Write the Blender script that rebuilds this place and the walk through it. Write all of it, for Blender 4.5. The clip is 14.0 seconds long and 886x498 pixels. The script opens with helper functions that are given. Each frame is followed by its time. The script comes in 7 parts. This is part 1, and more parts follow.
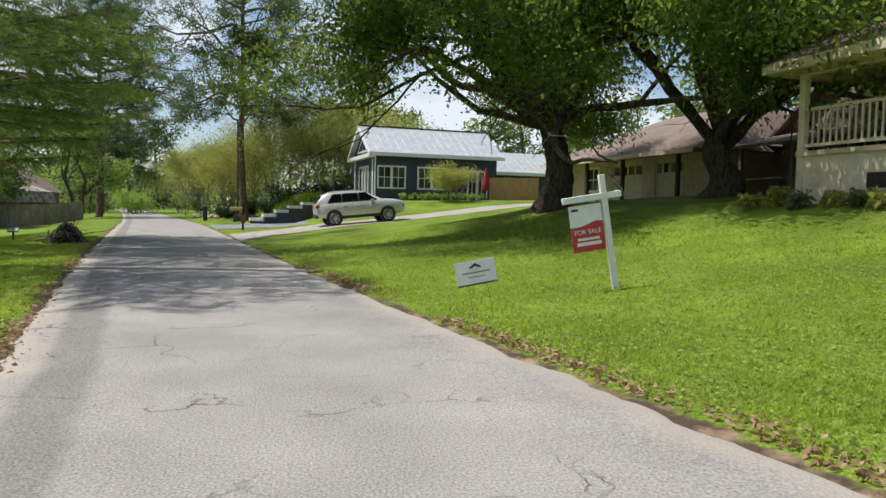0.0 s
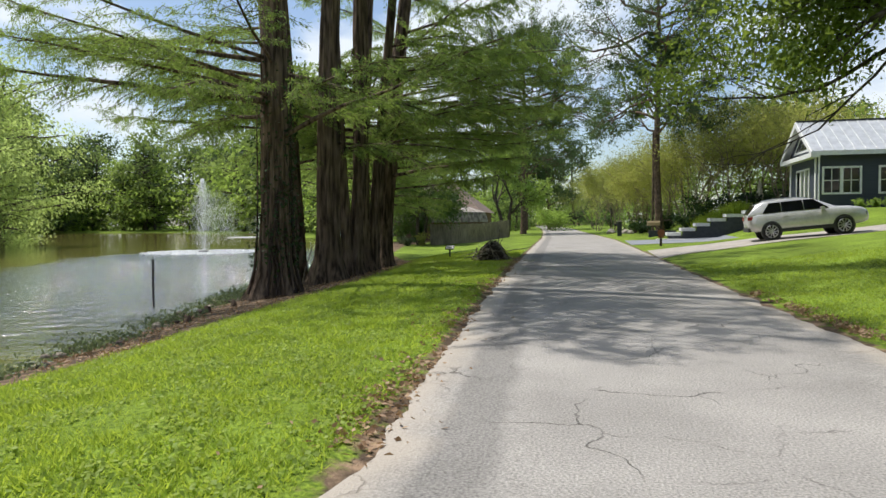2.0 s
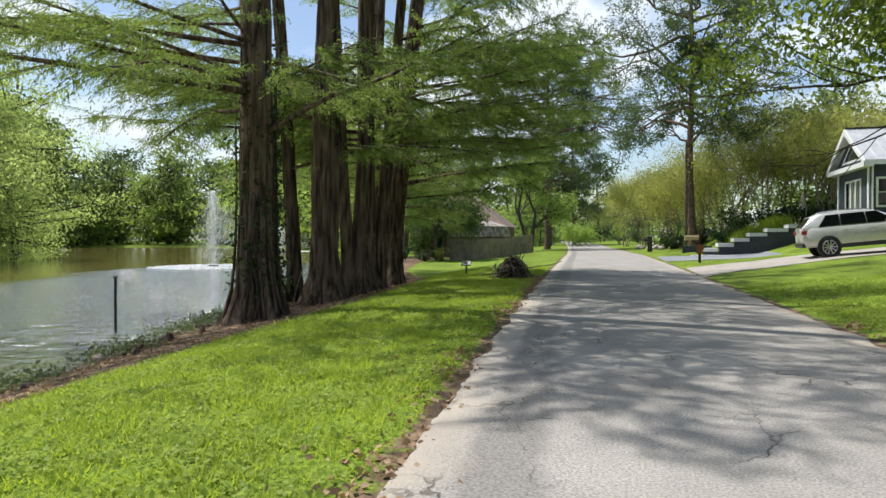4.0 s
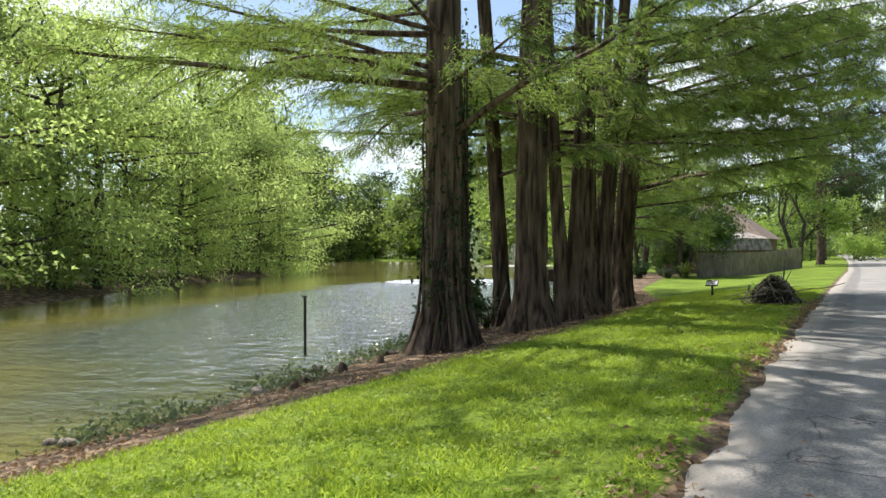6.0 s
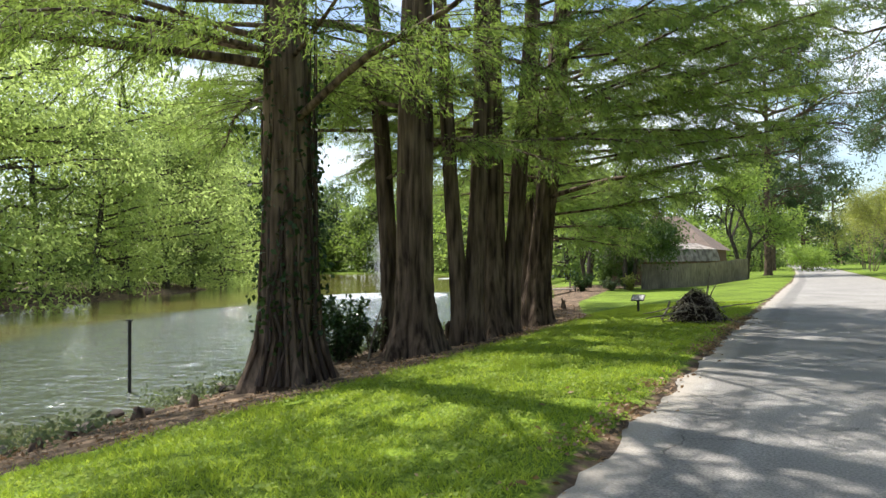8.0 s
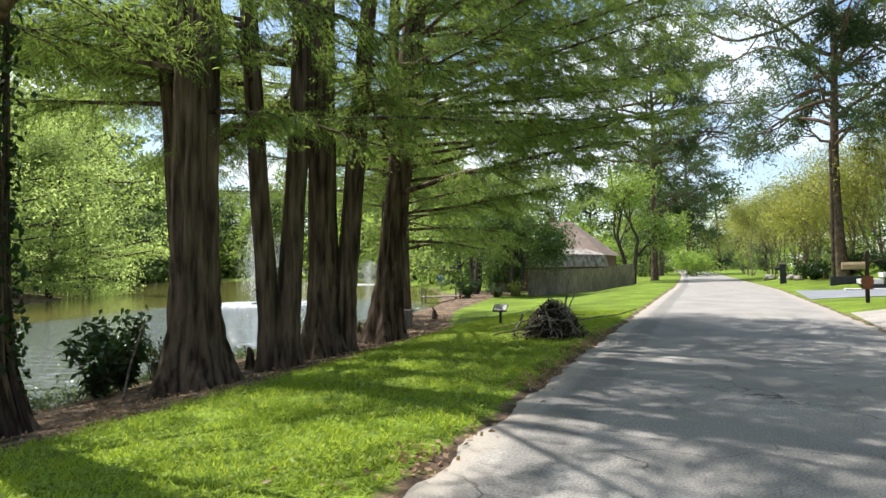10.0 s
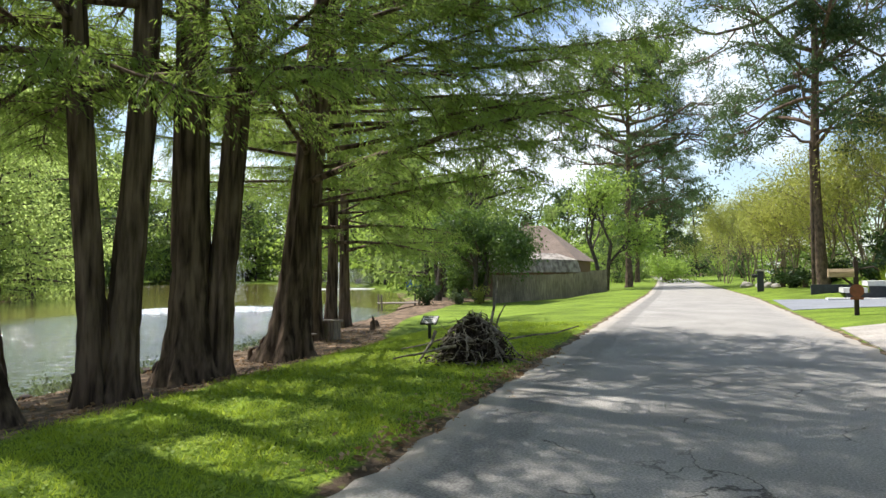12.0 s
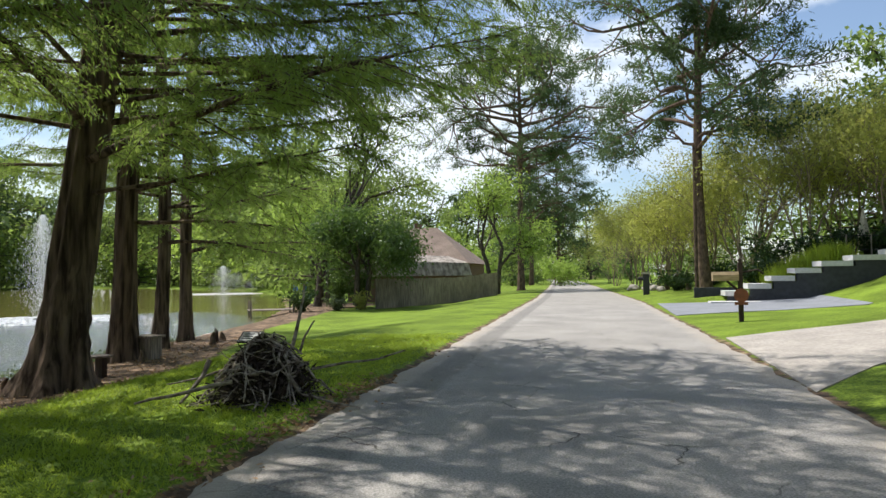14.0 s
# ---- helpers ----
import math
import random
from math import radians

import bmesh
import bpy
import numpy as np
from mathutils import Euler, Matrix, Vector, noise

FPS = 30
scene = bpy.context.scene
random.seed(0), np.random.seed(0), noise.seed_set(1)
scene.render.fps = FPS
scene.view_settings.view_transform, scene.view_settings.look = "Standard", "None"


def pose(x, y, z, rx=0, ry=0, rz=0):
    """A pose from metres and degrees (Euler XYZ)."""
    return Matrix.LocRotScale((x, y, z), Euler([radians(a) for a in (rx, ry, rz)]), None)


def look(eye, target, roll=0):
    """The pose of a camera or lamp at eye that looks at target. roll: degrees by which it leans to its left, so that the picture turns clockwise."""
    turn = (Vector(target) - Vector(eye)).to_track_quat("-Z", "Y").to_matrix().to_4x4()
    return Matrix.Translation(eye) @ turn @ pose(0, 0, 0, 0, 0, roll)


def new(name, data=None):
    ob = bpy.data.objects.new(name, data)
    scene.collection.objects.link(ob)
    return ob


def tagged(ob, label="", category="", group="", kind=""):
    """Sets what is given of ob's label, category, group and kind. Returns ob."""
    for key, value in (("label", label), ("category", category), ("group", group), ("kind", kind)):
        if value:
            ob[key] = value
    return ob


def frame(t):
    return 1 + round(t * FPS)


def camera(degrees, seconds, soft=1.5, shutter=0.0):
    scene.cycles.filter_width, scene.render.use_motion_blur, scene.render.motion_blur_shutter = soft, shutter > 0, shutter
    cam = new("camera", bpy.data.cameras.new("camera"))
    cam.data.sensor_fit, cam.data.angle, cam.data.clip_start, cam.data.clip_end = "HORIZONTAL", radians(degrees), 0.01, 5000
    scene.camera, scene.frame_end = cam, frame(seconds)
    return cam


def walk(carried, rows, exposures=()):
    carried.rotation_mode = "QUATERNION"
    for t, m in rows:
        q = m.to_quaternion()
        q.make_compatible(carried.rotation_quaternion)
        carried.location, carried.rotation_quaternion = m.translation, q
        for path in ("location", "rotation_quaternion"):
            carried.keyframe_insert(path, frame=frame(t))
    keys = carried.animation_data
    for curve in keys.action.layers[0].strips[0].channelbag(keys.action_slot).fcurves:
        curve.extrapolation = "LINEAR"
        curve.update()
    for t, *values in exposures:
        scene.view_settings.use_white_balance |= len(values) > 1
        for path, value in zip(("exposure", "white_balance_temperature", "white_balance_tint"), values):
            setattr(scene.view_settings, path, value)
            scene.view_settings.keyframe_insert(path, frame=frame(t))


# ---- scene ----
cam = camera(66.1, 14.0)
PATH = [
    (0, (0.000, 0.000, 1.483), (0.928, 2.505, 1.331), 1.0),
    (0.5, (-0.099, 0.690, 1.475), (0.405, 3.314, 1.329), 0.8),
    (1, (-0.141, 1.304, 1.473), (-0.314, 3.972, 1.331), -0.2),
    (1.5, (-0.173, 2.115, 1.444), (-0.741, 4.727, 1.327), -0.6),
    (2, (-0.176, 2.791, 1.449), (-0.791, 5.393, 1.348), -0.5),
    (2.2, (-0.213, 3.027, 1.440), (-0.831, 5.629, 1.346), -0.4),
    (4.3, (-0.641, 6.122, 1.366), (-1.395, 8.689, 1.337), -0.3),
    (4.5, (-0.718, 6.401, 1.406), (-1.562, 8.940, 1.382), -0.2),
    (5, (-0.834, 7.153, 1.414), (-2.028, 9.548, 1.410), -0.4),
    (5.5, (-0.913, 7.906, 1.416), (-2.399, 10.132, 1.424), -0.4),
    (6, (-0.944, 8.620, 1.418), (-2.498, 10.799, 1.439), -0.5),
    (6.5, (-0.892, 9.414, 1.425), (-2.491, 11.559, 1.461), -0.6),
    (7, (-0.819, 10.198, 1.417), (-2.404, 12.353, 1.467), -0.8),
    (7.5, (-0.780, 10.972, 1.409), (-2.285, 13.184, 1.468), -0.8),
    (8, (-0.711, 11.726, 1.416), (-2.144, 13.984, 1.484), -0.8),
    (8.5, (-0.627, 12.412, 1.416), (-1.972, 14.726, 1.492), -0.9),
    (8.7, (-0.578, 12.789, 1.441), (-1.857, 15.139, 1.515), -0.9),
    (10.8, (-0.534, 16.397, 1.384), (-1.622, 18.841, 1.473), -0.8),
    (11, (-0.520, 16.750, 1.380), (-1.598, 19.198, 1.472), -0.7),
    (11.5, (-0.533, 17.566, 1.390), (-1.579, 20.027, 1.491), -0.5),
    (12, (-0.521, 18.420, 1.390), (-1.563, 20.885, 1.493), -0.5),
    (12.5, (-0.476, 19.165, 1.414), (-1.514, 21.630, 1.517), -0.5),
    (13, (-0.454, 19.929, 1.402), (-1.475, 22.401, 1.508), -0.5),
    (13.5, (-0.373, 20.738, 1.409), (-1.286, 23.252, 1.519), -0.6),
    (14, (-0.277, 21.493, 1.421), (-0.955, 24.079, 1.532), -0.7),
]
walk(cam, [(t, look(eye, target, roll)) for t, eye, target, roll in PATH], exposures=[(0, -0.02), (2.2, 0.08), (4.5, 0.25), (7.5, 0.58), (8.7, 0.58), (11, 0.6), (13.5, 0.36), (14, 0.26)])

# ---- world and sun ----
world = bpy.data.worlds.new("sky_world")
scene.world = world
world.use_nodes = True
SUN_FROM = Vector((-0.42, 0.15, 0.89)).normalized()


def build_sky():
    nt = world.node_tree
    nt.nodes.clear()
    out = nt.nodes.new("ShaderNodeOutputWorld")
    bg = nt.nodes.new("ShaderNodeBackground")
    sky = nt.nodes.new("ShaderNodeTexSky")
    sky.sky_type = "NISHITA"
    sky.sun_disc = False
    sky.sun_elevation = math.asin(SUN_FROM.z)
    sky.sun_rotation = math.atan2(SUN_FROM.x, SUN_FROM.y)
    co = nt.nodes.new("ShaderNodeTexCoord")
    mp = nt.nodes.new("ShaderNodeMapping")
    mp.inputs["Scale"].default_value = (1.0, 1.0, 2.2)
    no = nt.nodes.new("ShaderNodeTexNoise")
    no.inputs["Scale"].default_value = 2.1
    no.inputs["Detail"].default_value = 9.0
    no.inputs["Roughness"].default_value = 0.55
    ramp = nt.nodes.new("ShaderNodeValToRGB")
    ramp.color_ramp.elements[0].position = 0.52
    ramp.color_ramp.elements[1].position = 0.60
    mix = nt.nodes.new("ShaderNodeMix")
    mix.data_type = "RGBA"
    mix.inputs["B"].default_value = (6.2, 6.75, 7.4, 1)
    bg.inputs["Strength"].default_value = 0.135
    L = nt.links.new
    L(co.outputs["Generated"], mp.inputs["Vector"])
    L(mp.outputs["Vector"], no.inputs["Vector"])
    # haze and cloud thicken towards the horizon
    sep = nt.nodes.new("ShaderNodeSeparateXYZ")
    L(co.outputs["Generated"], sep.inputs["Vector"])
    low = nt.nodes.new("ShaderNodeMapRange")
    low.inputs["From Min"].default_value, low.inputs["From Max"].default_value = 0.0, 0.45
    low.inputs["To Min"].default_value, low.inputs["To Max"].default_value = 0.09, 0.0
    L(sep.outputs["Z"], low.inputs["Value"])
    both = nt.nodes.new("ShaderNodeMath")
    both.operation = "ADD"
    L(no.outputs["Fac"], both.inputs[0])
    L(low.outputs["Result"], both.inputs[1])
    L(both.outputs["Value"], ramp.inputs["Fac"])
    L(ramp.outputs["Color"], mix.inputs["Factor"])
    L(sky.outputs["Color"], mix.inputs["A"])
    L(mix.outputs["Result"], bg.inputs["Color"])
    L(bg.outputs["Background"], out.inputs["Surface"])


build_sky()
sun_data = bpy.data.lights.new("sun", "SUN")
sun_data.energy = 5.0
sun_data.angle = radians(0.55)
sun_data.color = (1.0, 0.965, 0.925)
sun_lamp = new("sun", sun_data)
sun_lamp.matrix_world = look(SUN_FROM * 100, (0, 0, 0))


# ---- materials ----
def material(name, base, second=None, scale=8.0, rough=0.8, bump=0.0, bump_scale=None, metal=0.0, stretch=(1, 1, 1), spec=0.3, detail=6.0, low=0.35, high=0.65, big=0.0):
    """Two-colour noise material with a fine relief and, with big, a slow large-scale variation."""
    m = bpy.data.materials.new(name)
    m.use_nodes = True
    nt = m.node_tree
    p = nt.nodes["Principled BSDF"]
    p.inputs["Roughness"].default_value = rough
    p.inputs["Metallic"].default_value = metal
    p.inputs["Specular IOR Level"].default_value = spec
    L = nt.links.new
    if second is None:
        second = tuple(c * 0.8 for c in base)
    geo = nt.nodes.new("ShaderNodeNewGeometry")
    mp = nt.nodes.new("ShaderNodeMapping")
    mp.inputs["Scale"].default_value = stretch
    L(geo.outputs["Position"], mp.inputs["Vector"])
    no = nt.nodes.new("ShaderNodeTexNoise")
    no.inputs["Scale"].default_value = scale
    no.inputs["Detail"].default_value = detail
    L(mp.outputs["Vector"], no.inputs["Vector"])
    ramp = nt.nodes.new("ShaderNodeValToRGB")
    ramp.color_ramp.elements[0].position = low
    ramp.color_ramp.elements[1].position = high
    ramp.color_ramp.elements[0].color = (*second, 1)
    ramp.color_ramp.elements[1].color = (*base, 1)
    L(no.outputs["Fac"], ramp.inputs["Fac"])
    col = ramp.outputs["Color"]
    if big:
        n2 = nt.nodes.new("ShaderNodeTexNoise")
        n2.inputs["Scale"].default_value = scale * 0.09
        n2.inputs["Detail"].default_value = 4.0
        L(geo.outputs["Position"], n2.inputs["Vector"])
        mr = nt.nodes.new("ShaderNodeMapRange")
        mr.inputs["From Min"].default_value = 0.3
        mr.inputs["From Max"].default_value = 0.7
        mr.inputs["To Min"].default_value = 1.0 - big
        mr.inputs["To Max"].default_value = 1.0 + big
        L(n2.outputs["Fac"], mr.inputs["Value"])
        hsv = nt.nodes.new("ShaderNodeHueSaturation")
        L(mr.outputs["Result"], hsv.inputs["Value"])
        L(col, hsv.inputs["Color"])
        col = hsv.outputs["Color"]
    L(col, p.inputs["Base Color"])
    if bump:
        nb = nt.nodes.new("ShaderNodeTexNoise")
        nb.inputs["Scale"].default_value = bump_scale or scale * 3
        nb.inputs["Detail"].default_value = 5.0
        L(mp.outputs["Vector"], nb.inputs["Vector"])
        bp = nt.nodes.new("ShaderNodeBump")
        bp.inputs["Strength"].default_value = bump
        bp.inputs["Distance"].default_value = 0.03
        L(nb.outputs["Fac"], bp.inputs["Height"])
        L(bp.outputs["Normal"], p.inputs["Normal"])
    return m


def leaf_material(name, a, b, glow, through_part=0.45, rough=0.55):
    """Leaves: colour differs leaf by leaf; light passes through them."""
    m = bpy.data.materials.new(name)
    m.use_nodes = True
    nt = m.node_tree
    p = nt.nodes["Principled BSDF"]
    out = nt.nodes["Material Output"]
    L = nt.links.new
    geo = nt.nodes.new("ShaderNodeNewGeometry")
    mix = nt.nodes.new("ShaderNodeMix")
    mix.data_type = "RGBA"
    mix.inputs["A"].default_value = (*a, 1)
    mix.inputs["B"].default_value = (*b, 1)
    L(geo.outputs["Random Per Island"], mix.inputs["Factor"])
    L(mix.outputs["Result"], p.inputs["Base Color"])
    p.inputs["Roughness"].default_value = rough
    p.inputs["Specular IOR Level"].default_value = 0.25
    tr = nt.nodes.new("ShaderNodeBsdfTranslucent")
    tr.inputs["Color"].default_value = (*glow, 1)
    ms = nt.nodes.new("ShaderNodeMixShader")
    ms.inputs["Fac"].default_value = through_part
    L(p.outputs["BSDF"], ms.inputs[1])
    L(tr.outputs["BSDF"], ms.inputs[2])
    L(ms.outputs["Shader"], out.inputs["Surface"])
    return m


def plain(name, base, rough=0.5, metal=0.0, spec=0.5, vary=0.85, scale=6.0):
    return material(name, base, tuple(c * vary for c in base), scale=scale, rough=rough, metal=metal, spec=spec)


def road_material():
    """Old chip-seal asphalt: pale and worn, cracked, with a rough grey strip along one side."""
    m = bpy.data.materials.new("worn_asphalt")
    m.use_nodes = True
    nt = m.node_tree
    N, L = nt.nodes.new, nt.links.new
    p = nt.nodes["Principled BSDF"]
    p.inputs["Roughness"].default_value = 0.85
    p.inputs["Specular IOR Level"].default_value = 0.25
    geo = N("ShaderNodeNewGeometry")
    grain = N("ShaderNodeTexNoise")
    grain.inputs["Scale"].default_value = 55.0
    grain.inputs["Detail"].default_value = 6.0
    L(geo.outputs["Position"], grain.inputs["Vector"])
    r1 = N("ShaderNodeValToRGB")
    r1.color_ramp.elements[0].position, r1.color_ramp.elements[1].position = 0.3, 0.7
    r1.color_ramp.elements[0].color = (0.185, 0.173, 0.158, 1)
    r1.color_ramp.elements[1].color = (0.43, 0.405, 0.365, 1)
    L(grain.outputs["Fac"], r1.inputs["Fac"])
    wide = N("ShaderNodeTexNoise")
    wide.inputs["Scale"].default_value = 0.7
    wide.inputs["Detail"].default_value = 6.0
    L(geo.outputs["Position"], wide.inputs["Vector"])
    mr = N("ShaderNodeMapRange")
    mr.inputs["From Min"].default_value, mr.inputs["From Max"].default_value = 0.3, 0.7
    mr.inputs["To Min"].default_value, mr.inputs["To Max"].default_value = 0.82, 1.15
    L(wide.outputs["Fac"], mr.inputs["Value"])
    hsv = N("ShaderNodeHueSaturation")
    L(mr.outputs["Result"], hsv.inputs["Value"])
    L(r1.outputs["Color"], hsv.inputs["Color"])
    # the rough strip along the left side
    att = N("ShaderNodeAttribute")
    att.attribute_name = "across"
    wob = N("ShaderNodeTexNoise")
    wob.inputs["Scale"].default_value = 1.6
    wob.inputs["Detail"].default_value = 5.0
    L(geo.outputs["Position"], wob.inputs["Vector"])
    add = N("ShaderNodeMath")
    add.operation = "MULTIPLY_ADD"
    add.inputs[1].default_value = 0.3
    L(wob.outputs["Fac"], add.inputs[0])
    L(att.outputs["Fac"], add.inputs[2])
    band = N("ShaderNodeValToRGB")
    e = band.color_ramp.elements
    e[0].position, e[0].color = 0.17, (0, 0, 0, 1)
    e[1].position, e[1].color = 0.20, (1, 1, 1, 1)
    for pos, v in ((0.325, 1.0), (0.365, 0.0)):
        k = e.new(pos)
        k.color = (v, v, v, 1)
    third = N("ShaderNodeMath")
    third.operation = "MULTIPLY"
    third.inputs[1].default_value = 1 / 3.0
    L(add.outputs["Value"], third.inputs[0])
    L(third.outputs["Value"], band.inputs["Fac"])
    half = N("ShaderNodeMath")
    half.operation = "MULTIPLY"
    half.inputs[1].default_value = 0.62
    L(band.outputs["Color"], half.inputs[0])
    mixb = N("ShaderNodeMix")
    mixb.data_type = "RGBA"
    stone = N("ShaderNodeTexVoronoi")
    stone.inputs["Scale"].default_value = 45.0
    L(geo.outputs["Position"], stone.inputs["Vector"])
    r2 = N("ShaderNodeValToRGB")
    r2.color_ramp.elements[0].color = (0.30, 0.285, 0.26, 1)
    r2.color_ramp.elements[1].color = (0.05, 0.047, 0.043, 1)
    L(stone.outputs["Distance"], r2.inputs["Fac"])
    L(half.outputs["Value"], mixb.inputs["Factor"])
    L(hsv.outputs["Color"], mixb.inputs["A"])
    L(r2.outputs["Color"], mixb.inputs["B"])
    # cracks
    warp = N("ShaderNodeTexNoise")
    warp.inputs["Scale"].default_value = 1.3
    warp.inputs["Detail"].default_value = 8.0
    L(geo.outputs["Position"], warp.inputs["Vector"])
    wm = N("ShaderNodeMix")
    wm.data_type = "RGBA"
    wm.blend_type = "ADD"
    wm.inputs["Factor"].default_value = 1.1
    L(geo.outputs["Position"], wm.inputs["A"])
    L(warp.outputs["Color"], wm.inputs["B"])
    vor = N("ShaderNodeTexVoronoi")
    vor.feature = "DISTANCE_TO_EDGE"
    vor.inputs["Scale"].default_value = 0.75
    L(wm.outputs["Result"], vor.inputs["Vector"])
    cr = N("ShaderNodeMapRange")
    cr.inputs["From Min"].default_value, cr.inputs["From Max"].default_value = 0.003, 0.009
    cr.inputs["To Min"].default_value, cr.inputs["To Max"].default_value = 1.0, 0.0
    L(vor.outputs["Distance"], cr.inputs["Value"])
    gate = N("ShaderNodeTexNoise")
    gate.inputs["Scale"].default_value = 0.9
    gate.inputs["Detail"].default_value = 3.0
    L(geo.outputs["Position"], gate.inputs["Vector"])
    g2 = N("ShaderNodeMapRange")
    g2.inputs["From Min"].default_value, g2.inputs["From Max"].default_value = 0.47, 0.62
    L(gate.outputs["Fac"], g2.inputs["Value"])
    cm = N("ShaderNodeMath")
    cm.operation = "MULTIPLY"
    L(cr.outputs["Result"], cm.inputs[0])
    L(g2.outputs["Result"], cm.inputs[1])
    mixc = N("ShaderNodeMix")
    mixc.data_type = "RGBA"
    mixc.inputs["B"].default_value = (0.10, 0.09, 0.08, 1)
    L(cm.outputs["Value"], mixc.inputs["Factor"])
    L(mixb.outputs["Result"], mixc.inputs["A"])
    # sandy dust along both edges
    att2 = N("ShaderNodeAttribute")
    att2.attribute_name = "edge"
    dn = N("ShaderNodeMath")
    dn.operation = "MULTIPLY_ADD"
    dn.inputs[1].default_value = -0.7
    L(wob.outputs["Fac"], dn.inputs[0])
    L(att2.outputs["Fac"], dn.inputs[2])
    dm = N("ShaderNodeMapRange")
    dm.inputs["From Min"].default_value, dm.inputs["From Max"].default_value = -0.2, 0.12
    dm.inputs["To Min"].default_value, dm.inputs["To Max"].default_value = 0.65, 0.0
    L(dn.outputs["Value"], dm.inputs["Value"])
    mixd = N("ShaderNodeMix")
    mixd.data_type = "RGBA"
    mixd.inputs["B"].default_value = (0.43, 0.375, 0.305, 1)
    L(dm.outputs["Result"], mixd.inputs["Factor"])
    L(mixc.outputs["Result"], mixd.inputs["A"])
    L(mixd.outputs["Result"], p.inputs["Base Color"])
    bp = N("ShaderNodeBump")
    bp.inputs["Strength"].default_value = 0.7
    bp.inputs["Distance"].default_value = 0.02
    sub = N("ShaderNodeMath")
    sub.operation = "SUBTRACT"
    L(grain.outputs["Fac"], sub.inputs[0])
    L(cm.outputs["Value"], sub.inputs[1])
    L(sub.outputs["Value"], bp.inputs["Height"])
    L(bp.outputs["Normal"], p.inputs["Normal"])
    return m


def ground_material():
    """Lawn that gives way to bare earth and litter where the plan says soil."""
    m = bpy.data.materials.new("lawn_and_soil")
    m.use_nodes = True
    nt = m.node_tree
    N, L = nt.nodes.new, nt.links.new
    p = nt.nodes["Principled BSDF"]
    p.inputs["Roughness"].default_value = 0.9
    p.inputs["Specular IOR Level"].default_value = 0.15
    geo = N("ShaderNodeNewGeometry")
    fine = N("ShaderNodeTexNoise")
    fine.inputs["Scale"].default_value = 24.0
    fine.inputs["Detail"].default_value = 8.0
    L(geo.outputs["Position"], fine.inputs["Vector"])
    r = N("ShaderNodeValToRGB")
    r.color_ramp.elements[0].position, r.color_ramp.elements[1].position = 0.32, 0.68
    r.color_ramp.elements[0].color = (0.07, 0.12, 0.014, 1)
    r.color_ramp.elements[1].color = (0.24, 0.33, 0.036, 1)
    L(fine.outputs["Fac"], r.inputs["Fac"])
    wide = N("ShaderNodeTexNoise")
    wide.inputs["Scale"].default_value = 0.55
    wide.inputs["Detail"].default_value = 5.0
    L(geo.outputs["Position"], wide.inputs["Vector"])
    mr = N("ShaderNodeMapRange")
    mr.inputs["From Min"].default_value, mr.inputs["From Max"].default_value = 0.3, 0.7
    mr.inputs["To Min"].default_value, mr.inputs["To Max"].default_value = 0.6, 1.25
    L(wide.outputs["Fac"], mr.inputs["Value"])
    hsv = N("ShaderNodeHueSaturation")
    L(mr.outputs["Result"], hsv.inputs["Value"])
    L(r.outputs["Color"], hsv.inputs["Color"])
    soil = N("ShaderNodeTexNoise")
    soil.inputs["Scale"].default_value = 3.2
    soil.inputs["Detail"].default_value = 8.0
    L(geo.outputs["Position"], soil.inputs["Vector"])
    rs = N("ShaderNodeValToRGB")
    rs.color_ramp.elements[0].position, rs.color_ramp.elements[1].position = 0.45, 0.72
    rs.color_ramp.elements[0].color = (0.085, 0.06, 0.04, 1)
    rs.color_ramp.elements[1].color = (0.38, 0.26, 0.165, 1)
    L(soil.outputs["Fac"], rs.inputs["Fac"])
    att = N("ShaderNodeAttribute")
    att.attribute_name = "soil"
    am = N("ShaderNodeMath")
    am.operation = "ADD"
    L(att.outputs["Fac"], am.inputs[0])
    n3 = N("ShaderNodeTexNoise")
    n3.inputs["Scale"].default_value = 5.0
    n3.inputs["Detail"].default_value = 6.0
    L(geo.outputs["Position"], n3.inputs["Vector"])
    L(n3.outputs["Fac"], am.inputs[1])
    ms = N("ShaderNodeMapRange")
    ms.inputs["From Min"].default_value, ms.inputs["From Max"].default_value = 0.9, 1.1
    L(am.outputs["Value"], ms.inputs["Value"])
    mix = N("ShaderNodeMix")
    mix.data_type = "RGBA"
    L(ms.outputs["Result"], mix.inputs["Factor"])
    L(hsv.outputs["Color"], mix.inputs["A"])
    L(rs.outputs["Color"], mix.inputs["B"])
    L(mix.outputs["Result"], p.inputs["Base Color"])
    bp = N("ShaderNodeBump")
    bp.inputs["Strength"].default_value = 0.8
    bp.inputs["Distance"].default_value = 0.05
    L(fine.outputs["Fac"], bp.inputs["Height"])
    L(bp.outputs["Normal"], p.inputs["Normal"])
    return m


WATER_LEVEL = -0.8


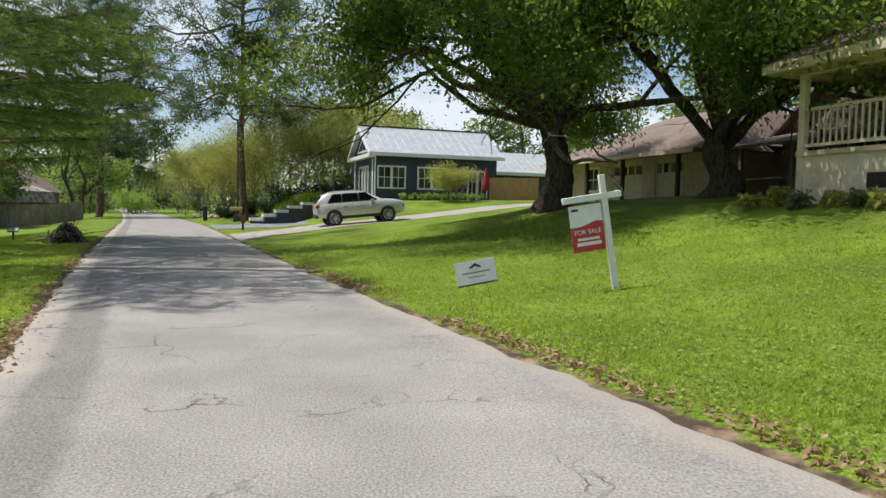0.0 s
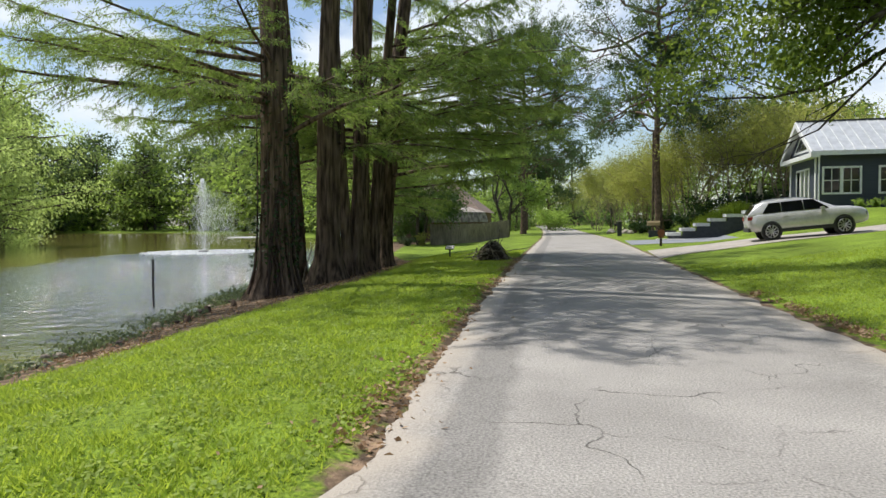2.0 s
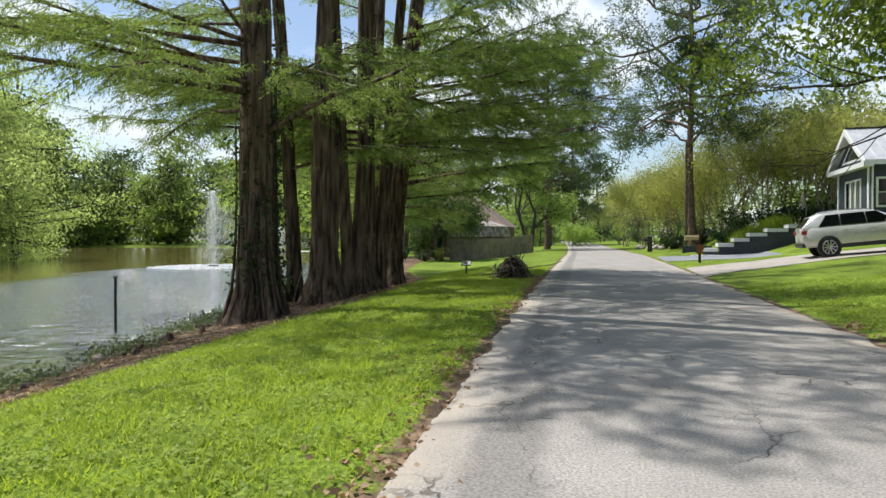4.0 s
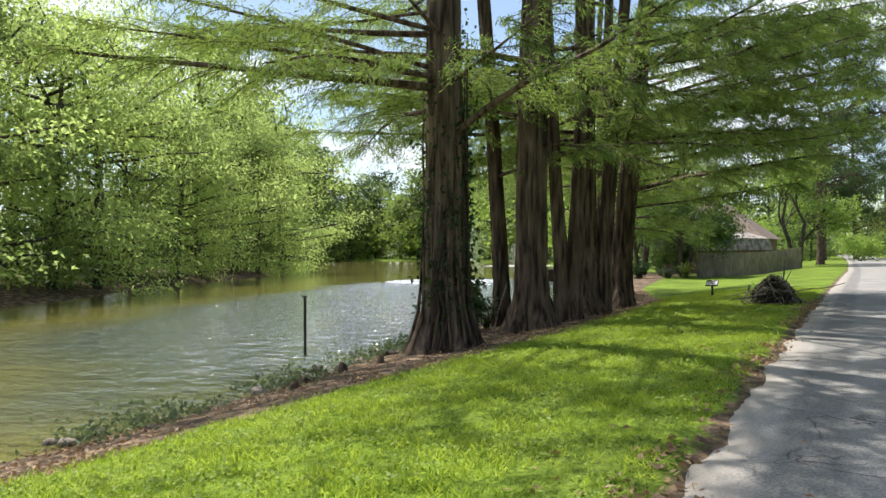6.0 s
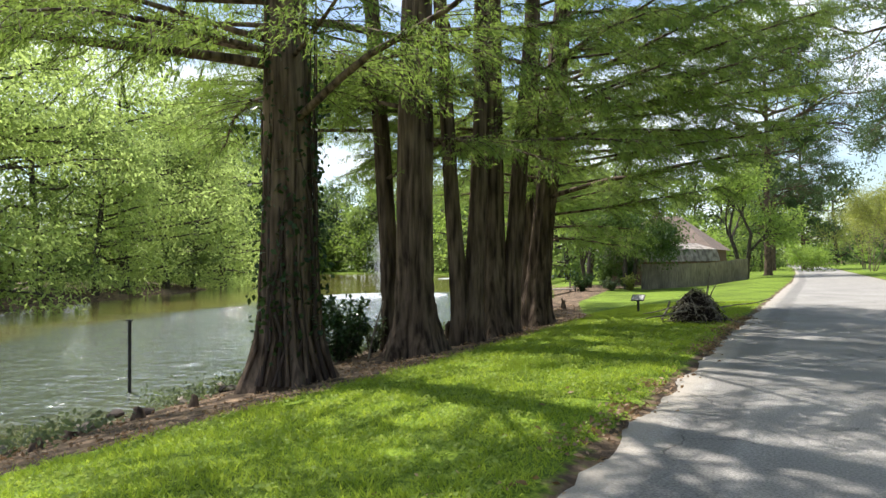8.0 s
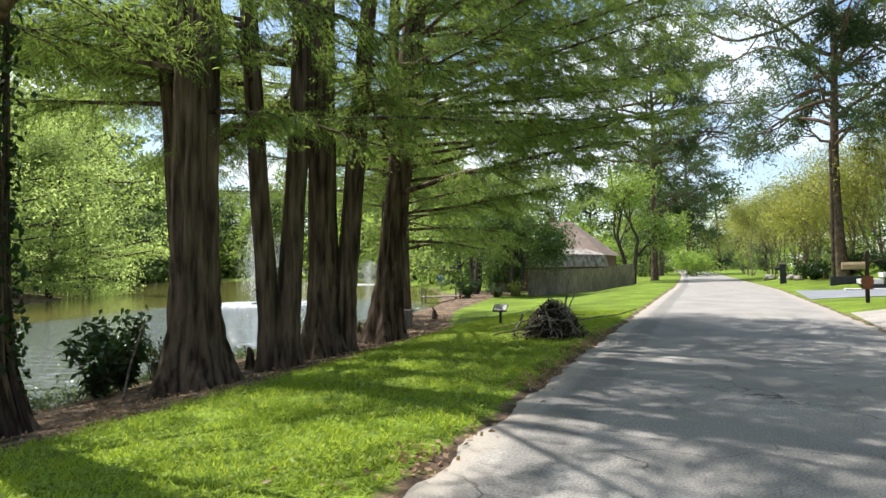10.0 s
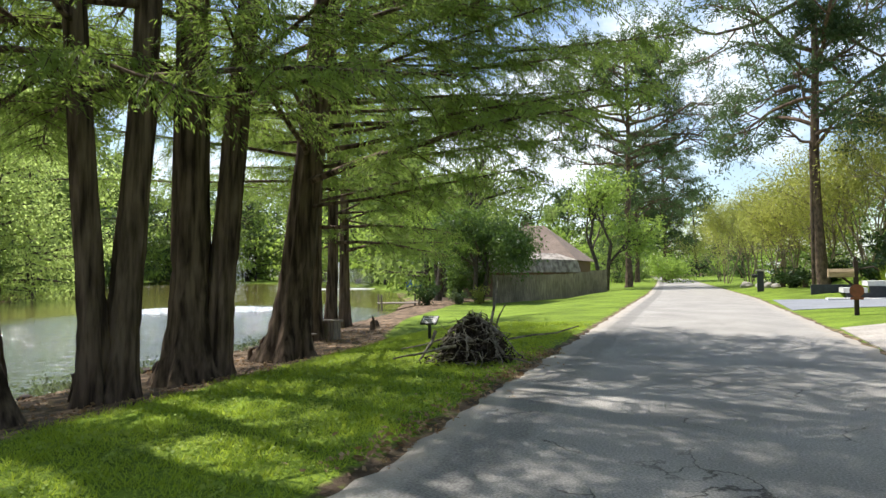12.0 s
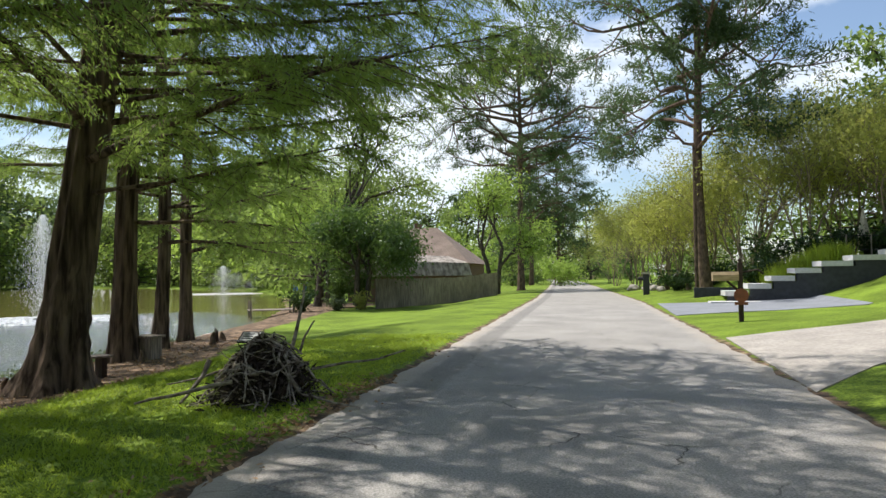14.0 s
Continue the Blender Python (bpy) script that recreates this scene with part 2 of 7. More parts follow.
def water_material():
    m = bpy.data.materials.new("lake_water")
    m.use_nodes = True
    nt = m.node_tree
    N, L = nt.nodes.new, nt.links.new
    p = nt.nodes["Principled BSDF"]
    p.inputs["Roughness"].default_value = 0.06
    geo = N("ShaderNodeNewGeometry")
    a = N("ShaderNodeTexNoise")
    a.inputs["Scale"].default_value = 3.2
    a.inputs["Detail"].default_value = 5.0
    mp = N("ShaderNodeMapping")
    mp.inputs["Rotation"].default_value = (0, 0, 0.55)
    mp.inputs["Scale"].default_value = (0.45, 1.0, 1.0)
    L(geo.outputs["Position"], mp.inputs["Vector"])
    L(mp.outputs["Vector"], a.inputs["Vector"])
    # the jet ripples the water; the oval also marks where it mirrors the sky
    zone = N("ShaderNodeMapping")
    zone.vector_type = "TEXTURE"
    zone.inputs["Location"].default_value = (-22.0, 37.0, WATER_LEVEL)
    zone.inputs["Rotation"].default_value = (0, 0, radians(114))
    zone.inputs["Scale"].default_value = (25.0, 10.5, 1.0)
    far = N("ShaderNodeVectorMath")
    far.operation = "LENGTH"
    wob = N("ShaderNodeTexNoise")
    wob.inputs["Scale"].default_value = 0.16
    L(geo.outputs["Position"], zone.inputs["Vector"])
    L(zone.outputs["Vector"], far.inputs[0])
    L(geo.outputs["Position"], wob.inputs["Vector"])
    sway = N("ShaderNodeMath")
    sway.operation = "MULTIPLY_ADD"
    sway.inputs[1].default_value = 0.6
    L(wob.outputs["Fac"], sway.inputs[0])
    L(far.outputs["Value"], sway.inputs[2])
    mr = N("ShaderNodeMapRange")
    mr.inputs["From Min"].default_value, mr.inputs["From Max"].default_value = 1.15, 1.45
    mr.inputs["To Min"].default_value, mr.inputs["To Max"].default_value = 1.0, 0.08
    L(sway.outputs["Value"], mr.inputs["Value"])
    bp = N("ShaderNodeBump")
    bp.inputs["Distance"].default_value = 0.3
    rg = N("ShaderNodeMapRange")
    rg.inputs["To Min"].default_value, rg.inputs["To Max"].default_value = 0.03, 0.1
    L(mr.outputs["Result"], rg.inputs["Value"])
    L(rg.outputs["Result"], p.inputs["Roughness"])
    # murky olive outside the oval; inside, bluer colour and raised IOR imitate mirrored sky
    olive_to_sky = N("ShaderNodeMix")
    olive_to_sky.data_type = "RGBA"
    olive_to_sky.inputs["A"].default_value = (0.19, 0.17, 0.045, 1)
    olive_to_sky.inputs["B"].default_value = (0.085, 0.10, 0.075, 1)
    L(mr.outputs["Result"], olive_to_sky.inputs["Factor"])
    L(olive_to_sky.outputs["Result"], p.inputs["Base Color"])
    gl = N("ShaderNodeMapRange")
    gl.inputs["To Min"].default_value, gl.inputs["To Max"].default_value = 1.36, 2.1
    L(mr.outputs["Result"], gl.inputs["Value"])
    L(gl.outputs["Result"], p.inputs["IOR"])
    L(mr.outputs["Result"], bp.inputs["Strength"])
    L(a.outputs["Fac"], bp.inputs["Height"])
    L(bp.outputs["Normal"], p.inputs["Normal"])
    return m


M_ROAD = road_material()
M_GROUND = ground_material()
M_WATER = water_material()
M_CONCRETE = material("pale_concrete", (0.40, 0.36, 0.31), (0.29, 0.265, 0.235), scale=14, rough=0.9, bump=0.2, big=0.15)
M_PAD = material("blue_grey_concrete", (0.24, 0.25, 0.27), (0.19, 0.20, 0.215), scale=10, rough=0.85, big=0.12)
M_DARKWOOD = material("dark_stained_wood", (0.06, 0.04, 0.03), (0.035, 0.025, 0.02), scale=10, rough=0.8, stretch=(2, 2, 0.3))
M_BARK = material("cypress_bark", (0.20, 0.145, 0.105), (0.04, 0.028, 0.021), scale=9, rough=0.95, bump=1.0, bump_scale=16, stretch=(1, 1, 0.12), big=0.25, spec=0.1)
M_OAKBARK = material("oak_bark", (0.13, 0.11, 0.09), (0.045, 0.038, 0.03), scale=12, rough=0.95, bump=1.0, bump_scale=22, stretch=(1, 1, 0.35), big=0.25, spec=0.1)
M_PINEBARK = material("pine_bark", (0.20, 0.14, 0.10), (0.07, 0.05, 0.04), scale=8, rough=0.95, bump=0.8, stretch=(1, 1, 0.4), spec=0.1)
M_PALEBARK = material("smooth_pale_bark", (0.30, 0.24, 0.17), (0.17, 0.13, 0.095), scale=6, rough=0.85, stretch=(1, 1, 0.3), spec=0.15)
M_STICK = material("dry_sticks", (0.36, 0.31, 0.25), (0.12, 0.095, 0.07), scale=14, rough=0.95, bump=0.5, big=0.3, spec=0.1)
M_NEEDLE = leaf_material("cypress_needles", (0.045, 0.09, 0.028), (0.11, 0.17, 0.045), (0.38, 0.52, 0.10), 0.5)
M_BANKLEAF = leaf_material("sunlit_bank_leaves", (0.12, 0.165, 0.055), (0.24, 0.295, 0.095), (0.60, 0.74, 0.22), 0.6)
M_OAKLEAF = leaf_material("oak_leaves", (0.035, 0.065, 0.015), (0.085, 0.13, 0.026), (0.36, 0.48, 0.07), 0.42)
M_PINELEAF = leaf_material("pine_needles", (0.03, 0.06, 0.025), (0.07, 0.105, 0.04), (0.16, 0.24, 0.08), 0.35)
M_MYRTLE = leaf_material("young_yellow_green_leaves", (0.19, 0.21, 0.05), (0.30, 0.32, 0.085), (0.58, 0.6, 0.14), 0.5)
M_BROAD = leaf_material("broad_green_leaves", (0.07, 0.125, 0.032), (0.14, 0.21, 0.055), (0.44, 0.6, 0.11), 0.52)
M_FARLEAF = leaf_material("distant_leaves", (0.05, 0.09, 0.034), (0.11, 0.16, 0.058), (0.34, 0.45, 0.11), 0.48)
M_IVY = leaf_material("glossy_dark_leaves", (0.015, 0.035, 0.012), (0.035, 0.07, 0.02), (0.08, 0.14, 0.03), 0.2, 0.3)
M_EVERGREEN = leaf_material("dark_evergreen_leaves", (0.03, 0.06, 0.02), (0.075, 0.125, 0.04), (0.2, 0.32, 0.06), 0.35, 0.4)
M_WEED = leaf_material("shore_weeds", (0.08, 0.11, 0.06), (0.15, 0.18, 0.09), (0.2, 0.26, 0.1), 0.35)
M_BLADE = leaf_material("grass_blades", (0.13, 0.20, 0.02), (0.31, 0.40, 0.05), (0.58, 0.70, 0.08), 0.45)
M_CLOVER = leaf_material("clover_leaves", (0.16, 0.23, 0.035), (0.34, 0.42, 0.10), (0.5, 0.6, 0.12), 0.4, 0.6)
M_LITTER = leaf_material("dead_leaves", (0.24, 0.14, 0.075), (0.46, 0.32, 0.19), (0.3, 0.18, 0.08), 0.2)
M_WHITE = plain("white_paint", (0.78, 0.78, 0.76), 0.5)
M_SLATE = material("slate_blue_siding", (0.055, 0.065, 0.085), (0.042, 0.05, 0.068), scale=3, rough=0.6, bump=0.25, bump_scale=9, stretch=(0.2, 0.2, 14))
M_METALROOF = material("pale_metal_roof", (0.62, 0.63, 0.62), (0.5, 0.51, 0.5), scale=2.5, rough=0.38, metal=0.35)
M_SHINGLE = material("grey_brown_shingles", (0.27, 0.205, 0.165), (0.155, 0.12, 0.10), scale=10, rough=0.95, bump=0.2, stretch=(1, 1, 4), big=0.2)
M_TAN = material("tan_boards", (0.56, 0.46, 0.32), (0.45, 0.36, 0.25), scale=5, rough=0.75, big=0.1)
M_CREAM = material("cream_paint", (0.66, 0.58, 0.44), (0.55, 0.47, 0.35), scale=5, rough=0.7)
M_FENCE = material("weathered_grey_boards", (0.34, 0.29, 0.235), (0.15, 0.125, 0.10), scale=7, rough=0.95, bump=0.4, stretch=(3, 3, 0.25), big=0.3)
M_CEDAR = material("new_cedar_boards", (0.45, 0.28, 0.13), (0.34, 0.20, 0.09), scale=6, rough=0.8, stretch=(2, 2, 0.3))
M_BROWNWALL = material("brown_brick_wall", (0.20, 0.12, 0.085), (0.12, 0.075, 0.055), scale=9, rough=0.9, stretch=(1, 1, 3))
M_SHEDROOF = material("stained_shed_roof", (0.46, 0.41, 0.36), (0.16, 0.135, 0.115), scale=2.2, rough=0.85, big=0.35)
M_GLASS = plain("dark_window_glass", (0.03, 0.035, 0.04), 0.05, spec=0.8)
M_CARGLASS = plain("tinted_car_glass", (0.008, 0.009, 0.01), 0.08, spec=0.35)
M_CARPAINT = plain("silver_white_car_paint", (0.62, 0.61, 0.59), 0.25, metal=0.25, spec=0.6)
M_RUBBER = plain("black_rubber", (0.02, 0.02, 0.02), 0.85)
M_TRIM = plain("black_plastic_trim", (0.03, 0.03, 0.032), 0.55)
M_ALLOY = plain("alloy_metal", (0.55, 0.55, 0.56), 0.3, metal=0.9)
M_REDLAMP = plain("red_lamp_glass", (0.35, 0.02, 0.02), 0.2)
M_DARKMETAL = plain("dark_metal", (0.025, 0.025, 0.025), 0.5, metal=0.4)
M_RED = plain("red_print", (0.48, 0.035, 0.04), 0.45)
M_BLACK = plain("black_print", (0.02, 0.02, 0.02), 0.5)
M_CAP = material("white_concrete_caps", (0.66, 0.65, 0.62), (0.55, 0.54, 0.51), scale=8, rough=0.85)
M_DARKWALL = material("charcoal_rendered_wall", (0.06, 0.063, 0.07), (0.045, 0.047, 0.052), scale=5, rough=0.8, big=0.15)
M_TANBOX = material("sun_bleached_wood", (0.48, 0.36, 0.22), (0.33, 0.24, 0.14), scale=10, rough=0.85, stretch=(0.4, 2, 2))
M_RUST = material("rusty_red_paint", (0.30, 0.10, 0.06), (0.17, 0.07, 0.045), scale=9, rough=0.8)
M_SPRAY = leaf_material("fountain_spray", (0.85, 0.87, 0.88), (0.95, 0.95, 0.95), (0.9, 0.92, 0.94), 0.5, 0.3)
M_UMBRELLA = plain("dark_red_canvas", (0.30, 0.02, 0.025), 0.85)
M_CREAMCLOTH = plain("cream_canvas", (0.62, 0.55, 0.40), 0.85)
M_BLUE = plain("blue_tarpaulin", (0.03, 0.14, 0.5), 0.5)


# ---- mesh helpers ----
class Geo:
    """Collects vertices and faces; makes one mesh of them."""

    def __init__(self):
        self.v, self.f, self.m, self.n = [], [], [], 0

    def add(self, verts, faces, mat=0):
        verts = np.asarray(verts, dtype=np.float64).reshape(-1, 3)
        faces = np.asarray(faces, dtype=np.int64)
        self.v.append(verts)
        self.f.append(faces + self.n)
        self.m.append(mat)
        self.n += len(verts)
        return self

    def box(self, x0, y0, z0, x1, y1, z1, mat=0, m=None):
        c = np.array([(x, y, z) for x in (x0, x1) for y in (y0, y1) for z in (z0, z1)])
        if m is not None:
            c = np.array([m @ Vector(p) for p in c])
        return self.add(c, [(0, 1, 3, 2), (4, 6, 7, 5), (0, 4, 5, 1), (2, 3, 7, 6), (0, 2, 6, 4), (1, 5, 7, 3)], mat)

    def tube(self, pts, radii, sides=6, mat=0, cap=True):
        pts = np.asarray(pts, dtype=np.float64)
        radii = np.broadcast_to(np.asarray(radii, dtype=np.float64), (len(pts),))
        t = np.gradient(pts, axis=0)
        t /= np.linalg.norm(t, axis=1)[:, None] + 1e-9
        ref = np.array((0.0, 0.0, 1.0)) if abs(t[0][2]) < 0.9 else np.array((1.0, 0.0, 0.0))
        u = np.cross(t, ref)
        u /= np.linalg.norm(u, axis=1)[:, None] + 1e-9
        w = np.cross(t, u)
        a = np.arange(sides) * 2 * np.pi / sides
        ring = u[:, None, :] * np.cos(a)[None, :, None] + w[:, None, :] * np.sin(a)[None, :, None]
        v = (pts[:, None, :] + ring * radii[:, None, None]).reshape(-1, 3)
        n = len(pts)
        i, j = np.meshgrid(np.arange(n - 1), np.arange(sides), indexing="ij")
        k = (j + 1) % sides
        f = np.stack([i * sides + j, i * sides + k, (i + 1) * sides + k, (i + 1) * sides + j], -1).reshape(-1, 4)
        self.add(v, f, mat)
        if cap:
            for s, base in ((0, 0), (1, (n - 1) * sides)):
                c = pts[0] if s == 0 else pts[-1]
                vv = np.vstack([v[base:base + sides], c])
                ff = [(q, (q + 1) % sides, sides) if s else ((q + 1) % sides, q, sides) for q in range(sides)]
                self.add(vv, ff, mat)
        return self

    def prism(self, outline, axis, a, b, mat=0):
        """A closed outline of 2D points drawn out along an axis from a to b."""
        o = np.asarray(outline, dtype=np.float64)
        n = len(o)

        def put(c):
            r = np.empty((n, 3))
            r[:, [k for k in range(3) if k != axis]] = o
            r[:, axis] = c
            return r
        f = [(i, (i + 1) % n, n + (i + 1) % n, n + i) for i in range(n)]
        self.add(np.vstack([put(a), put(b)]), f, mat)
        mid = o.mean(0)
        for c, flip in ((a, True), (b, False)):
            r = np.empty((n + 1, 3))
            r[:n] = put(c)
            r[n, [k for k in range(3) if k != axis]] = mid
            r[n, axis] = c
            self.add(r, [((i + 1) % n, i, n) if flip else (i, (i + 1) % n, n) for i in range(n)], mat)
        return self

    def mesh(self, name, mats, smooth=False):
        me = bpy.data.meshes.new(name)
        v = np.vstack(self.v)
        me.vertices.add(len(v))
        me.vertices.foreach_set("co", v.ravel())
        loops = np.concatenate([f.ravel() for f in self.f])
        tot = np.concatenate([np.full(len(f), f.shape[1]) for f in self.f])
        idx = np.concatenate([np.full(len(f), m) for f, m in zip(self.f, self.m)])
        me.loops.add(len(loops))
        me.loops.foreach_set("vertex_index", loops.astype(np.int32))
        me.polygons.add(len(tot))
        me.polygons.foreach_set("loop_start", (np.cumsum(tot) - tot).astype(np.int32))
        me.polygons.foreach_set("material_index", idx.astype(np.int32))
        me.polygons.foreach_set("use_smooth", np.full(len(tot), smooth))
        for mt in (mats if isinstance(mats, (list, tuple)) else [mats]):
            me.materials.append(mt)
        me.update(calc_edges=True)
        me.validate()
        return me

    def part(self, name, mats, parent=None, label="", smooth=False):
        ob = new(name, self.mesh(name, mats, smooth))
        if parent is not None:
            ob.parent = parent
        if label:
            tagged(ob, label)
        return ob


def thing(name, at, label, category, group="", rz=0.0):
    ob = new(name)
    ob.empty_display_size = 0.2
    ob.matrix_world = pose(*at, 0, 0, rz)
    return tagged(ob, label, category, group)


def rounded(geo_ob, width=0.01, segments=2):
    b = geo_ob.modifiers.new("bevel", "BEVEL")
    b.width, b.segments, b.limit_method = width, segments, "ANGLE"
    return geo_ob


def bars_text(body, size, mat, parent, m, name="lettering", depth=0.002):
    """Raised lettering in the built-in font, as a mesh."""
    cu = bpy.data.curves.new(name, "FONT")
    cu.body, cu.size, cu.align_x, cu.align_y, cu.extrude = body, size, "CENTER", "CENTER", depth
    tmp = bpy.data.objects.new(name, cu)
    me = bpy.data.meshes.new_from_object(tmp)
    bpy.data.objects.remove(tmp)
    me.materials.clear()
    me.materials.append(mat)
    ob = new(name, me)
    ob.parent = parent
    ob.matrix_local = m
    return ob


# ---- plan ----
LEFT_Y = [-40, -6, 7, 16, 24, 36, 68, 105, 170, 400]
LEFT_X = [-0.6, -1.3, -1.68, -2.45, -3.05, -3.85, -5.9, -9.0, -15, -42]
RIGHT_Y = [-40, -6, 3, 8, 16, 28, 40, 60, 100, 170, 400]
RIGHT_X = [5.2, 3.9, 3.42, 3.05, 2.55, 2.05, 1.6, 0.7, -2.6, -8.3, -35]
LAKE = np.array([(-9.2, 4), (-9.1, 11), (-9.7, 15), (-11.0, 20), (-12.2, 25), (-13.2, 30), (-14.2, 36), (-16.2, 43), (-19, 54), (-26, 70), (-40, 95), (-55, 118),
                 (-85, 150), (-130, 195), (-190, 205), (-170, 140), (-110, 85), (-66, 64), (-59, 58), (-46, 36), (-37, 26), (-33, 18), (-34, 2), (-26, -14), (-13, -14), (-9.6, -6)])
WATER_Z = -0.8


def road_left(y):
    return np.interp(y, LEFT_Y, LEFT_X)


def road_right(y):
    return np.interp(y, RIGHT_Y, RIGHT_X)


def lake_distance(x, y):
    """Metres from the shore: positive on land, negative in the lake."""
    x, y = np.asarray(x, float), np.asarray(y, float)
    best = np.full(x.shape, 1e9)
    inside = np.zeros(x.shape, bool)
    for (ax, ay), (bx, by) in zip(LAKE, np.roll(LAKE, -1, 0)):
        dx, dy = bx - ax, by - ay
        t = np.clip(((x - ax) * dx + (y - ay) * dy) / (dx * dx + dy * dy), 0, 1)
        best = np.minimum(best, np.hypot(x - ax - t * dx, y - ay - t * dy))
        hit = (ay > y) != (by > y)
        with np.errstate(divide="ignore", invalid="ignore"):
            inside ^= hit & (x < ax + (y - ay) * dx / (dy if dy else 1e-9))
    return np.where(inside, -best, best)


def smooth01(v, a, b):
    t = np.clip((v - a) / (b - a), 0, 1)
    return t * t * (3 - 2 * t)


def height(x, y):
    x, y = np.asarray(x, float), np.asarray(y, float)
    dl, dr = road_left(y) - x, x - road_right(y)
    lawn = np.interp(dl, [0, 0.25, 2.6, 4.4, 6.0, 9, 30], [-0.02, 0.02, -0.04, -0.2, -0.47, -0.52, -0.1])
    s = lake_distance(x, y)
    bank = np.where(s > 0, WATER_Z - 0.03 + 0.2 * s, WATER_Z - 0.03 + np.maximum(s, -4) * 0.3)
    k = 0.08
    left = np.where(np.abs(lawn - bank) < 2, -k * np.log(np.exp(-lawn / k) + np.exp(-np.clip(bank, -3, 3) / k)), np.minimum(lawn, bank))
    near = np.interp(dr, [0, 0.4, 1, 3, 6, 11, 16, 25, 40, 200], [-0.02, 0.02, 0.06, 0.2, 0.62, 1.75, 2.2, 2.5, 2.9, 4])
    slope = np.interp(dr, [0, 0.4, 3, 5.6, 8.5, 12, 16.7, 25, 40, 200], [-0.02, 0.02, 0.28, 0.60, 0.86, 1.22, 1.75, 2.3, 2.8, 4])
    turn = smooth01(y, 23, 31)
    near = near * (1 - turn) + slope * turn
    mid = np.interp(dr, [0, 0.4, 4, 7, 9.5, 12, 25, 200], [-0.02, 0.01, 0.1, 0.25, 1.0, 2.1, 2.4, 4])
    far = np.interp(dr, [0, 0.4, 5.2, 8.5, 25, 200], [-0.02, 0.03, 0.5, 2.0, 2.4, 3])
    w = smooth01(y, 41, 46)
    f = smooth01(y, 56.3, 57.2)
    right = near * (1 - w) + (mid * (1 - f) + far * f) * w
    dist = smooth01(y, 75, 110)
    right = right * (1 - dist) + np.interp(dr, [0, 0.4, 30, 200], [-0.02, 0.02, 0.6, 2]) * dist
    return np.where(dl > 0, left, np.where(dr > 0, right, -0.03))


def axis_steps(lo, hi, step, end, grow=1.18):
    v = list(np.arange(lo, hi + 1e-6, step))
    d, a, b = step, lo, hi
    left, right = [], []
    while b < end:
        d *= grow
        b += d
        right.append(b)
    d = step
    while a > -end:
        d *= grow
        a -= d
        left.append(a)
    return np.array(left[::-1] + v + right)


def build_ground():
    xs, ys = axis_steps(-16, 15, 0.2, 3000), axis_steps(-2, 62, 0.3, 3000)
    X, Y = np.meshgrid(xs, ys, indexing="ij")
    rng = np.random.RandomState(3)
    Z = height(X, Y)
    nz = np.array([noise.noise((x * 0.9, y * 0.9, 0)) for x, y in zip(X.ravel(), Y.ravel())]).reshape(X.shape)
    land = (X < road_left(Y) - 0.1) | (X > road_right(Y) + 0.1)
    Z = Z + np.where(land, 0.025 * nz, 0)
    n, k = len(xs), len(ys)
    i, j = np.meshgrid(np.arange(n - 1), np.arange(k - 1), indexing="ij")
    f = np.stack([i * k + j, (i + 1) * k + j, (i + 1) * k + j + 1, i * k + j + 1], -1).reshape(-1, 4)
    g = Geo().add(np.stack([X, Y, Z], -1), f)
    ob = g.part("ground", M_GROUND, smooth=True)
    tagged(ob, "bright green mown lawn with bare brown soil at its edges", "ground", kind="structure")
    s = lake_distance(X, Y)
    grass_edge = np.interp(Y, [0, 12, 15, 19, 23, 29, 34, 38, 45, 60], [-7.0, -7.0, -7.2, -6.8, -7.0, -7.8, -8.6, -10.7, -13.5, -17])
    soil = smooth01(grass_edge - X, -0.25, 0.5) * (Y < 70) * (Y > -20)
    soil = np.maximum(soil, smooth01(-s, -0.8, -0.2))
    dl, dr = road_left(Y) - X, X - road_right(Y)
    verge = np.where(dl > 0, smooth01(-dl, -0.30, 0.0), np.where(dr > 0, smooth01(-dr, -0.30, 0.0), 1.0))
    soil = np.maximum(soil, verge * 0.75)
    drive = np.exp(-((X - 4.4) ** 2 + (Y - 2.0) ** 2) / 0.9)
    soil = np.clip(np.maximum(soil, drive), 0, 1)
    at = ob.data.attributes.new("soil", "FLOAT", "POINT")
    at.data.foreach_set("value", soil.ravel().astype(np.float32))
    return ob


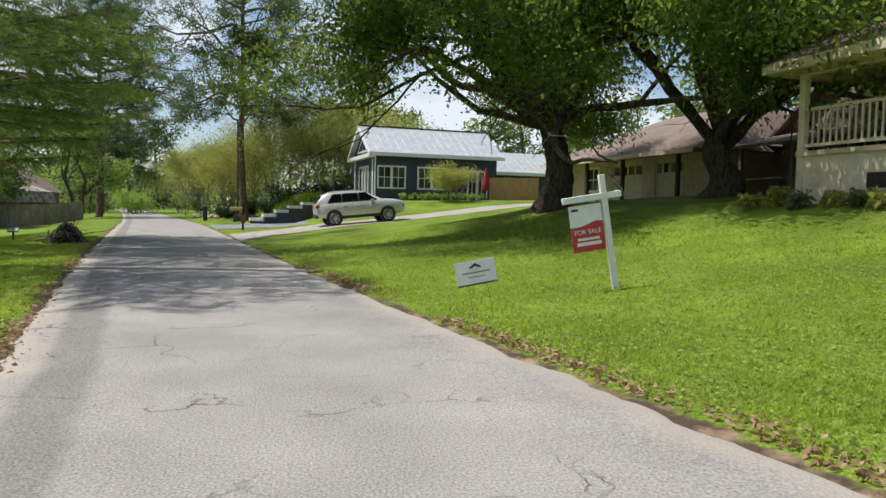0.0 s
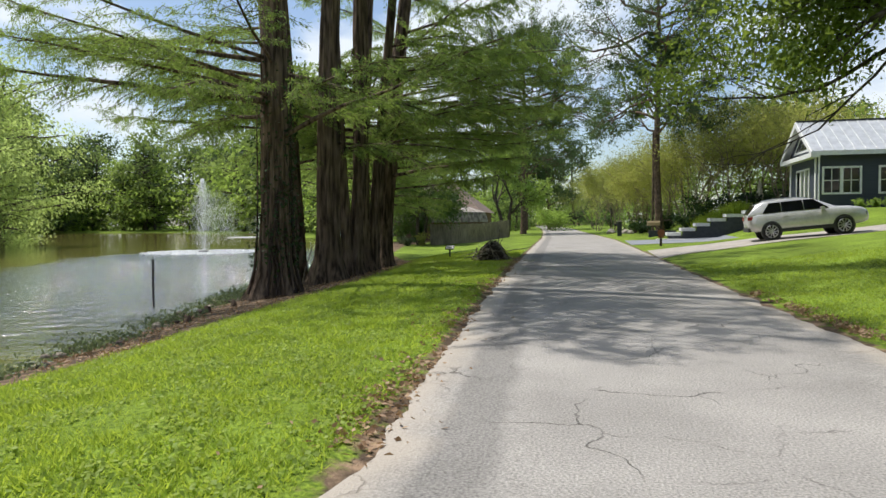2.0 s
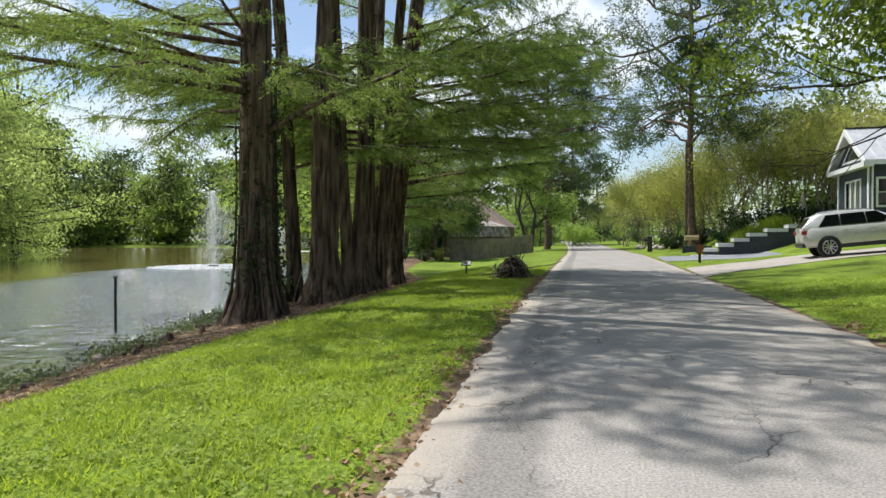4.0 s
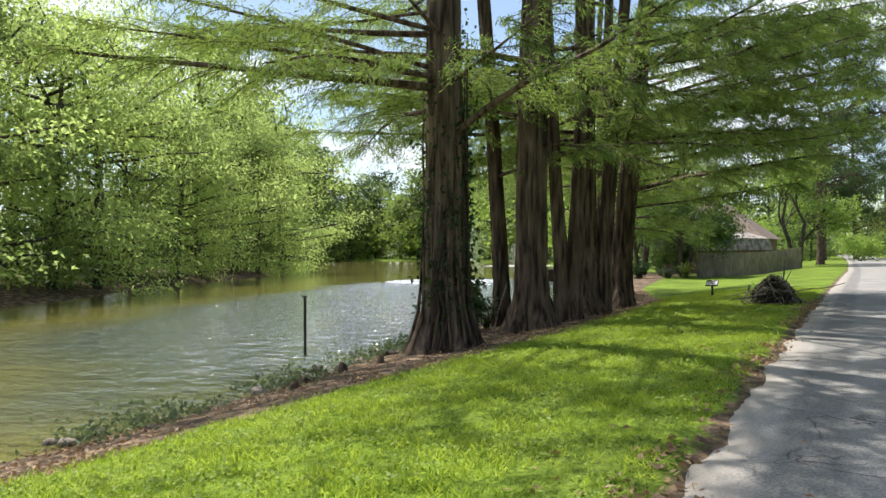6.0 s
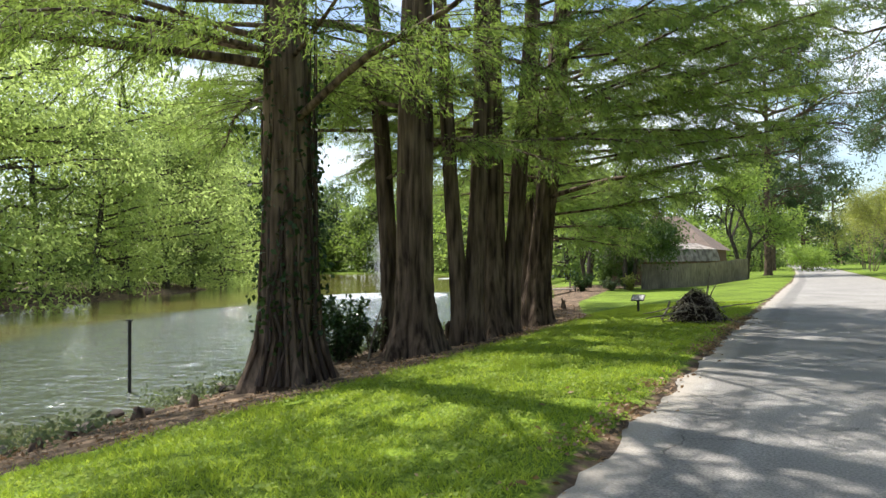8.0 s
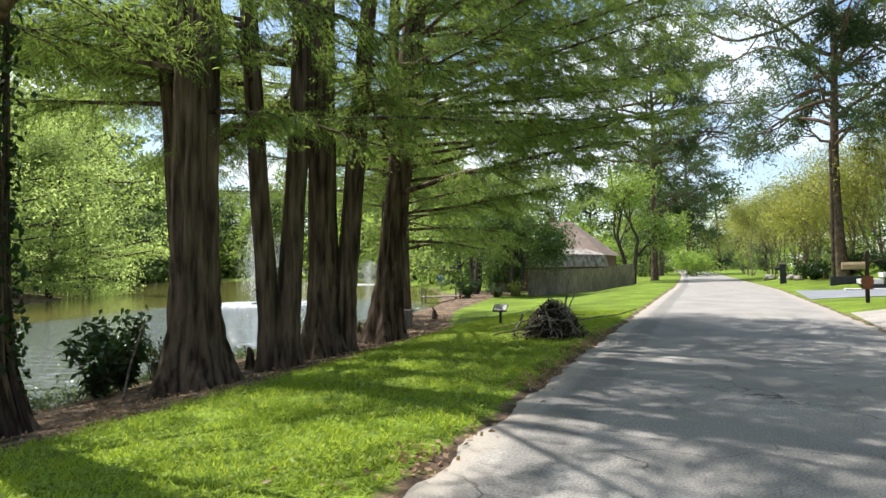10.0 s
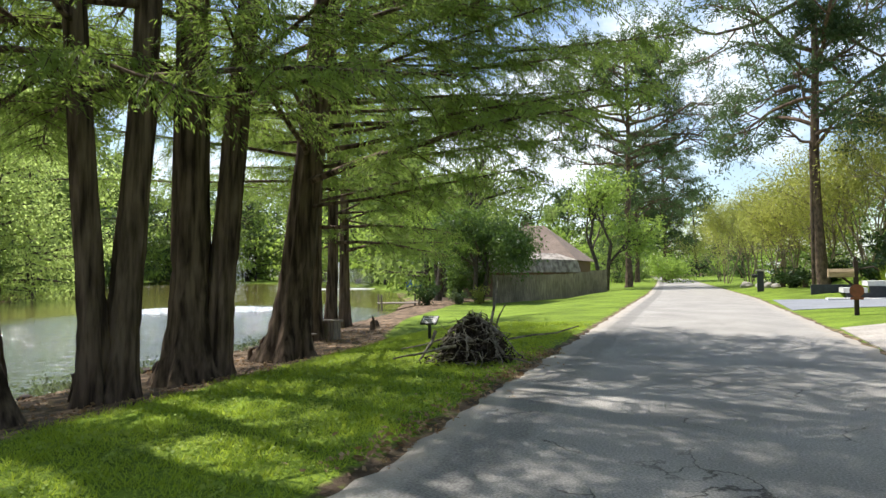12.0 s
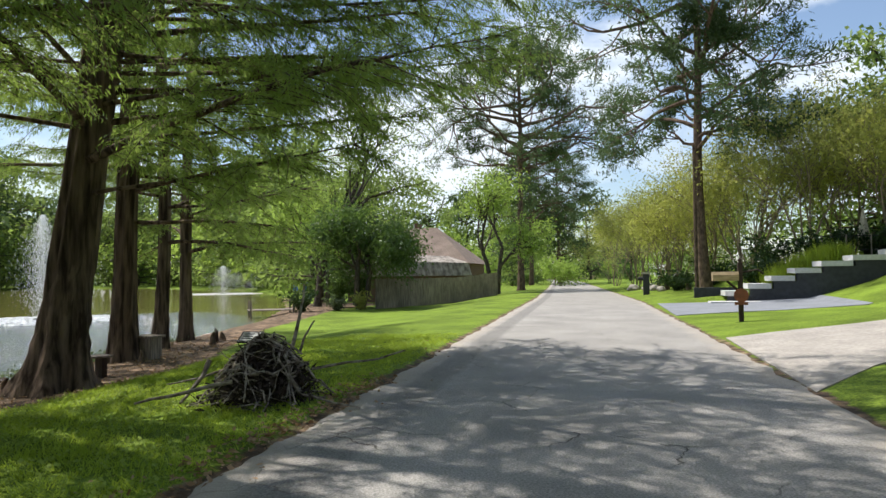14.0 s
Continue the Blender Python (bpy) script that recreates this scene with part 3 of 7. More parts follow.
def build_road():
    rng = np.random.RandomState(11)
    ys = np.concatenate([np.arange(-30, 60, 0.12), np.arange(60, 330, 1.5)])
    wl = np.array([noise.noise((0.0, y * 1.1, 5)) * 0.17 + noise.noise((3.0, y * 4.1, 5)) * 0.07 for y in ys])
    wr = np.array([noise.noise((9.0, y * 1.2, 5)) * 0.15 + noise.noise((4.0, y * 4.7, 5)) * 0.05 for y in ys])
    a, b = road_left(ys) + wl, road_right(ys) + wr
    cols = np.array([0, 0.02, 0.06, 0.1, 0.15, 0.25, 0.5, 0.75, 0.85, 0.9, 0.94, 0.98, 1.0])
    crown = np.array([-0.03, 0.003, 0.007, 0.01, 0.013, 0.016, 0.02, 0.016, 0.013, 0.01, 0.007, 0.003, -0.03])
    X = a[:, None] + (b - a)[:, None] * cols[None, :]
    Z = np.broadcast_to(crown[None, :], X.shape)
    Y = np.broadcast_to(ys[:, None], X.shape)
    n, k = X.shape
    i, j = np.meshgrid(np.arange(n - 1), np.arange(k - 1), indexing="ij")
    f = np.stack([i * k + j, i * k + j + 1, (i + 1) * k + j + 1, (i + 1) * k + j], -1).reshape(-1, 4)
    ob = Geo().add(np.stack([X, Y, Z], -1), f).part("road", M_ROAD, smooth=True)
    tagged(ob, "narrow pale worn asphalt lane with fine cracks", "road", kind="structure")
    at = ob.data.attributes.new("across", "FLOAT", "POINT")
    at.data.foreach_set("value", (X - road_left(Y)).ravel().astype(np.float32))
    at = ob.data.attributes.new("edge", "FLOAT", "POINT")
    at.data.foreach_set("value", np.minimum(X - a[:, None], b[:, None] - X).ravel().astype(np.float32))


def ribbon(name, pts, mat, label, category, lift=0.02, across=8):
    """A paved strip laid on the ground: rows of (left x, left y, right x, right y)."""
    p = np.asarray(pts, float)
    t = np.linspace(0, len(p) - 1, 60)
    q = np.stack([np.interp(t, np.arange(len(p)), p[:, c]) for c in range(4)], -1)
    u = np.linspace(0, 1, across)
    X = q[:, None, 0] * (1 - u) + q[:, None, 2] * u
    Y = q[:, None, 1] * (1 - u) + q[:, None, 3] * u
    Z = height(X, Y) + lift
    n, k = X.shape
    i, j = np.meshgrid(np.arange(n - 1), np.arange(k - 1), indexing="ij")
    f = np.stack([i * k + j, i * k + j + 1, (i + 1) * k + j + 1, (i + 1) * k + j], -1).reshape(-1, 4)
    g = Geo().add(np.stack([X, Y, Z], -1), f)
    rim = [(r, 0) for r in range(n)] + [(n - 1, c) for c in range(k)] + [(r, k - 1) for r in range(n - 1, -1, -1)] + [(0, c) for c in range(k - 1, -1, -1)]
    top = np.array([(X[r, c], Y[r, c], Z[r, c]) for r, c in rim])
    low = top - np.array((0, 0, 0.12))
    m = len(top)
    g.add(np.vstack([top, low]), [(a, (a + 1) % m, m + (a + 1) % m, m + a) for a in range(m)])
    return tagged(g.part(name, mat), label, category, kind="structure")


build_ground()
build_road()


def build_water():
    g = Geo()
    g.add([(-600, -40, WATER_Z), (-6, -40, WATER_Z), (-6, 100, WATER_Z), (-20, 260, WATER_Z), (-600, 260, WATER_Z)], [(0, 1, 2, 3, 4)])
    tagged(g.part("water", M_WATER), "calm olive-green lake water with soft ripples", "water", kind="structure")


build_water()
ribbon("driveway", [(1.9, 37.6, 1.95, 30.6), (3.0, 38.0, 3.2, 32.4), (6, 38.6, 6.2, 33.6), (12, 40.0, 12.2, 35.2), (20, 42.0, 20.5, 37.0), (27, 43, 27.5, 34)], M_CONCRETE,
       "pale concrete driveway sloping up to the houses", "driveway")
ribbon("parking_pad", [(1.35, 56.0, 1.5, 46.2), (3.5, 55.9, 3.6, 47.5), (8.4, 55.8, 8.4, 49.0)], M_PAD, "grey concrete pad beside the stepped wall", "pavement")


# ---- trees ----
def unit(v):
    v = np.asarray(v, float)
    return v / (np.linalg.norm(v) + 1e-9)


def leaf_quads(geo, centres, along, length, width, rng, droop=0.0, mat=0):
    """One small leaf per centre: a bent diamond along the given ways."""
    n = len(centres)
    d = along / (np.linalg.norm(along, axis=1)[:, None] + 1e-9)
    side = np.cross(d, rng.normal(size=(n, 3)))
    side /= np.linalg.norm(side, axis=1)[:, None] + 1e-9
    L = length * rng.uniform(0.6, 1.3, (n, 1))
    W = width * rng.uniform(0.6, 1.3, (n, 1))
    a = centres
    b = centres + d * L * 0.5 + side * W * 0.5
    c = centres + d * L - np.array((0, 0, 1.0)) * droop * L
    e = centres + d * L * 0.5 - side * W * 0.5
    v = np.stack([a, b, c, e], 1).reshape(-1, 3)
    f = np.arange(4 * n).reshape(n, 4)
    geo.add(v, f, mat)


def bend(p, d, length, n, rng, wander, lift):
    pts = [np.array(p, float)]
    d = unit(d)
    for i in range(n):
        d = unit(d + rng.normal(size=3) * wander + np.array((0, 0, lift)))
        pts.append(pts[-1] + d * length / n)
    return np.array(pts), d


def grow(wood, tips, p, d, length, r, depth, rng, wander=0.16, lift=0.02, spread=0.75, kids=(3, 4), shrink=0.68, sides=7, taper=0.55):
    """A limb that forks again and again; the ends and the ways of its last twigs go into tips."""
    n = 5 if depth > 1 else 3
    pts, d1 = bend(p, d, length, n, rng, wander, lift)
    wood.tube(pts, np.linspace(r, r * taper, len(pts)), max(4, sides), cap=False)
    if depth == 0:
        for q in (0.35, 0.7, 1.0):
            tips.append((pts[0] + (pts[-1] - pts[0]) * q, unit(pts[-1] - pts[0])))
        return
    k = rng.randint(kids[0], kids[1] + 1)
    for i in range(k):
        s = 1.0 if i == 0 else rng.uniform(0.45, 0.95)
        j = min(len(pts) - 1, max(1, int(round(s * (len(pts) - 1)))))
        side = rng.normal(size=3)
        side -= d1 * side.dot(d1)
        nd = unit(d1 + unit(side) * spread * rng.uniform(0.6, 1.2))
        grow(wood, tips, pts[j], nd, length * shrink * rng.uniform(0.75, 1.15), r * (taper + (1 - taper) * (1 - s)) * (0.9 if i == 0 else 0.65), depth - 1, rng, wander, lift, spread, kids, shrink,
             sides - 1, taper)


def scatter_leaves(geo, tips, per, radius, length, width, rng, flat=1.0, droop=0.2, mat=0):
    c = np.array([t[0] for t in tips])
    d = np.array([t[1] for t in tips])
    c = np.repeat(c, per, 0)
    d = np.repeat(d, per, 0)
    off = rng.normal(size=c.shape) * radius * np.array((1, 1, flat))
    leaf_quads(geo, c + off, d * 0.6 + rng.normal(size=c.shape), length, width, rng, droop, mat)


def fluted_trunk(geo, height_m, r0, lean, rng, flare=1.0, ridges=9, rough=0.16, top=0.45, sides=30, rings=34, sink=0.35, sway=0.25):
    """A trunk with buttressed foot and furrowed sides; returns its middle line."""
    hs = np.concatenate([np.linspace(-sink, 2.2, 14), np.linspace(2.2, height_m, rings - 13)[1:]])
    a = np.arange(sides) * 2 * np.pi / sides
    ph = rng.uniform(0, 6.28, 4)
    wob = rng.normal(size=(3, 2)) * 0.5
    rows, mid = [], []
    for h in hs:
        q = max(h, 0) / height_m
        c = np.array(lean) * q + np.array([sum(wob[k] * math.sin((k + 1) * 2.4 * q) * sway for k in range(3))]).reshape(2)
        r = r0 * (1 - (1 - top) * q)
        fl = flare * r0 * math.exp(-max(h, -0.1) / 0.65)
        lobes = 1 + 0.45 * np.cos(5 * a + ph[0]) + 0.3 * np.cos(8 * a + ph[1])
        fur = rough * (np.cos(ridges * a + ph[2] + 0.5 * math.sin(h * 0.9)) * 0.5 + 0.4 * np.cos(2.3 * ridges * a + ph[3] + h * 0.25))
        rr = r * (1 + fur + 0.05 * rng.normal(size=sides)) + fl * np.maximum(lobes, 0.15)
        rows.append(np.stack([c[0] + rr * np.cos(a), c[1] + rr * np.sin(a), np.full(sides, h)], -1))
        mid.append((c[0], c[1], h, r))
    v = np.array(rows).reshape(-1, 3)
    n = len(hs)
    i, j = np.meshgrid(np.arange(n - 1), np.arange(sides), indexing="ij")
    k = (j + 1) % sides
    geo.add(v, np.stack([i * sides + j, i * sides + k, (i + 1) * sides + k, (i + 1) * sides + j], -1).reshape(-1, 4))
    return np.array(mid)


def spray(wood, leaf, p, d, length, r, rng, dense=1.0, droop=0.02, size=1.0, wander=0.07, fine=True):
    """A long cypress limb: side twigs both ways, feathered with soft needles."""
    pts, _ = bend(p, d, length, 8, rng, wander, -droop)
    wood.tube(pts, np.linspace(r, r * 0.2, len(pts)), 5, cap=False)
    cs, ds = [], []
    k = int(length * 7.0)
    for i in range(k):
        s = rng.uniform(0.26 if fine else 0.16, 1.0)
        x = s * (len(pts) - 1)
        j = min(int(x), len(pts) - 2)
        base = pts[j] + (pts[j + 1] - pts[j]) * (x - j)
        ax = unit(pts[j + 1] - pts[j])
        side = unit(np.cross(ax, (0, 0, 1))) * (1 if i % 2 else -1)
        tw = unit(side * rng.uniform(0.5, 1.0) + ax * rng.uniform(0.3, 0.9) + np.array((0, 0, rng.uniform(-0.25, 0.25))))
        ln = rng.uniform(0.5, 1.5) * (1.15 - 0.6 * s) * min(1.5, 0.5 + length / 6)
        tp, td = bend(base, tw, ln, 4, rng, 0.12, -0.12)
        wood.tube(tp, np.linspace(0.012, 0.004, len(tp)), 3, cap=False)
        m = int((72 if fine else 34) * ln * dense)
        u = rng.uniform(0.05, 1.0, m) * (len(tp) - 1)
        ji = np.minimum(u.astype(int), len(tp) - 2)
        pos = tp[ji] + (tp[ji + 1] - tp[ji]) * (u - ji)[:, None]
        cs.append(pos + rng.normal(size=(m, 3)) * np.array((0.06, 0.06, 0.04)))
        sd = rng.normal(size=(m, 3)) * 0.55
        ds.append(sd + td * 0.8 + np.array((0, 0, -0.25)))
    if cs:
        leaf_quads(leaf, np.vstack(cs), np.vstack(ds), (0.105 if fine else 0.2) * size, (0.021 if fine else 0.042) * size, rng, 0.15)
    return pts


def cypress(at, seed, r0, tall, lean=(0, 0), limbs=30, low=3.2, flare=1.0, reach=5.0, dense=1.0, special=(), size=1.0, face=None, label="tall bald cypress with a fluted reddish-brown trunk and feathery foliage", low_angle=0.0):
    rng = np.random.RandomState(seed)
    z = float(height(at[0], at[1]))
    ob = thing("cypress_tree", (at[0], at[1], z), label, "tree", "cypresses on the lake shore")
    tr, leaf, woods = Geo(), Geo(), []
    mid = fluted_trunk(tr, tall, r0, lean, rng, flare, rough=0.2, sway=0.1)
    for i in range(limbs):
        h = low + (tall - low - 0.5) * (i / limbs) ** 0.95 + rng.uniform(-0.3, 0.3)
        j = int(np.searchsorted(mid[:, 2], h)) - 1
        j = max(0, min(j, len(mid) - 1))
        az = i * 2.39996 + rng.uniform(-0.4, 0.4)
        if face is not None and rng.rand() < 0.35:
            az = face + rng.uniform(-0.7, 0.7)
        if rng.rand() < (0.15 if h < 7 else 0.75 if h < 12 else 0.68):
            continue
        if h > 7 and math.cos(az) < -0.15 and rng.rand() < 0.6:
            continue
        ln = reach * (1.0 - 0.25 * (h - low) / (tall - low)) * rng.uniform(0.6, 1.15)
        d = np.array((math.cos(az), math.sin(az), rng.uniform(0.0, 0.35)))
        wood = Geo()
        woods.append(wood)
        spray(wood, leaf, np.array((mid[j, 0], mid[j, 1], h)), d, ln, 0.010 * ln + 0.018, rng, dense * (1.1 if h < 8.5 else 0.8), size=size * 0.95, fine=h < 8.5)
    for h, way, ln, r in special:
        j = max(0, int(np.searchsorted(mid[:, 2], h)) - 1)
        wood = Geo()
        woods.append(wood)
        spray(wood, leaf, np.array((mid[j, 0], mid[j, 1], h)), np.array(way, float), ln, r, rng, dense, droop=0.0, size=size, wander=0.025, fine=h < 8.5)
    tr.part("trunk", M_BARK, ob, smooth=True)
    for wood in woods:
        wood.part("limb", M_BARK, ob, smooth=True)
    leaf.part("crown", M_NEEDLE, ob)
    return ob


def oak(at, seed, r0, fork, limb_dirs, limb_len, depth=4, per=26, leaf=(0.13, 0.06), label="large spreading live oak with a thick dark trunk", mat=None, spread_leaf=0.42):
    rng = np.random.RandomState(seed)
    z = float(height(at[0], at[1]))
    ob = thing("oak_tree", (at[0], at[1], z), label, "tree", "oaks on the lawn")
    tr, lf, tips, woods = Geo(), Geo(), [], []
    fluted_trunk(tr, fork, r0, (0, 0), rng, flare=0.45, ridges=11, rough=0.07, top=0.82, sides=26, rings=24)
    tr.tube([(0, 0, fork - 0.3), (0, 0, fork + 0.25)], [r0 * 0.84, r0 * 0.4], 16)
    for d, ln, r in limb_dirs:
        wood = Geo()
        woods.append(wood)
        grow(wood, tips, (0, 0, fork - 0.35), d, ln * limb_len, r, depth, rng, wander=0.17, lift=0.015, spread=0.7, kids=(2, 4), shrink=0.66, sides=9, taper=0.6)
    tips = [q for q in tips if q[0][2] > fork - 0.2 + 0.8 * rng.rand()]
    scatter_leaves(lf, tips, per, spread_leaf, leaf[0], leaf[1], rng, 0.7, 0.2)
    tr.part("trunk", M_OAKBARK, ob, smooth=True)
    for wood in woods:
        wood.part("limb", M_OAKBARK, ob, smooth=True)
    lf.part("crown", mat or M_OAKLEAF, ob)
    return ob


def pine(at, seed, tall, r0=0.32, bare=0.5, reach=4.2, limbs=26, label="tall pine with a bare trunk and an open needle crown"):
    rng = np.random.RandomState(seed)
    z = float(height(at[0], at[1]))
    ob = thing("pine_tree", (at[0], at[1], z), label, "tree", "pines along the lane")
    woods, lf, tips, tr = [], Geo(), [], Geo()
    mid = fluted_trunk(tr, tall, r0, rng.normal(size=2) * 0.8, rng, 0.25, 9, 0.05, 0.35, 14, 24)
    for i in range(limbs):
        q = (i + 0.5) / limbs
        h = tall * (bare + (1 - bare) * q)
        j = int(np.searchsorted(mid[:, 2], h)) - 1
        az = i * 2.4 + rng.uniform(-0.6, 0.6)
        shape = math.sin(math.pi * (0.22 + 0.7 * q)) ** 0.6
        ln = reach * shape * rng.uniform(0.45, 1.2)
        d = np.array((math.cos(az), math.sin(az), rng.uniform(-0.05, 0.45)))
        wood = Geo()
        woods.append(wood)
        grow(wood, tips, (mid[j, 0], mid[j, 1], h), d, ln * 0.62, 0.05 + 0.012 * ln, 2, rng, 0.2, 0.05, 0.8, (3, 4), 0.55, 5, 0.5)
    scatter_leaves(lf, tips, 26, 0.30, 0.40, 0.085, rng, 0.6, 0.0)
    tr.part("trunk", M_PINEBARK, ob, smooth=True)
    for wood in woods:
        wood.part("limb", M_PINEBARK, ob, smooth=True)
    lf.part("crown", M_PINELEAF, ob)
    return ob


def broadleaf(name, at, seed, tall, stems=1, mat=None, bark=None, per=14, leaf=(0.24, 0.12), open_up=0.35, label="", group="", depth=3, r0=0.12, puff=0.5, start=0.25, category="tree", spread=0.6, min_z=0.0):
    """A small or far tree: one or several stems that fan out into a leafy head."""
    rng = np.random.RandomState(seed)
    z = float(height(at[0], at[1])) if len(at) == 2 else at[2]
    ob = thing(name, (at[0], at[1], z), label, category, group)
    woods, lf, tips = [], Geo(), []
    for s in range(stems):
        a = s * 6.283 / stems + rng.uniform(-0.4, 0.4)
        tilt = open_up * (rng.uniform(0.5, 1.1) if stems > 1 else 0.1)
        d = np.array((math.cos(a) * tilt, math.sin(a) * tilt, 1.0))
        p = np.array((math.cos(a), math.sin(a), 0)) * (0.06 * stems if stems > 1 else 0) - np.array((0, 0, 0.15))
        wood = Geo()
        woods.append(wood)
        grow(wood, tips, p, d, tall * (start + 0.05 * rng.rand()), r0, depth, rng, 0.12, 0.03, spread, (3, 4), 0.72, 6, 0.65)
    tips = [q for q in tips if q[0][2] > min_z]
    scatter_leaves(lf, tips, per, puff, leaf[0], leaf[1], rng, 0.8, 0.2)
    for wood in woods:
        wood.part("stem", bark or M_PALEBARK, ob, smooth=True)
    lf.part("crown", mat or M_BROAD, ob)
    return ob


def far_tree_meshes(seed, tall, wide, n, leaf, mat):
    """A whole far crown from the ground up, of overlapping leafy boughs with gaps."""
    rng = np.random.RandomState(seed)
    wood, lf, tips = Geo(), Geo(), []
    pts, _ = bend((0, 0, -0.3), (0, 0, 1), tall * 0.85, 8, rng, 0.05, 0.0)
    wood.tube(pts, np.linspace(tall * 0.02, tall * 0.004, 9), 7)
    for i in range(34):
        q = rng.uniform(0.06, 1.0)
        az = i * 2.4 + rng.uniform(-0.5, 0.5)
        r = wide * (math.sin(math.pi * min(1, 0.18 + 0.8 * q)) ** 0.7) * rng.uniform(0.5, 1.1)
        p = np.array((0, 0, tall * 0.85 * q))
        e = np.array((math.cos(az) * r, math.sin(az) * r, tall * (q * 0.95) + rng.uniform(-0.5, 0.8)))
        line = np.linspace(p, e, 4) + rng.normal(size=(4, 3)) * 0.15
        wood.tube(line, np.linspace(0.09, 0.03, 4), 4, cap=False)
        for s in (0.45, 0.7, 0.9, 1.05):
            tips.append((p + (e - p) * s + rng.normal(size=3) * 0.35, unit(e - p)))
    scatter_leaves(lf, tips, n, wide * 0.13, leaf, leaf * 0.5, rng, 0.42, 0.3)
    return wood.mesh("stems", M_OAKBARK, True), lf.mesh("crown", mat)


def limb_fan(seed, n, heights, ways, lengths, rise=(0.0, 0.2)):
    """Rows for a fan of limbs: heights on the trunk, compass ways in degrees from +x, lengths."""
    rng = np.random.RandomState(seed)
    rows = []
    for i in range(n):
        q = (i + 0.5) / n
        az = radians(ways[0] + (ways[1] - ways[0]) * ((i * 0.618) % 1.0) + rng.uniform(-8, 8))
        ln = rng.uniform(*lengths)
        rows.append((heights[0] + (heights[1] - heights[0]) * q, (math.cos(az), math.sin(az), rng.uniform(*rise)), ln, 0.007 * ln + 0.012))
    return rows


LAKEWARD = (120, 250)
cypress((-8.95, 19.9), 1, 0.39, 25, (0.2, 0.0), 46, 4.4, 0.85, 5.6,
        special=[(5.25, (-0.25, -1.0, -0.02), 7.0, 0.1), (5.3, (0.9, -0.5, 0.12), 4.2, 0.045), (5.6, (-0.7, -0.8, 0.2), 6.8, 0.06), (6.2, (0.3, -1.0, 0.15), 6.0, 0.05), (5.9, (-0.9, -0.3, 0.15), 6.5, 0.05)]
        + limb_fan(201, 12, (9.0, 17.5), (272, 330), (5.6, 7.6)) + limb_fan(202, 6, (4.8, 7.5), (130, 262), (4.5, 7.0)),
        label="large bald cypress with ivy-hung dark fluted trunk on the shore")
cypress((-10.6, 25.0), 12, 0.21, 21, (-0.6, -1.0), 30, 4.2, 0.5, 4.6, face=3.0, special=limb_fan(203, 4, (4.4, 6.8), LAKEWARD, (4.0, 6.0)), label="slender bald cypress behind a larger trunk")
cypress((-8.9, 23.5), 2, 0.36, 26, (0.6, 0.8), 38, 4.8, 0.9, 5.2, face=2.6, special=[(5.2, (-0.9, -0.1, 0.2), 6.5, 0.05), (5.8, (-1.0, 0.5, 0.15), 6.5, 0.05), (6.4, (-1.0, 0.1, 0.1), 7.0, 0.05)] + limb_fan(204, 3, (5.0, 7.0), LAKEWARD, (4.5, 6.5)) + limb_fan(221, 7, (10.5, 17.0), (-50, 45), (5.0, 7.0)))
cypress((-9.05, 25.65), 3, 0.18, 21, (-0.5, -1.0), 32, 4.4, 0.75, 4.6, face=2.8, special=limb_fan(205, 4, (4.6, 7.0), LAKEWARD, (4.0, 6.0)), label="slender bald cypress leaning from a forked foot")
cypress((-8.95, 25.85), 13, 0.21, 22, (0.4, 1.0), 30, 5.0, 0.75, 4.4, face=2.6, special=limb_fan(206, 3, (5.0, 7.0), LAKEWARD, (4.0, 6.0)) + limb_fan(222, 5, (10.5, 17.0), (-50, 45), (5.0, 7.0)), label="bald cypress sharing a forked foot with its neighbour")
cypress((-9.3, 27.75), 4, 0.31, 26, (0.3, 0.2), 40, 5.0, 1.0, 5.4, face=2.9, special=limb_fan(207, 5, (4.8, 7.2), (110, 260), (4.5, 7.0)) + limb_fan(223, 7, (10.5, 17.0), (-50, 45), (5.0, 7.0)))
cypress((-9.0, 28.0), 5, 0.22, 22, (1.4, 1.0), 20, 5.5, 0.6, 4.8, face=0.1, special=limb_fan(208, 2, (5.2, 7.0), (-20, 60), (4.0, 6.0)))
cypress((-9.7, 31.15), 6, 0.34, 25, (2.2, 2.2), 52, 3.9, 1.0, 6.6, face=0.1, dense=1.3, size=0.9,
        special=[(4.3, (1.0, 0.35, 0.12), 6.0, 0.05), (3.4, (1.0, -0.1, 0.12), 5.5, 0.045), (5.0, (1.0, 0.0, 0.02), 7.6, 0.05), (5.6, (1.0, 0.45, 0.0), 8.0, 0.05), (6.2, (1.0, -0.25, 0.02), 7.8, 0.05), (6.7, (1.0, 0.15, 0.0), 8.2, 0.05),
                 (7.3, (1.0, 0.6, 0.0), 8.0, 0.05), (7.8, (1.0, -0.1, 0.02), 8.2, 0.05), (8.4, (1.0, 0.3, 0.0), 8.0, 0.05), (6.0, (1.0, 0.8, 0.0), 7.0, 0.05), (9.0, (1.0, 0.05, 0.0), 8.0, 0.05)]
        + limb_fan(209, 9, (4.0, 7.5), (110, 265), (4.5, 7.0)) + limb_fan(210, 13, (5.2, 10.5), (-60, 60), (5.5, 8.5)),
        label="bald cypress with a flared foot leaning over the lawn")
cypress((-12.1, 35.7), 7, 0.26, 21, (0.6, 0.3), 38, 3.2, 0.6, 4.8, dense=1.25, size=0.95, special=limb_fan(211, 9, (3.8, 9.5), (0, 360), (4.0, 6.0)))
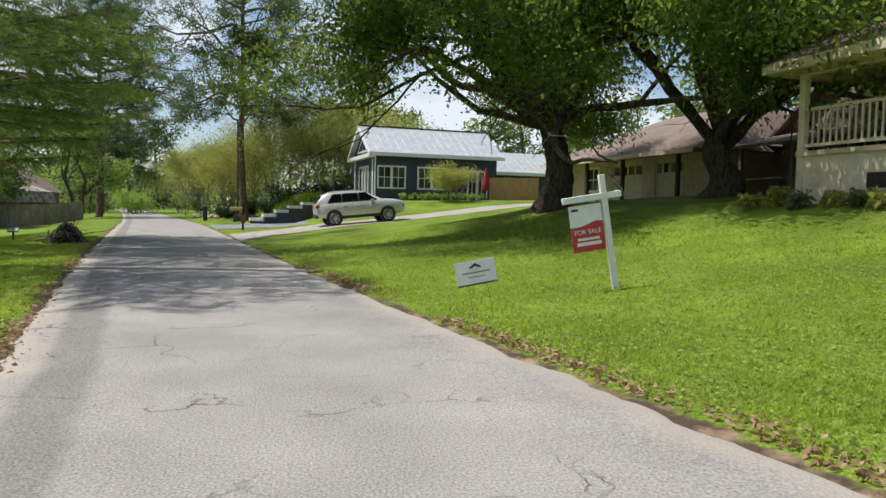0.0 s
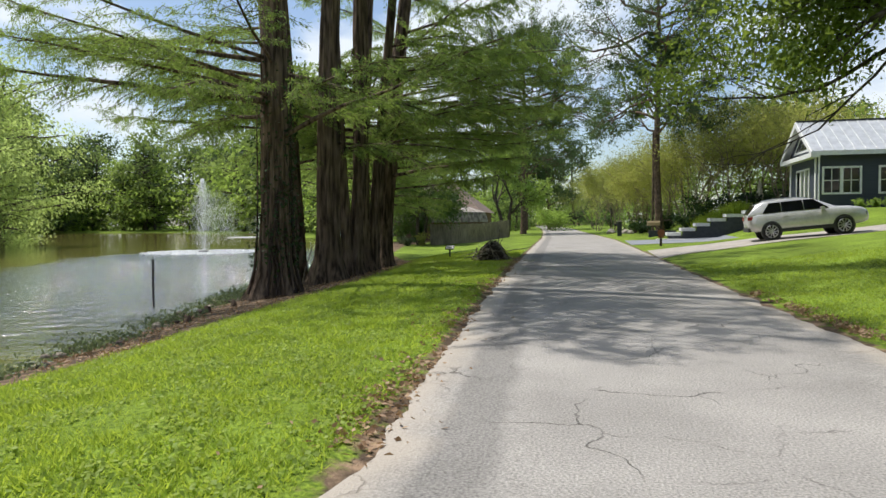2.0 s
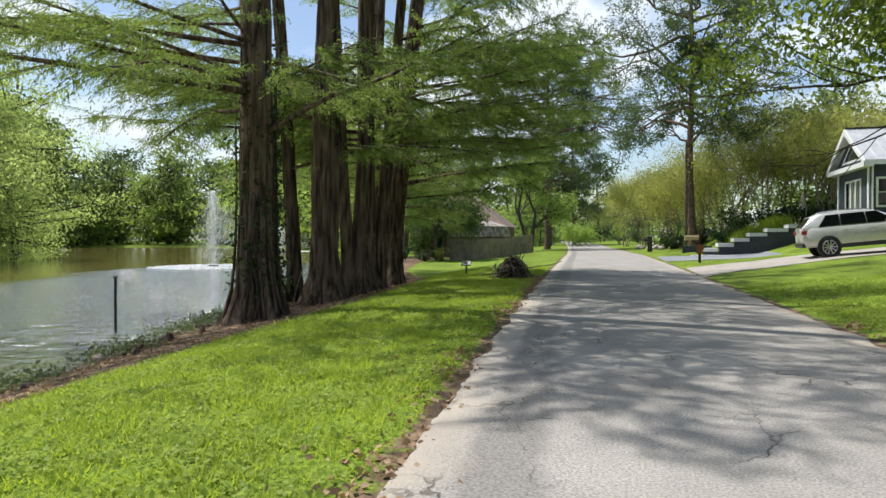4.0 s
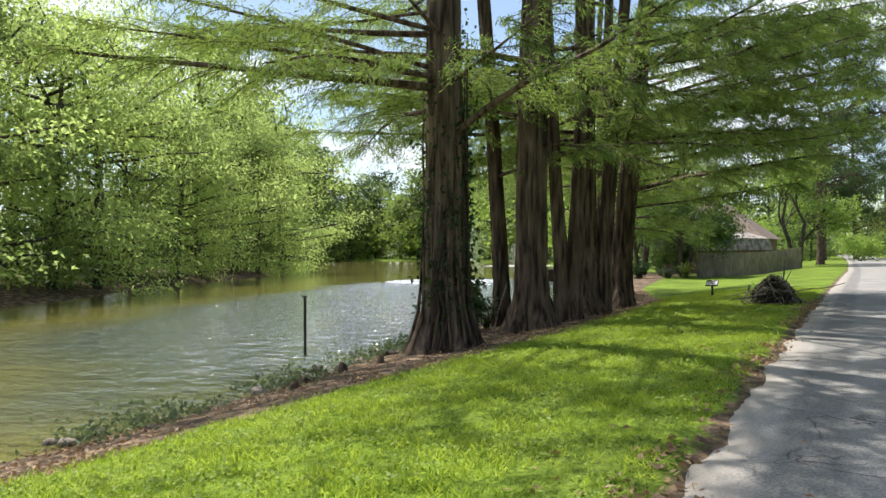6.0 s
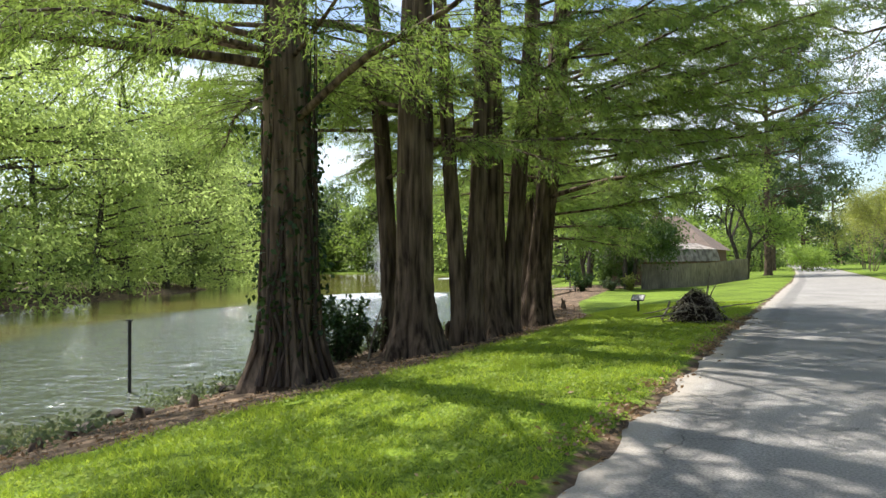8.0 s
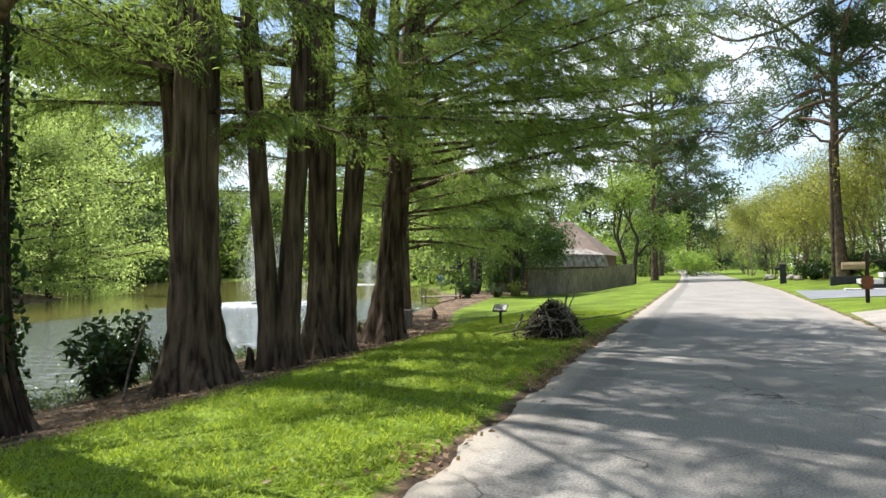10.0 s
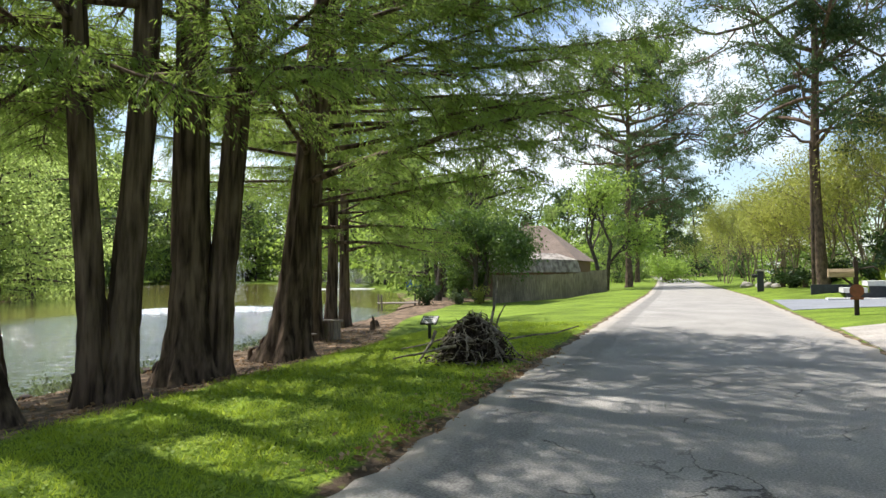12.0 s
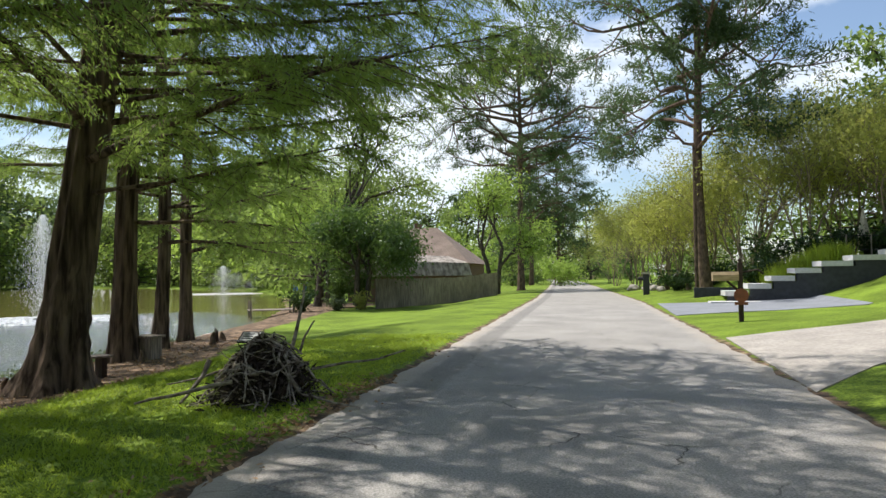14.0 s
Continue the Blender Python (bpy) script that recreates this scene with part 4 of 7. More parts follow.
cypress((-13.3, 38.6), 8, 0.19, 17, (0.2, 0.3), 34, 2.8, 0.5, 4.4, dense=1.25, size=0.95, special=limb_fan(212, 8, (3.8, 9.5), (0, 360), (3.5, 5.5)))
cypress((-14.4, 41.4), 9, 0.19, 18, (0.3, 0.3), 34, 3.0, 0.5, 4.6, dense=1.25, size=0.95, special=limb_fan(213, 8, (3.8, 9.5), (0, 360), (3.5, 5.5)))

oak((12.5, 22.4), 21, 0.50, 3.3, [((-0.75, -0.3, 0.75), 1.0, 0.26), ((0.25, -0.5, 1.0), 1.0, 0.28), ((0.8, 0.3, 0.8), 0.9, 0.24), ((-0.3, 0.6, 0.95), 0.95, 0.24), ((-0.95, 0.3, 0.45), 1.15, 0.2), ((-0.5, -0.9, 0.5), 1.15, 0.2), ((0.0, 0.1, 1.3), 0.9, 0.26), ((-0.8, -0.8, 0.95), 1.2, 0.18), ((0.6, -1.0, 0.7), 1.15, 0.18), ((-1.0, -0.2, 0.9), 1.2, 0.18), ((-1.0, 0.7, 0.7), 1.1, 0.16), ((-1.0, -0.1, 0.72), 1.5, 0.17), ((-0.9, -0.5, 0.75), 1.45, 0.16), ((-0.9, 0.3, 0.75), 1.4, 0.16)], 4.3, per=58, leaf=(0.18, 0.09), spread_leaf=0.6)
oak((17.4, 19.2), 22, 0.50, 2.0, [((-0.9, -0.2, 0.6), 1.1, 0.22), ((0.5, -0.4, 1.0), 1.1, 0.24), ((0.8, 0.1, 0.7), 1.0, 0.22), ((-0.2, 0.6, 1.0), 1.0, 0.22), ((-0.5, -0.6, 0.75), 1.0, 0.2), ((0.1, -0.8, 0.8), 0.9, 0.18), ((0.1, 0.0, 1.2), 1.0, 0.22), ((-0.7, -0.7, 1.0), 1.15, 0.18), ((0.5, -1.0, 0.8), 1.1, 0.18), ((-1.0, 0.2, 0.9), 1.1, 0.18)], 4.2, per=56, leaf=(0.18, 0.09), spread_leaf=0.56,
    label="broad live oak dividing low into many heavy limbs")

pine((4.6, 65.0), 31, 22, 0.34, 0.38, 9.5, 40)
pine((-10.4, 92.0), 32, 25, 0.36, 0.5, 11.5, 44)
pine((-11.5, 150.0), 33, 24, 0.4, 0.2, 9.5, 46, label="broad dark pine with foliage far down its trunk")
pine((-15.0, 136.0), 34, 22, 0.38, 0.25, 8.5, 40, label="broad dark pine with foliage far down its trunk")


def on_ground(x, y):
    return float(height(x, y))


def bush(x, y, seed, h, wide, mat, n, leaf, label, name="bush", group=""):
    rng = np.random.RandomState(seed)
    s = thing(name, (x, y, on_ground(x, y)), label, "bush", group)
    cs = []
    for i in range(14):
        a = rng.uniform(0, 6.283)
        e = np.array((math.cos(a) * wide * rng.uniform(0.2, 1), math.sin(a) * wide * rng.uniform(0.2, 1), h * rng.uniform(0.6, 1.0)))
        pts = np.linspace((0, 0, -0.05), e, 5) + rng.normal(size=(5, 3)) * 0.03
        Geo().tube(pts, np.linspace(0.014, 0.005, 5), 4).part("stem", M_DARKWOOD, s)
        cs.append(np.linspace((0, 0, h * 0.15), e, 12))
    p = np.vstack(cs)
    c = p[rng.randint(0, len(p), n)] + rng.normal(size=(n, 3)) * 0.09 * wide
    c[:, 2] = np.maximum(c[:, 2], 0.03)
    lf = Geo()
    leaf_quads(lf, c, rng.normal(size=(n, 3)) + np.array((0, 0, 0.3)), leaf, leaf * 0.42, rng, 0.25)
    lf.part("foliage", mat, s)


# ---- far woods and middle trees ----
def plant_far(kind_meshes, x, y, s, rz, zz=None, group="trees round the lake", label="leafy green tree on the far lake bank", sz=None):
    z = float(height(x, y)) if zz is None else zz
    ob = thing("far_tree", (x, y, z - 0.1), label, "tree", group, rz)
    ob.scale = (s, s, sz or s)
    for nm, me in zip(("stem", "crown"), kind_meshes):
        o = new(nm, me)
        o.parent = ob
    return ob


FAR = [far_tree_meshes(41, 13, 5.0, 16, 0.55, M_FARLEAF), far_tree_meshes(42, 16, 4.6, 16, 0.55, M_FARLEAF), far_tree_meshes(43, 11, 5.6, 16, 0.55, M_BROAD), far_tree_meshes(44, 14, 4.2, 16, 0.55, M_PINELEAF)]
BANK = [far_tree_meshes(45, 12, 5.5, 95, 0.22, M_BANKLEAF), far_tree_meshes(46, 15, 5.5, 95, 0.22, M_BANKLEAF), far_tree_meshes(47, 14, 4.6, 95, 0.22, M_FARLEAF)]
far_rng = np.random.RandomState(77)
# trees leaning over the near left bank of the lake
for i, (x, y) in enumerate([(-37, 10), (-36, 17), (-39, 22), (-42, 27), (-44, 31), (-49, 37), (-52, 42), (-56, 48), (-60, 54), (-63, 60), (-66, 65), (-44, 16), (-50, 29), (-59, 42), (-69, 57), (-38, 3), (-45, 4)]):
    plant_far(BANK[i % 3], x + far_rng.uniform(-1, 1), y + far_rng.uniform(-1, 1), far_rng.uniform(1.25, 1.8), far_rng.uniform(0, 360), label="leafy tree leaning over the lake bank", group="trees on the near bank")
# the far end of the lake
for i in range(46):
    q = i / 45
    px = np.interp(q, [0, 0.2, 0.5, 0.75, 1], [-112, -172, -192, -128, -58])
    py = np.interp(q, [0, 0.2, 0.5, 0.75, 1], [84, 142, 212, 200, 128])
    plant_far(FAR[i % 4], px + far_rng.uniform(-5, 5), py + far_rng.uniform(2, 14), far_rng.uniform(1.7, 2.6) * (1.35 if q < 0.4 else 1.0), far_rng.uniform(0, 360))
for i in range(28):
    plant_far(FAR[i % 4], -260 + i * 9.3 + far_rng.uniform(-3, 3), 235 + far_rng.uniform(-8, 22) - 0.1 * i, far_rng.uniform(2.0, 3.0), far_rng.uniform(0, 360))
# lake side beyond the shed
for i, (x, y, s) in enumerate([(-30, 84, .9), (-36, 96, 1.0), (-44, 106, 1.1), (-27, 100, .5), (-34, 112, .75), (-50, 122, 1.1), (-24, 118, .6), (-42, 132, .85), (-60, 140, 1.2), (-30, 140, .7), (-75, 160, 1.3), (-22, 160, .7), (-50, 170, .9)]):
    plant_far(FAR[i % 4], x, y, s * 1.35, far_rng.uniform(0, 360), group="trees behind the shed", label="leafy green tree beyond the garden fence")
# along and beyond the lane
for i in range(16):
    y = 150 + i * 12
    plant_far(FAR[i % 4], float(road_left(y)) - far_rng.uniform(5, 14), y, far_rng.uniform(0.8, 1.3), far_rng.uniform(0, 360), group="trees along the lane", label="leafy tree beside the far lane")
    plant_far(FAR[(i + 1) % 4], float(road_right(y)) + far_rng.uniform(8, 22), y, far_rng.uniform(0.7, 1.1), far_rng.uniform(0, 360), group="trees along the lane", label="leafy tree beside the far lane")
for i in range(14):
    plant_far(FAR[i % 4], -62 + i * 7, 340 + far_rng.uniform(-8, 8), far_rng.uniform(1.0, 1.5), far_rng.uniform(0, 360), group="trees along the lane", label="leafy tree beside the far lane")
# behind the houses
for i in range(18):
    plant_far(FAR[i % 4], 14 + i * 3.6 + far_rng.uniform(-2, 2), 76 + far_rng.uniform(-7, 10) - 1.3 * i, far_rng.uniform(0.75, 1.1), far_rng.uniform(0, 360), group="trees behind the houses", label="leafy tree rising behind the houses")
for i in range(10):
    plant_far(FAR[i % 4], 36 + far_rng.uniform(-2, 6), 6 + i * 4.5, far_rng.uniform(0.7, 1.0), far_rng.uniform(0, 360), group="trees behind the houses", label="leafy tree rising behind the houses")
for i, (x, y) in enumerate([(7.5, 86), (11, 83), (14.5, 80), (18, 78), (10, 92)]):
    plant_far(FAR[i % 4], x, y, 0.62, i * 70.0, group="trees behind the houses", label="leafy tree rising behind the houses")
# behind the walker
for i in range(8):
    plant_far(FAR[i % 4], -30 + i * 10, -45 + far_rng.uniform(-6, 6), far_rng.uniform(0.9, 1.3), far_rng.uniform(0, 360), group="trees along the lane", label="leafy tree beside the far lane")

# multi-stemmed young trees on the house side of the lane
MYRTLE_AT = [(3.4, 76, 6.0), (2.6, 86, 6.5), (5.2, 72, 6.5), (7.0, 66, 6.4), (9.6, 63, 6.6), (12.2, 65, 7.0), (8.4, 74, 7.0), (4.6, 92, 7.0), (1.2, 98, 7.0), (6, 104, 7.5), (-1.0, 110, 7.0), (2.0, 120, 8), (-2, 134, 8), (13.5, 60.5, 6.0), (16, 63, 6.8)]
for i, (x, y, h) in enumerate(MYRTLE_AT):
    broadleaf("crape_myrtle", (x, y), 100 + i, h * 1.38, stems=5, mat=M_MYRTLE, per=12, leaf=(0.22, 0.085), open_up=0.26, min_z=2.6, label="multi-stemmed tree with sparse young yellow-green leaves", group="young trees beside the lane", depth=3, r0=0.065, puff=0.55, start=0.42)
broadleaf("small_tree", (17.6, 45.5), 130, 3.6, stems=4, mat=M_MYRTLE, per=12, leaf=(0.14, 0.07), open_up=0.5, label="small light-green tree in front of the dark house", depth=3, r0=0.05, puff=0.26, start=0.3)
# by the shed
broadleaf("broadleaf_tree", (-11.2, 82), 140, 13, stems=2, mat=M_BROAD, bark=M_OAKBARK, per=30, leaf=(0.26, 0.13), open_up=0.22, label="slender leafy tree behind the board fence", depth=3, r0=0.24, puff=0.6, start=0.34)
broadleaf("broadleaf_tree", (-16.2, 61.6), 141, 11, stems=2, mat=M_EVERGREEN, bark=M_OAKBARK, per=70, leaf=(0.24, 0.11), open_up=0.12, label="dark evergreen tree at the end of the fence", depth=3, r0=0.2, puff=0.62, start=0.26, spread=0.95, min_z=0.4)
bush(-16.6, 62.3, 151, 2.6, 1.3, M_EVERGREEN, 1500, 0.24, "dark evergreen undergrowth at the end of the fence", "evergreen_shrub")
bush(-18.3, 62.9, 152, 2.2, 1.2, M_EVERGREEN, 1300, 0.24, "dark evergreen undergrowth near the lake", "evergreen_shrub")
broadleaf("broadleaf_tree", (-20.0, 63.4), 142, 17, stems=1, mat=M_FARLEAF, bark=M_OAKBARK, per=40, leaf=(0.26, 0.12), open_up=0.2, label="tall green tree at the lake end of the fence", depth=3, r0=0.3, puff=0.65, start=0.34)
broadleaf("broadleaf_tree", (-22.5, 70), 143, 13, stems=2, mat=M_BROAD, bark=M_OAKBARK, per=30, leaf=(0.26, 0.12), open_up=0.2, label="tall green tree near the lake", depth=3, r0=0.2, puff=0.65, start=0.3)
broadleaf("shrub", (-9.0, 118), 144, 5.2, stems=5, mat=M_BROAD, per=26, leaf=(0.3, 0.15), open_up=0.6, label="rounded bright green shrub beside the lane", depth=2, r0=0.06, puff=0.7, start=0.32, category="shrub")


# ---- houses ----
def wall_run(geo, p0, p1, z0, z1, thick, openings=(), mat=0):
    """A wall from p0 to p1 with openings (u0, u1, v0, v1) in metres along it and up from z0."""
    p0, p1 = np.array(p0, float), np.array(p1, float)
    L = np.linalg.norm(p1 - p0)
    ang = math.atan2(*(p1 - p0)[::-1])
    m = Matrix.Translation((p0[0], p0[1], z0)) @ Matrix.Rotation(ang, 4, "Z")
    us = sorted({0.0, L, *[o[0] for o in openings], *[o[1] for o in openings]})
    vs = sorted({0.0, z1 - z0, *[o[2] for o in openings], *[o[3] for o in openings]})
    nu, nv = len(us) - 1, len(vs) - 1
    solid = {(i, k) for i in range(nu) for k in range(nv)
             if not any(o[0] < (us[i] + us[i + 1]) / 2 < o[1] and o[2] < (vs[k] + vs[k + 1]) / 2 < o[3] for o in openings)}
    pts = [m @ Vector((u, y, v)) for y in (0.0, thick) for u in us for v in vs]

    def at(i, k, back):
        return back * len(us) * len(vs) + i * len(vs) + k
    faces = []
    for i, k in solid:
        faces.append((at(i, k, 0), at(i + 1, k, 0), at(i + 1, k + 1, 0), at(i, k + 1, 0)))
        faces.append((at(i, k + 1, 1), at(i + 1, k + 1, 1), at(i + 1, k, 1), at(i, k, 1)))
        for di, dk, a, b in ((-1, 0, (i, k), (i, k + 1)), (1, 0, (i + 1, k + 1), (i + 1, k)), (0, -1, (i + 1, k), (i, k)), (0, 1, (i, k + 1), (i + 1, k + 1))):
            if (i + di, k + dk) not in solid:
                faces.append((at(*a, 0), at(*b, 0), at(*b, 1), at(*a, 1)))
    geo.add([tuple(q) for q in pts], faces, mat)
    return m


def window_in(parent, m, u0, u1, v0, v1, panes=2, frame_mat=None, rows=2, name="window"):
    """A framed window set into an opening of a wall run."""
    fm = frame_mat or M_WHITE
    g = Geo()
    t = 0.12
    g.box(u0 - t, -0.05, v0 - t, u0, 0.08, v1 + t, 0, m).box(u1, -0.05, v0 - t, u1 + t, 0.08, v1 + t, 0, m)
    g.box(u0, -0.05, v1, u1, 0.08, v1 + t, 0, m).box(u0, -0.05, v0 - t, u1, 0.08, v0, 0, m)
    w = (u1 - u0) / panes
    for i in range(1, panes):
        g.box(u0 + i * w - 0.09, -0.04, v0, u0 + i * w + 0.09, 0.08, v1, 0, m)
    win = g.part(name, fm, parent, "white-framed window with dark panes")
    for i in range(panes):
        a, b = u0 + i * w + (0.09 if i else 0), u0 + (i + 1) * w - (0.09 if i < panes - 1 else 0)
        Geo().box(a, 0.07, v0, b, 0.09, v1, 0, m).part("pane", M_GLASS, win)
        bars = Geo()
        for r in range(1, rows):
            z = v0 + (v1 - v0) * r / rows
            bars.box(a, 0.03, z - 0.025, b, 0.066, z + 0.025, 0, m)
        bars.box((a + b) / 2 - 0.02, 0.03, v0, (a + b) / 2 + 0.02, 0.066, v1, 0, m)
        bars.part("glazing_bar", fm, win)


def gable_roof(parent, x0, y0, x1, y1, ze, zr, along_x, mat, over=0.45, thick=0.14, seams=0.0, seam_mat=None):
    """Two roof slopes over a rectangle, the ridge along x or along y, with fascia boards."""
    if along_x:
        ym = (y0 + y1) / 2
        k = (zr - ze) / (ym - y0)
        for s, ye in ((1, y0), (-1, y1)):
            o = [(ye - s * over, ze - k * over), (ym, zr), (ym, zr + thick), (ye - s * over, ze - k * over + thick)]
            Geo().prism(o, 0, x0 - over, x1 + over).part("roof_slope", mat, parent)
            if seams:
                n = int((x1 - x0 + 2 * over) / seams)
                for i in range(n + 1):
                    x = x0 - over + 0.02 + i * seams
                    q = [(ye - s * over, ze - k * over + thick + 0.002), (ym, zr + thick + 0.002), (ym, zr + thick + 0.045), (ye - s * over, ze - k * over + thick + 0.045)]
                    Geo().prism(q, 0, x, x + 0.04).part("roof_seam", mat, parent)
        Geo().box(x0 - over - 0.03, y0 - over - 0.03, ze - k * over - 0.14, x1 + over + 0.03, y0 - over, ze - k * over + thick * 0.9).part("fascia", M_WHITE, parent)
    else:
        xm = (x0 + x1) / 2
        k = (zr - ze) / (xm - x0)
        for s, xe in ((1, x0), (-1, x1)):
            o = [(xe - s * over, ze - k * over), (xm, zr), (xm, zr + thick), (xe - s * over, ze - k * over + thick)]
            Geo().prism(o, 1, y0 - over, y1 + over).part("roof_slope", mat, parent)
            Geo().prism([(xe - s * over, ze - k * over - 0.18), (xm, zr - 0.2), (xm, zr - 0.02), (xe - s * over, ze - k * over - 0.01)], 1, y0 - over - 0.05, y0 - over - 0.01).part("rake_board", M_WHITE, parent)


def dark_house():
    x0, y0, x1, y1, z0, ze, zr = 12.8, 49.6, 22.8, 56.2, 1.7, 5.85, 7.85
    h = thing("house", (x0, y0, z0), "single-storey slate-blue house with a pale metal roof and white trim", "house")
    h.matrix_world = Matrix()
    south = [(0.35, 2.35, 1.45, 2.95), (3.5, 5.6, 1.45, 2.95), (7.6, 9.1, 0.6, 2.8)]
    g = Geo()
    ms = wall_run(g, (x0, y0), (x1, y0), z0, ze, 0.2, south)
    g.part("wall", M_SLATE, h, "dark slate-blue boarded wall")
    g = Geo()
    west = [(2.0, 4.8, 0.75, 3.0)]
    mw = wall_run(g, (x0, y1), (x0, y0 + 0.2), z0, ze, 0.2, west)
    g.part("wall", M_SLATE, h)
    g = Geo()
    wall_run(g, (x1, y0 + 0.2), (x1, y1), z0, ze, 0.2)
    g.part("wall", M_SLATE, h)
    g = Geo()
    wall_run(g, (x1 - 0.2, y1), (x0 + 0.2, y1), z0, ze, 0.2)
    g.part("wall", M_SLATE, h)
    for o in south[:2]:
        window_in(h, ms, *o)
    window_in(h, ms, *south[2], panes=2, rows=1, name="french_door")
    window_in(h, mw, *west[0], panes=3, rows=1)
    Geo().prism([(y0, ze), (y1, ze), ((y0 + y1) / 2, zr - 0.02)], 0, x0, x0 + 0.15).part("gable", M_SLATE, h)
    Geo().prism([(y0 + 1.7, ze + 0.22), (y1 - 1.7, ze + 0.22), ((y0 + y1) / 2, zr - 0.75)], 0, x0 - 0.06, x0 - 0.043).part("gable_window", M_GLASS, h, "triangular gable window")
    for s, ya in ((1, y0), (-1, y1)):
        Geo().prism([(ya - s * 0.5, ze - 0.48), ((y0 + y1) / 2, zr - 0.22), ((y0 + y1) / 2, zr + 0.14), (ya - s * 0.5, ze - 0.2)], 0, x0 - 0.52, x0 - 0.455).part("rake_board", M_WHITE, h)
    gable_roof(h, x0, y0, x1, y1, ze, zr, True, M_METALROOF, seams=0.6)
    Geo().tube([(x0 + 0.05, y0 - 0.08, ze - 0.3), (x0 + 0.05, y0 - 0.08, z0)], 0.05, 8).part("downspout", M_WHITE, h)
    Geo().box(x0 - 0.02, y0 - 0.03, z0, x1 + 0.02, y0 - 0.004, z0 + 0.5).part("skirt_board", M_CAP, h, "pale concrete skirt")
    ym = (y0 + y1) / 2
    Geo().box(x0 - 0.5, y0 - 0.5, ze - 0.5, x0 - 0.004, y1 + 0.5, ze - 0.22).part("cornice", M_WHITE, h, "white cornice across the gable")
    for ya, yb in ((y0 + 0.25, y0 + 0.5), (y1 - 0.5, y1 - 0.25)):
        Geo().box(x0 - 0.06, ya, z0, x0 - 0.004, yb, ze - 0.5).part("corner_board", M_WHITE, h)
    Geo().prism([(y0 + 1.15, ze + 0.08), (y1 - 1.15, ze + 0.08), (ym, zr - 0.5)], 0, x0 - 0.04, x0 - 0.003).part("pediment", M_WHITE, h, "white pediment frame round a gable window")
    Geo().box(x0 - 0.45, ym - 0.09, zr + 0.13, x1 + 0.45, ym + 0.09, zr + 0.22).part("ridge_cap", M_TRIM, h, "dark ridge cap")
    w = thing("outbuilding", (27, 54, 2), "small slate-blue wing with a pale metal roof", "house")
    w.matrix_world = Matrix()
    g = Geo()
    mm = wall_run(g, (24.8, 54), (35, 54), 1.9, 5.0, 0.2, [(0.8, 2.6, 1.3, 2.4)])
    wall_run(g, (24.8, 60), (24.8, 54.2), 1.9, 5.0, 0.2)
    wall_run(g, (35, 54.2), (35, 60), 1.9, 5.0, 0.2)
    g.part("wall", M_SLATE, w)
    window_in(w, mm, 0.8, 2.6, 1.3, 2.4, panes=3, rows=1)
    gable_roof(w, 24.8, 54, 35, 60, 5.0, 6.7, True, M_METALROOF, seams=0.6)


dark_house()


